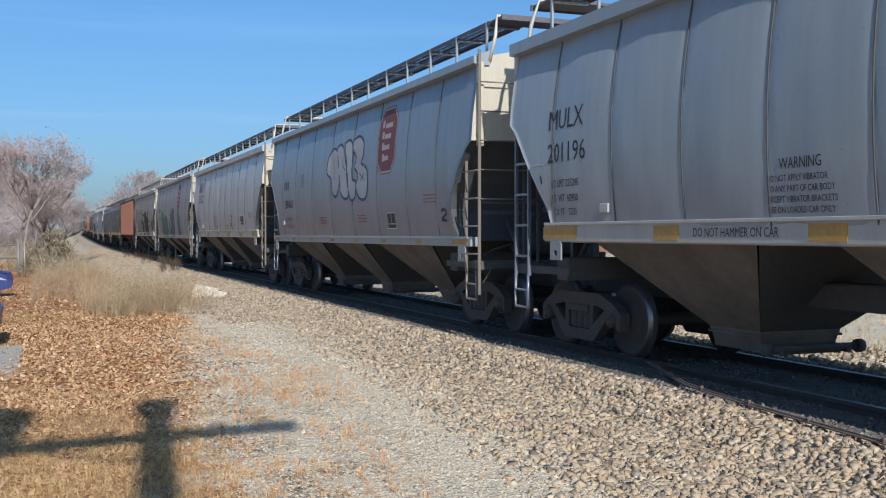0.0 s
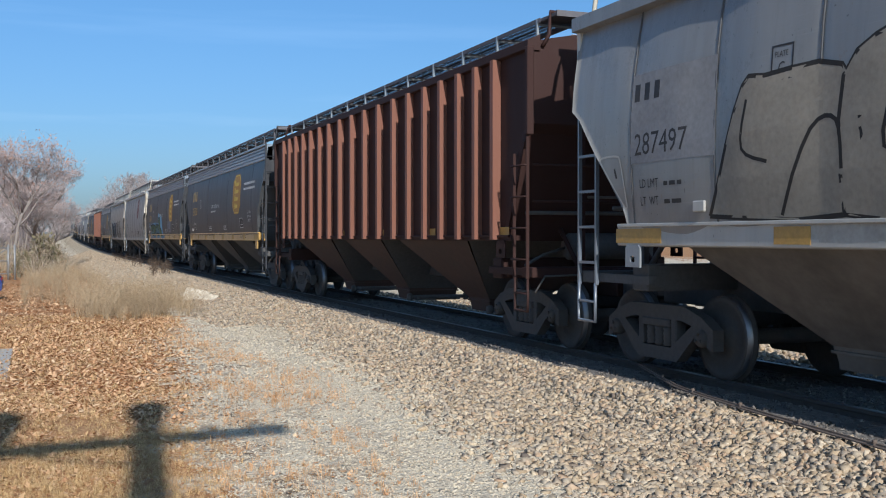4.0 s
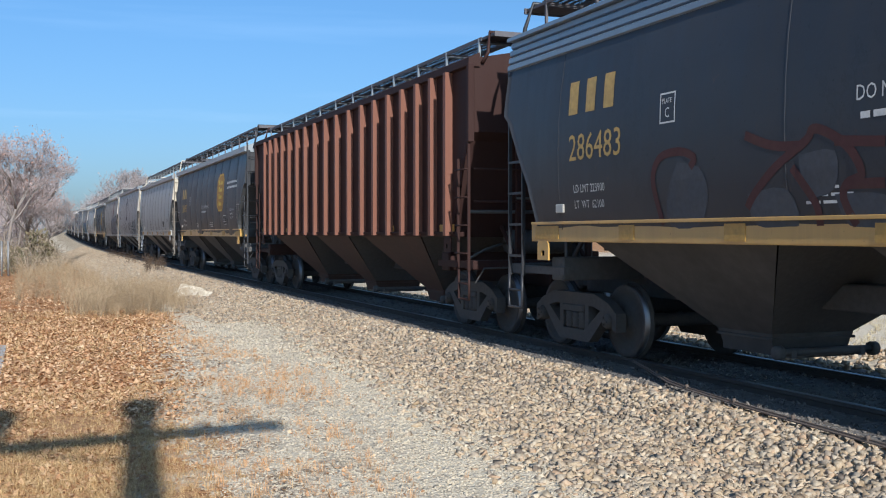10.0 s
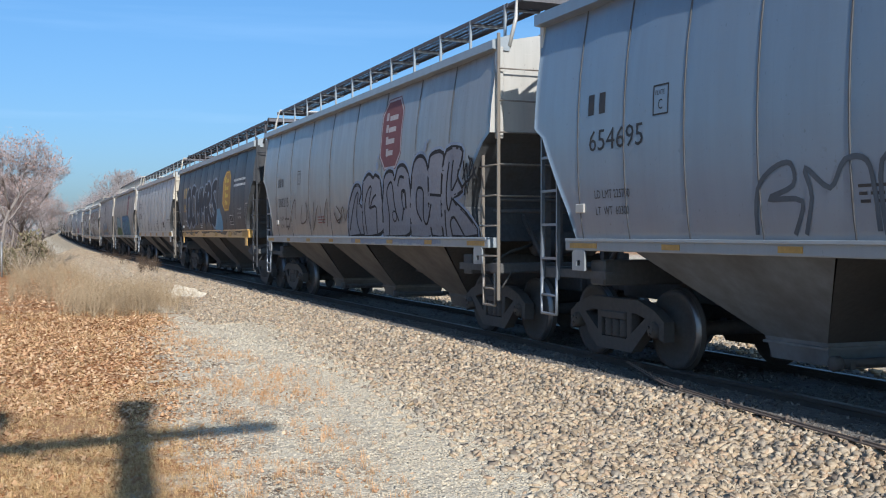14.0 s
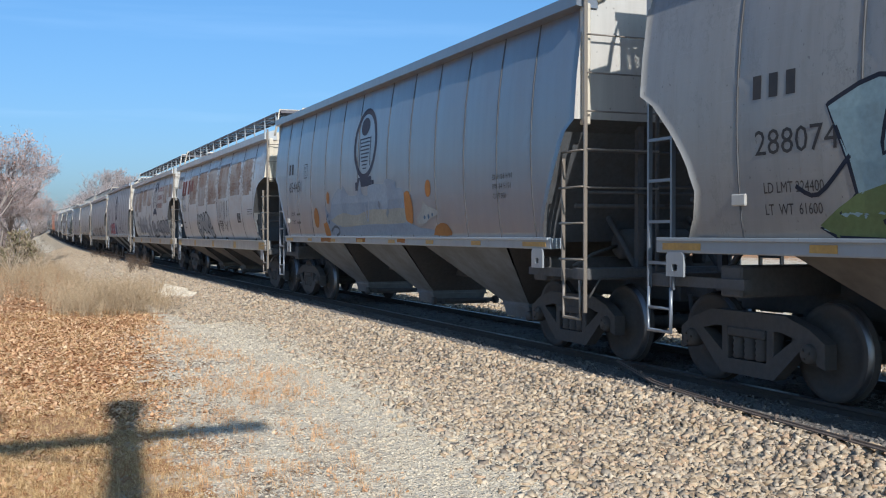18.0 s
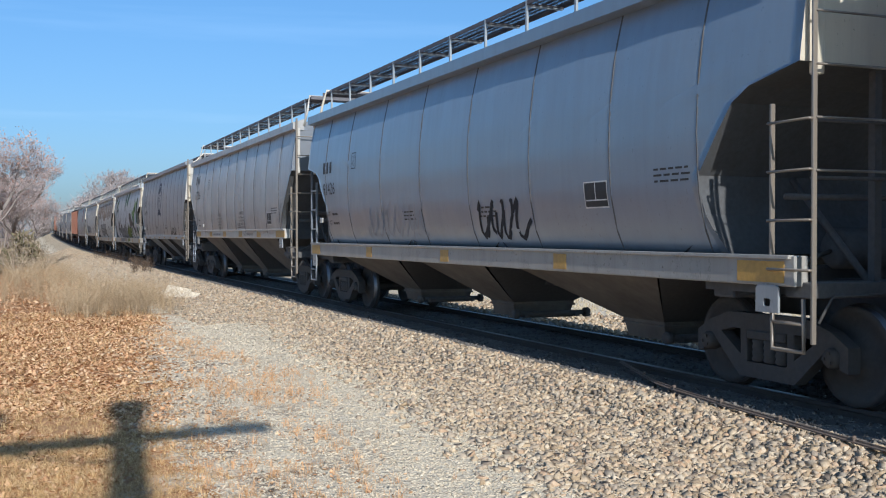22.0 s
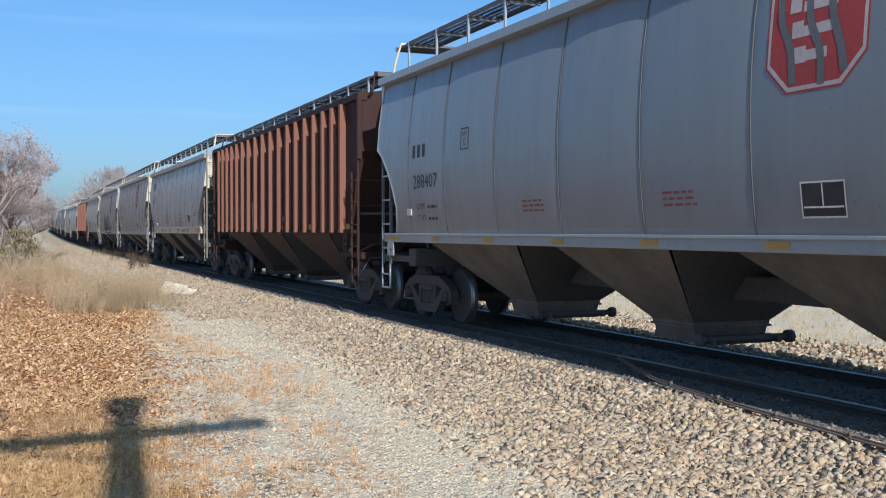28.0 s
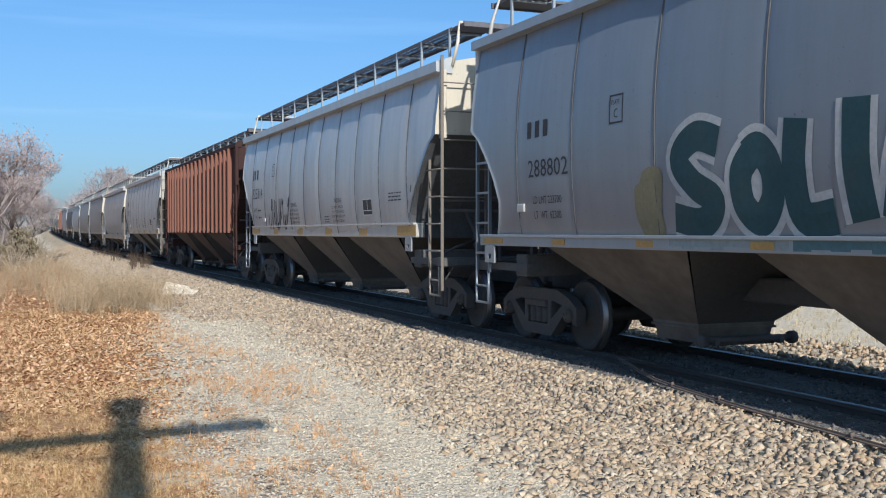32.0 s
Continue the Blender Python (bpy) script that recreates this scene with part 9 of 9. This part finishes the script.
def evergreen(name, seed, height, label):
    rng, b = random.Random(seed), Build()
    bush = tagged(new(name), label, "bush")
    for _ in range(1100):
        z = rng.random() ** 0.8
        r = height * 0.5 * (1 - 0.6 * z) * rng.uniform(0.3, 1.2)
        a = rng.uniform(0, math.tau)
        p = Vector((r * math.cos(a), r * math.sin(a), z * height + rng.uniform(-0.1, 0.1)))
        s = 0.13
        u, v = Vector((rng.uniform(-s, s), rng.uniform(-s, s), rng.uniform(0, s * 1.6))), Vector((rng.uniform(-s, s), rng.uniform(-s, s), rng.uniform(-s, s)))
        b.add([p, p + v, p + u + v * 0.5, p + u], [(0, 1, 2, 3)])
    part("stem", Build().tube([(0, 0, 0), (0.05, 0, height * 0.5), (0, 0.03, height * 0.9)], [0.07, 0.05, 0.02], 6), M_BARK, bush)
    part("foliage", b, M_CEDAR, bush)
    return bush


def place(ob, x, y, turn=0.0, size=1.0):
    ob.matrix_world = pose(x, y, float(ground_z(np.array(x), np.array(y))) - 0.05, 0, 0, turn) @ Matrix.Diagonal((size, size, size, 1))
    return ob


def again(ob, x, y, turn, size=1.0):
    c = copy_thing(ob, pose(x, y, float(ground_z(np.array(x), np.array(y))) - 0.05, 0, 0, turn))
    c.scale = (size, size, size)
    return c


def build_trees():
    label = "leafless tree with reddish clinging leaves at the field's edge"
    a = place(bare_tree("bare_tree", 5, 10.9, label, 0.82, leaves=1100), -80, -1.6, 30)
    b = place(bare_tree("bare_tree", 9, 10.0, label, 0.95, leaves=800), -92, -0.2, 80)
    for x, y, turn, size in ((-97, -4.5, 200, 1.1), (-105, -1.0, 10, 0.85), (-74, -5.4, 140, 1.0), (-118, -2.2, 310, 0.9), (-88, -8.5, 60, 1.15), (-84, 0.4, 250, 0.6), (-99, 1.4, 20, 0.6), (-112, 0.8, 130, 0.7), (-125, -7, 40, 1.1), (-108, -10, 95, 1.2)):
        again(a if turn % 3 else b, x, y, turn, size)
    bush = place(evergreen("evergreen_bush", 3, 2.7, "dull green cedar bush among the trees"), -76, 0.6)
    again(bush, -81, 1.2, 90, 0.7)
    again(bush, -71, -0.6, 200, 0.62)
    far = place(bare_tree("distant_tree", 21, 14, "bare grey tree of the distant wood", 0.95, 0, 5, M_FARTWIG, 0.03), -250, 2.0)
    tagged(far, group="distant trees")
    rng = random.Random(8)
    for i in range(26):
        u = rng.uniform(205, 300)
        x, y, _ = track_at(u, rng.uniform(9, 34) if i % 2 else -rng.uniform(9, 24))
        again(far, x, y, rng.uniform(0, 360), rng.uniform(0.75, 1.25))
    for i in range(16):
        again(far, rng.uniform(-70, 90), rng.uniform(75, 130), rng.uniform(0, 360), rng.uniform(0.7, 1.1))


def thicket(name, spots, twigs, thick, material, label, seed):
    """Bare crowns of many fine strips: a short stem each, limbs fanning out, twigs filling an uneven dome."""
    rng = np.random.default_rng(seed)
    vs, fs = [], []
    n = 0
    for x, y, h, w in spots:
        z = float(ground_z(np.array(x), np.array(y)))
        stems = rng.integers(2, 5)
        tips = []
        for _ in range(stems * 4):
            a, r = rng.uniform(0, math.tau), w * rng.uniform(0.15, 1) ** 0.7
            tips.append((x + r * math.cos(a), y + r * math.sin(a), z + h * rng.uniform(0.45, 0.95) * (1 - 0.35 * (r / w) ** 2)))
        segs = [((x, y, z), t, thick * 2.2) for t in tips]
        for _ in range(twigs):
            t = tips[rng.integers(len(tips))]
            f = rng.uniform(0.2, 1.0)
            p = np.array([x + (t[0] - x) * f, y + (t[1] - y) * f, z + (t[2] - z) * f]) + rng.normal(0, 0.05 * h, 3)
            q = p + np.array([rng.normal(0, 0.10), rng.normal(0, 0.10), rng.uniform(0.0, 0.17)]) * h
            segs.append((p, q, thick * rng.uniform(0.5, 1.2)))
        for p, q, t in segs:
            p, q = np.array(p), np.array(q)
            p[2], q[2] = max(p[2], z), max(q[2], z)
            side = np.cross(q - p, rng.normal(0, 1, 3))
            side = side / (np.linalg.norm(side) + 1e-9) * t
            vs += [p - side, p + side, q]
            fs.append((n, n + 1, n + 2))
            n += 3
    me = bpy.data.meshes.new(name)
    me.from_pydata([tuple(v) for v in vs], [], fs)
    me.materials.append(material)
    return tagged(new(name, me), label, "trees", kind="stuff")


def build_woods():
    rng = random.Random(17)
    far, mid, low = [], [], []
    for i in range(250):
        u = rng.uniform(245, 330)
        x, y = -u, rng.uniform(5.5, 29) * u / 290
        d = float(across(x, y))
        if -6 < d < 4.5:
            continue
        crest = math.exp(-(((y / u) - 0.082) / 0.016) ** 2)
        far.append((x, y, (11.0 + 2.6 * crest) * rng.uniform(0.72, 1.05), rng.uniform(3.0, 5.0)))
    for i in range(95):
        u = rng.uniform(95, 235)
        x, y, _ = track_at(u, -rng.uniform(7.0 + 0.02 * (u - 95), 26))
        mid.append((x, y, rng.uniform(5, 11.5), rng.uniform(2.2, 4.2)))
    for i in range(230):
        u = rng.uniform(66, 230)
        x, y, _ = track_at(u, -rng.uniform(5.6, 15 + 0.03 * u))
        low.append((x, y, rng.uniform(1.0, 3.2), rng.uniform(0.9, 2.0)))
    thicket("far_wood", far, 800, 0.06, M_FARTWIG, "hazy grey-brown leafless wood in the distance", 1)
    thicket("wood_edge", mid, 520, 0.026, M_TWIG, "leafless grey-brown trees beside the line", 2)
    thicket("undergrowth", low, 170, 0.018, M_SCRUB, "tangled grey-tan scrub under the trees", 3)


M_SCRUB = cover_material("dead_scrub", [(0.312, 0.247, 0.182), (0.468, 0.377, 0.273), (0.390, 0.325, 0.260), (0.260, 0.234, 0.156)])


# ---- things beside the track ----
def build_old_rail():
    """A bent, discarded rail strip with bolts, lying along the ballast's shoulder."""
    strip = tagged(new("discarded_rail_strip"), "rusty bent steel strip with bolts lying on the ballast", "scrap metal")
    path = []
    for i in range(15):
        f = i / 14
        u = 11.0 - 6.6 * f
        y = 6.33 - 0.105 * (9.36 - u) + 0.21 * max(0.0, u - 9.36) + 0.02 * math.sin(f * 9)
        path.append((-u, y, -0.055 + 0.05 * max(0, 0.2 - f) / 0.2))
    b, sec = Build(), ((-0.026, 0.0), (0.026, 0.0), (0.026, 0.01), (0.01, 0.016), (0.009, 0.03), (-0.009, 0.03), (-0.01, 0.016), (-0.026, 0.01))
    b.v = [(x, y + o, z + h) for x, y, z in path for o, h in sec]
    b.f = [(i * 8 + k, i * 8 + (k + 1) % 8, i * 8 + 8 + (k + 1) % 8, i * 8 + 8 + k) for i in range(len(path) - 1) for k in range(8)] + [tuple(range(8)), tuple(range(len(b.v) - 1, len(b.v) - 9, -1))]
    b.s = [False] * len(b.f)
    part("strip", b, RUSTY, strip)
    for i in range(2, 14, 2):
        x, y, z = path[i]
        part("bolt", lambda: Build().spin([(0.0, 0.04), (0.016, 0.04), (0.02, 0.03), (0.02, 0.0)], "z", 6), RUSTY, strip, key="strip_bolt", at=pose(x, y, z + 0.015, 8, -6, 0))


RUSTY = plain("rusty_steel", (0.15, 0.115, 0.095), 0.85, 0.2, bump=0.4)
M_GALV = plain("galvanised_pipe", (0.27, 0.27, 0.27), 0.5, 0.3)
M_BLUECAR = plain("dark_blue_car_paint", (0.012, 0.03, 0.14), 0.4, 0.0, vary=0.1, bump=0, dirt_amount=0.1)
M_GLASS = plain("dark_car_glass", (0.015, 0.018, 0.02), 0.08, 0.0, vary=0.1, bump=0, dirt_amount=0.0)
M_TYRE = plain("tyre_rubber", (0.02, 0.02, 0.02), 0.85)
M_TAILLIGHT = plain("red_lamp_lens", (0.30, 0.01, 0.012), 0.2, vary=0.1, bump=0, dirt_amount=0)
M_CONCRETE = plain("pale_concrete", (0.42, 0.40, 0.37), 0.9, bump=0.3)
M_POLEWOOD = plain("weathered_pole_wood", (0.18, 0.14, 0.10), 0.9, bump=0.4)


def build_fence():
    fence = tagged(new("pipe_gate_fence"), "pale pipe gate and posts at the edge of the yard", "fence")
    z = float(ground_z(np.array(-66.0), np.array(-2.0)))
    for y in (-1.4, -1.05, -3.6, -6.0):
        part("post", lambda: Build().tube([(0, 0, -0.1), (0, 0, 2.0)], 0.06, 8).spin([(0.065, 2.0), (0.05, 2.05), (0.0, 2.07)], "z", 8), M_GALV, fence, key="gate_post", at=pose(-66, y, z))
    for h in (0.35, 1.1, 1.85):
        part("rail_pipe", lambda: Build().tube([(0, -1.4, 0), (0, -6.0, 0)], 0.035, 6), M_GALV, fence, key="gate_rail", at=pose(-66, 0, z + h))
    part("brace", Build().tube([(-66, -1.4, z + 1.85), (-66, -3.6, z + 0.35)], 0.03, 6), M_GALV, fence)
    for k in range(24):
        part("wire", lambda: Build().tube([(0, 0, 0.35), (0, 0, 1.85)], 0.006, 3), M_GALV, fence, key="gate_wire", at=pose(-66, -1.5 - k * 0.19, z))


def build_parked_car(x, y, turn, label):
    car = tagged(new("parked_car"), label, "car")
    z = float(ground_z(np.array(x), np.array(y)))
    car.matrix_world = pose(x, y, z, 0, 0, turn)
    outline = [(-2.25, 0.35), (-2.3, 0.62), (-2.2, 0.86), (-1.75, 0.95), (-1.1, 1.38), (-0.4, 1.47), (0.5, 1.42), (1.2, 0.98), (2.0, 0.86), (2.28, 0.64), (2.25, 0.32), (1.75, 0.22), (-1.75, 0.22)]
    b, n = Build(), len(outline)
    for y0, k in ((-0.86, 0.93), (-0.90, 1.0), (0.90, 1.0), (0.86, 0.93)):
        b.v += [(px * (k if pz > 0.3 else 1), y0 * (0.80 if pz > 1.2 else 1), 0.25 + (pz - 0.25) * (0.985 if k < 1 else 1)) for px, pz in outline]
    for r in range(3):
        b.f += [(r * n + i, r * n + (i + 1) % n, (r + 1) * n + (i + 1) % n, (r + 1) * n + i) for i in range(n)]
    b.f += [tuple(range(n - 1, -1, -1)), tuple(range(3 * n, 4 * n))]
    b.s = [False] * len(b.f)
    part("body", b, M_BLUECAR, car)
    for s in (-1, 1):
        part("side_window", Build().prism([(-1.45, 0.98), (-1.0, 1.33), (-0.4, 1.40), (0.45, 1.36), (0.95, 0.99)], s * 0.845 - 0.02, s * 0.845 + 0.02), M_GLASS, car, at=pose(0, 0, 0, 0 if s else 0))
        for wx in (-1.38, 1.42):
            w = part("wheel", lambda: Build().spin([(0.20, -0.11), (0.30, -0.11), (0.33, -0.07), (0.33, 0.07), (0.30, 0.11), (0.20, 0.11)], "y", 22), M_TYRE, car, key="car_wheel", at=pose(wx, s * 0.82, 0.33))
            part("rim", lambda: Build().spin([(0.0, -0.09), (0.05, -0.10), (0.17, -0.085), (0.20, -0.105), (0.20, 0.105), (0.17, 0.085), (0.05, 0.10), (0.0, 0.09)], "y", 14), M_GALV, w, key="car_rim")
        part("tail_lamp", Build().box(-2.27, -2.12, s * 0.72 - 0.13, s * 0.72 + 0.13, 0.66, 0.80, chamfer=0.02), M_TAILLIGHT, car)
        part("headlamp", Build().box(2.1, 2.24, s * 0.68 - 0.16, s * 0.68 + 0.16, 0.60, 0.74, chamfer=0.02), M_GALV, car)
    part("rear_window", Build().add([(-1.70, -0.62, 0.99), (-1.70, 0.62, 0.99), (-1.17, 0.58, 1.35), (-1.17, -0.58, 1.35)], [(0, 1, 2, 3)]), M_GLASS, car, at=pose(-0.02, 0, 0.015))
    return car


def build_pole():
    """The utility pole behind the camera, whose shadow lies on the grass."""
    pole = tagged(new("utility_pole"), "wooden utility pole with crossarm, standing behind the viewer", "utility pole")
    x, y = 2.9, -0.31
    z = float(ground_z(np.array(x), np.array(y)))
    pole.matrix_world = pose(x, y, z)
    part("mast", Build().tube([(0, 0, -0.2), (0, -0.03, 4.5), (0, -0.10, 9.35)], [0.19, 0.18, 0.165], 14), M_POLEWOOD, pole)
    part("crossarm", Build().box(-0.06, 0.06, -2.3, 1.25, 7.80, 8.08, chamfer=0.01), M_POLEWOOD, pole)
    part("transformer", Build().spin([(0.0, 7.75), (0.36, 7.75), (0.40, 7.85), (0.40, 9.0), (0.30, 9.2), (0.0, 9.3)], "z", 16, (0, -1.72, 0)), M_GALV, pole)
    part("brace", Build().tube([(0.05, -0.15, 7.3), (0.05, -1.2, 7.86)], 0.03, 6), M_POLEWOOD, pole)
    for q in (-1.05, -0.55, 0.5, 0.95):
        part("insulator", lambda: Build().spin([(0.0, 0.0), (0.03, 0.0), (0.05, 0.08), (0.03, 0.12), (0.06, 0.16), (0.0, 0.24)], "z", 10), M_GALV, pole, key="insulator", at=pose(0, q, 8.06))
    part("cap_bracket", Build().box(-0.1, 0.1, -0.32, 0.12, 8.75, 9.36, chamfer=0.02), M_POLEWOOD, pole)
    return pole


def build_rocks():
    rng = random.Random(2)
    v, f = stone_shapes(1, 5)[0]
    for x, y, s in ((-33.2, 4.75, 1.3), (-32.0, 5.0, 0.7), (-34.4, 4.45, 0.8), (-36.0, -1.5, 0.5)):
        b = Build().add([(a * s, c * s * 0.7, d * s * 0.6) for a, c, d in v], [tuple(t) for t in f.tolist()])
        thing("limestone_rock", b, M_PALEROCK, "pale limestone rock beside the ballast", "rock", "pale rocks", at=pose(x, y, float(ground_z(np.array(x), np.array(y))) + 0.02 * s, 0, 0, rng.uniform(0, 360)))


M_PALEROCK = plain("pale_limestone", (0.60, 0.53, 0.43), 0.9, bump=0.8, vary=0.4)


def build_drive():
    z = float(ground_z(np.array(-17.5), np.array(-1.0)))
    slab = Build()
    slab.box(-19.9, -15.4, -6.0, -0.35, z - 0.10, z + 0.035, chamfer=0.015)
    thing("concrete_drive", slab, M_CONCRETE, "pale concrete drive slab at the lawn's edge", "driveway", kind="structure")


def build_patch_things():
    build_old_rail()
    build_fence()
    build_parked_car(-20.6, -3.0, 90, "dark blue parked car with its end on the lawn")
    build_parked_car(-43.2, -3.4, -90, "blue parked car beside the leafy lawn")
    build_pole()
    build_rocks()
    build_drive()


# ---- the place ----
ground = build_ground()
track = build_track()
build_ties(track)
build_cover()
build_trees()
build_woods()
build_patch_things()


# ---- what moves ----
def motions():
    when = {}
    for car, middle, _ in TRAIN:
        when[car] = middle
        walk(car, [(t, on_track(middle - travel(t))) for t in range(0, 33)])
    step = 1 / FPS
    for wheel, car, _ in WHEELSETS:
        middle = when[car]
        base = wheel.matrix_basis.copy()
        seen = [n for n in range(1, 32 * FPS) if -2 < middle - travel(n * step) < 26]
        if not seen:
            continue
        turn = lambda n: base @ Matrix.Rotation(travel(n * step) / 0.457, 4, "Y")
        walk(wheel, [(0, turn(seen[0]))] + [(n * step, turn(n)) for n in seen] + [(32.0, turn(seen[-1]))])


build_train()
motions()
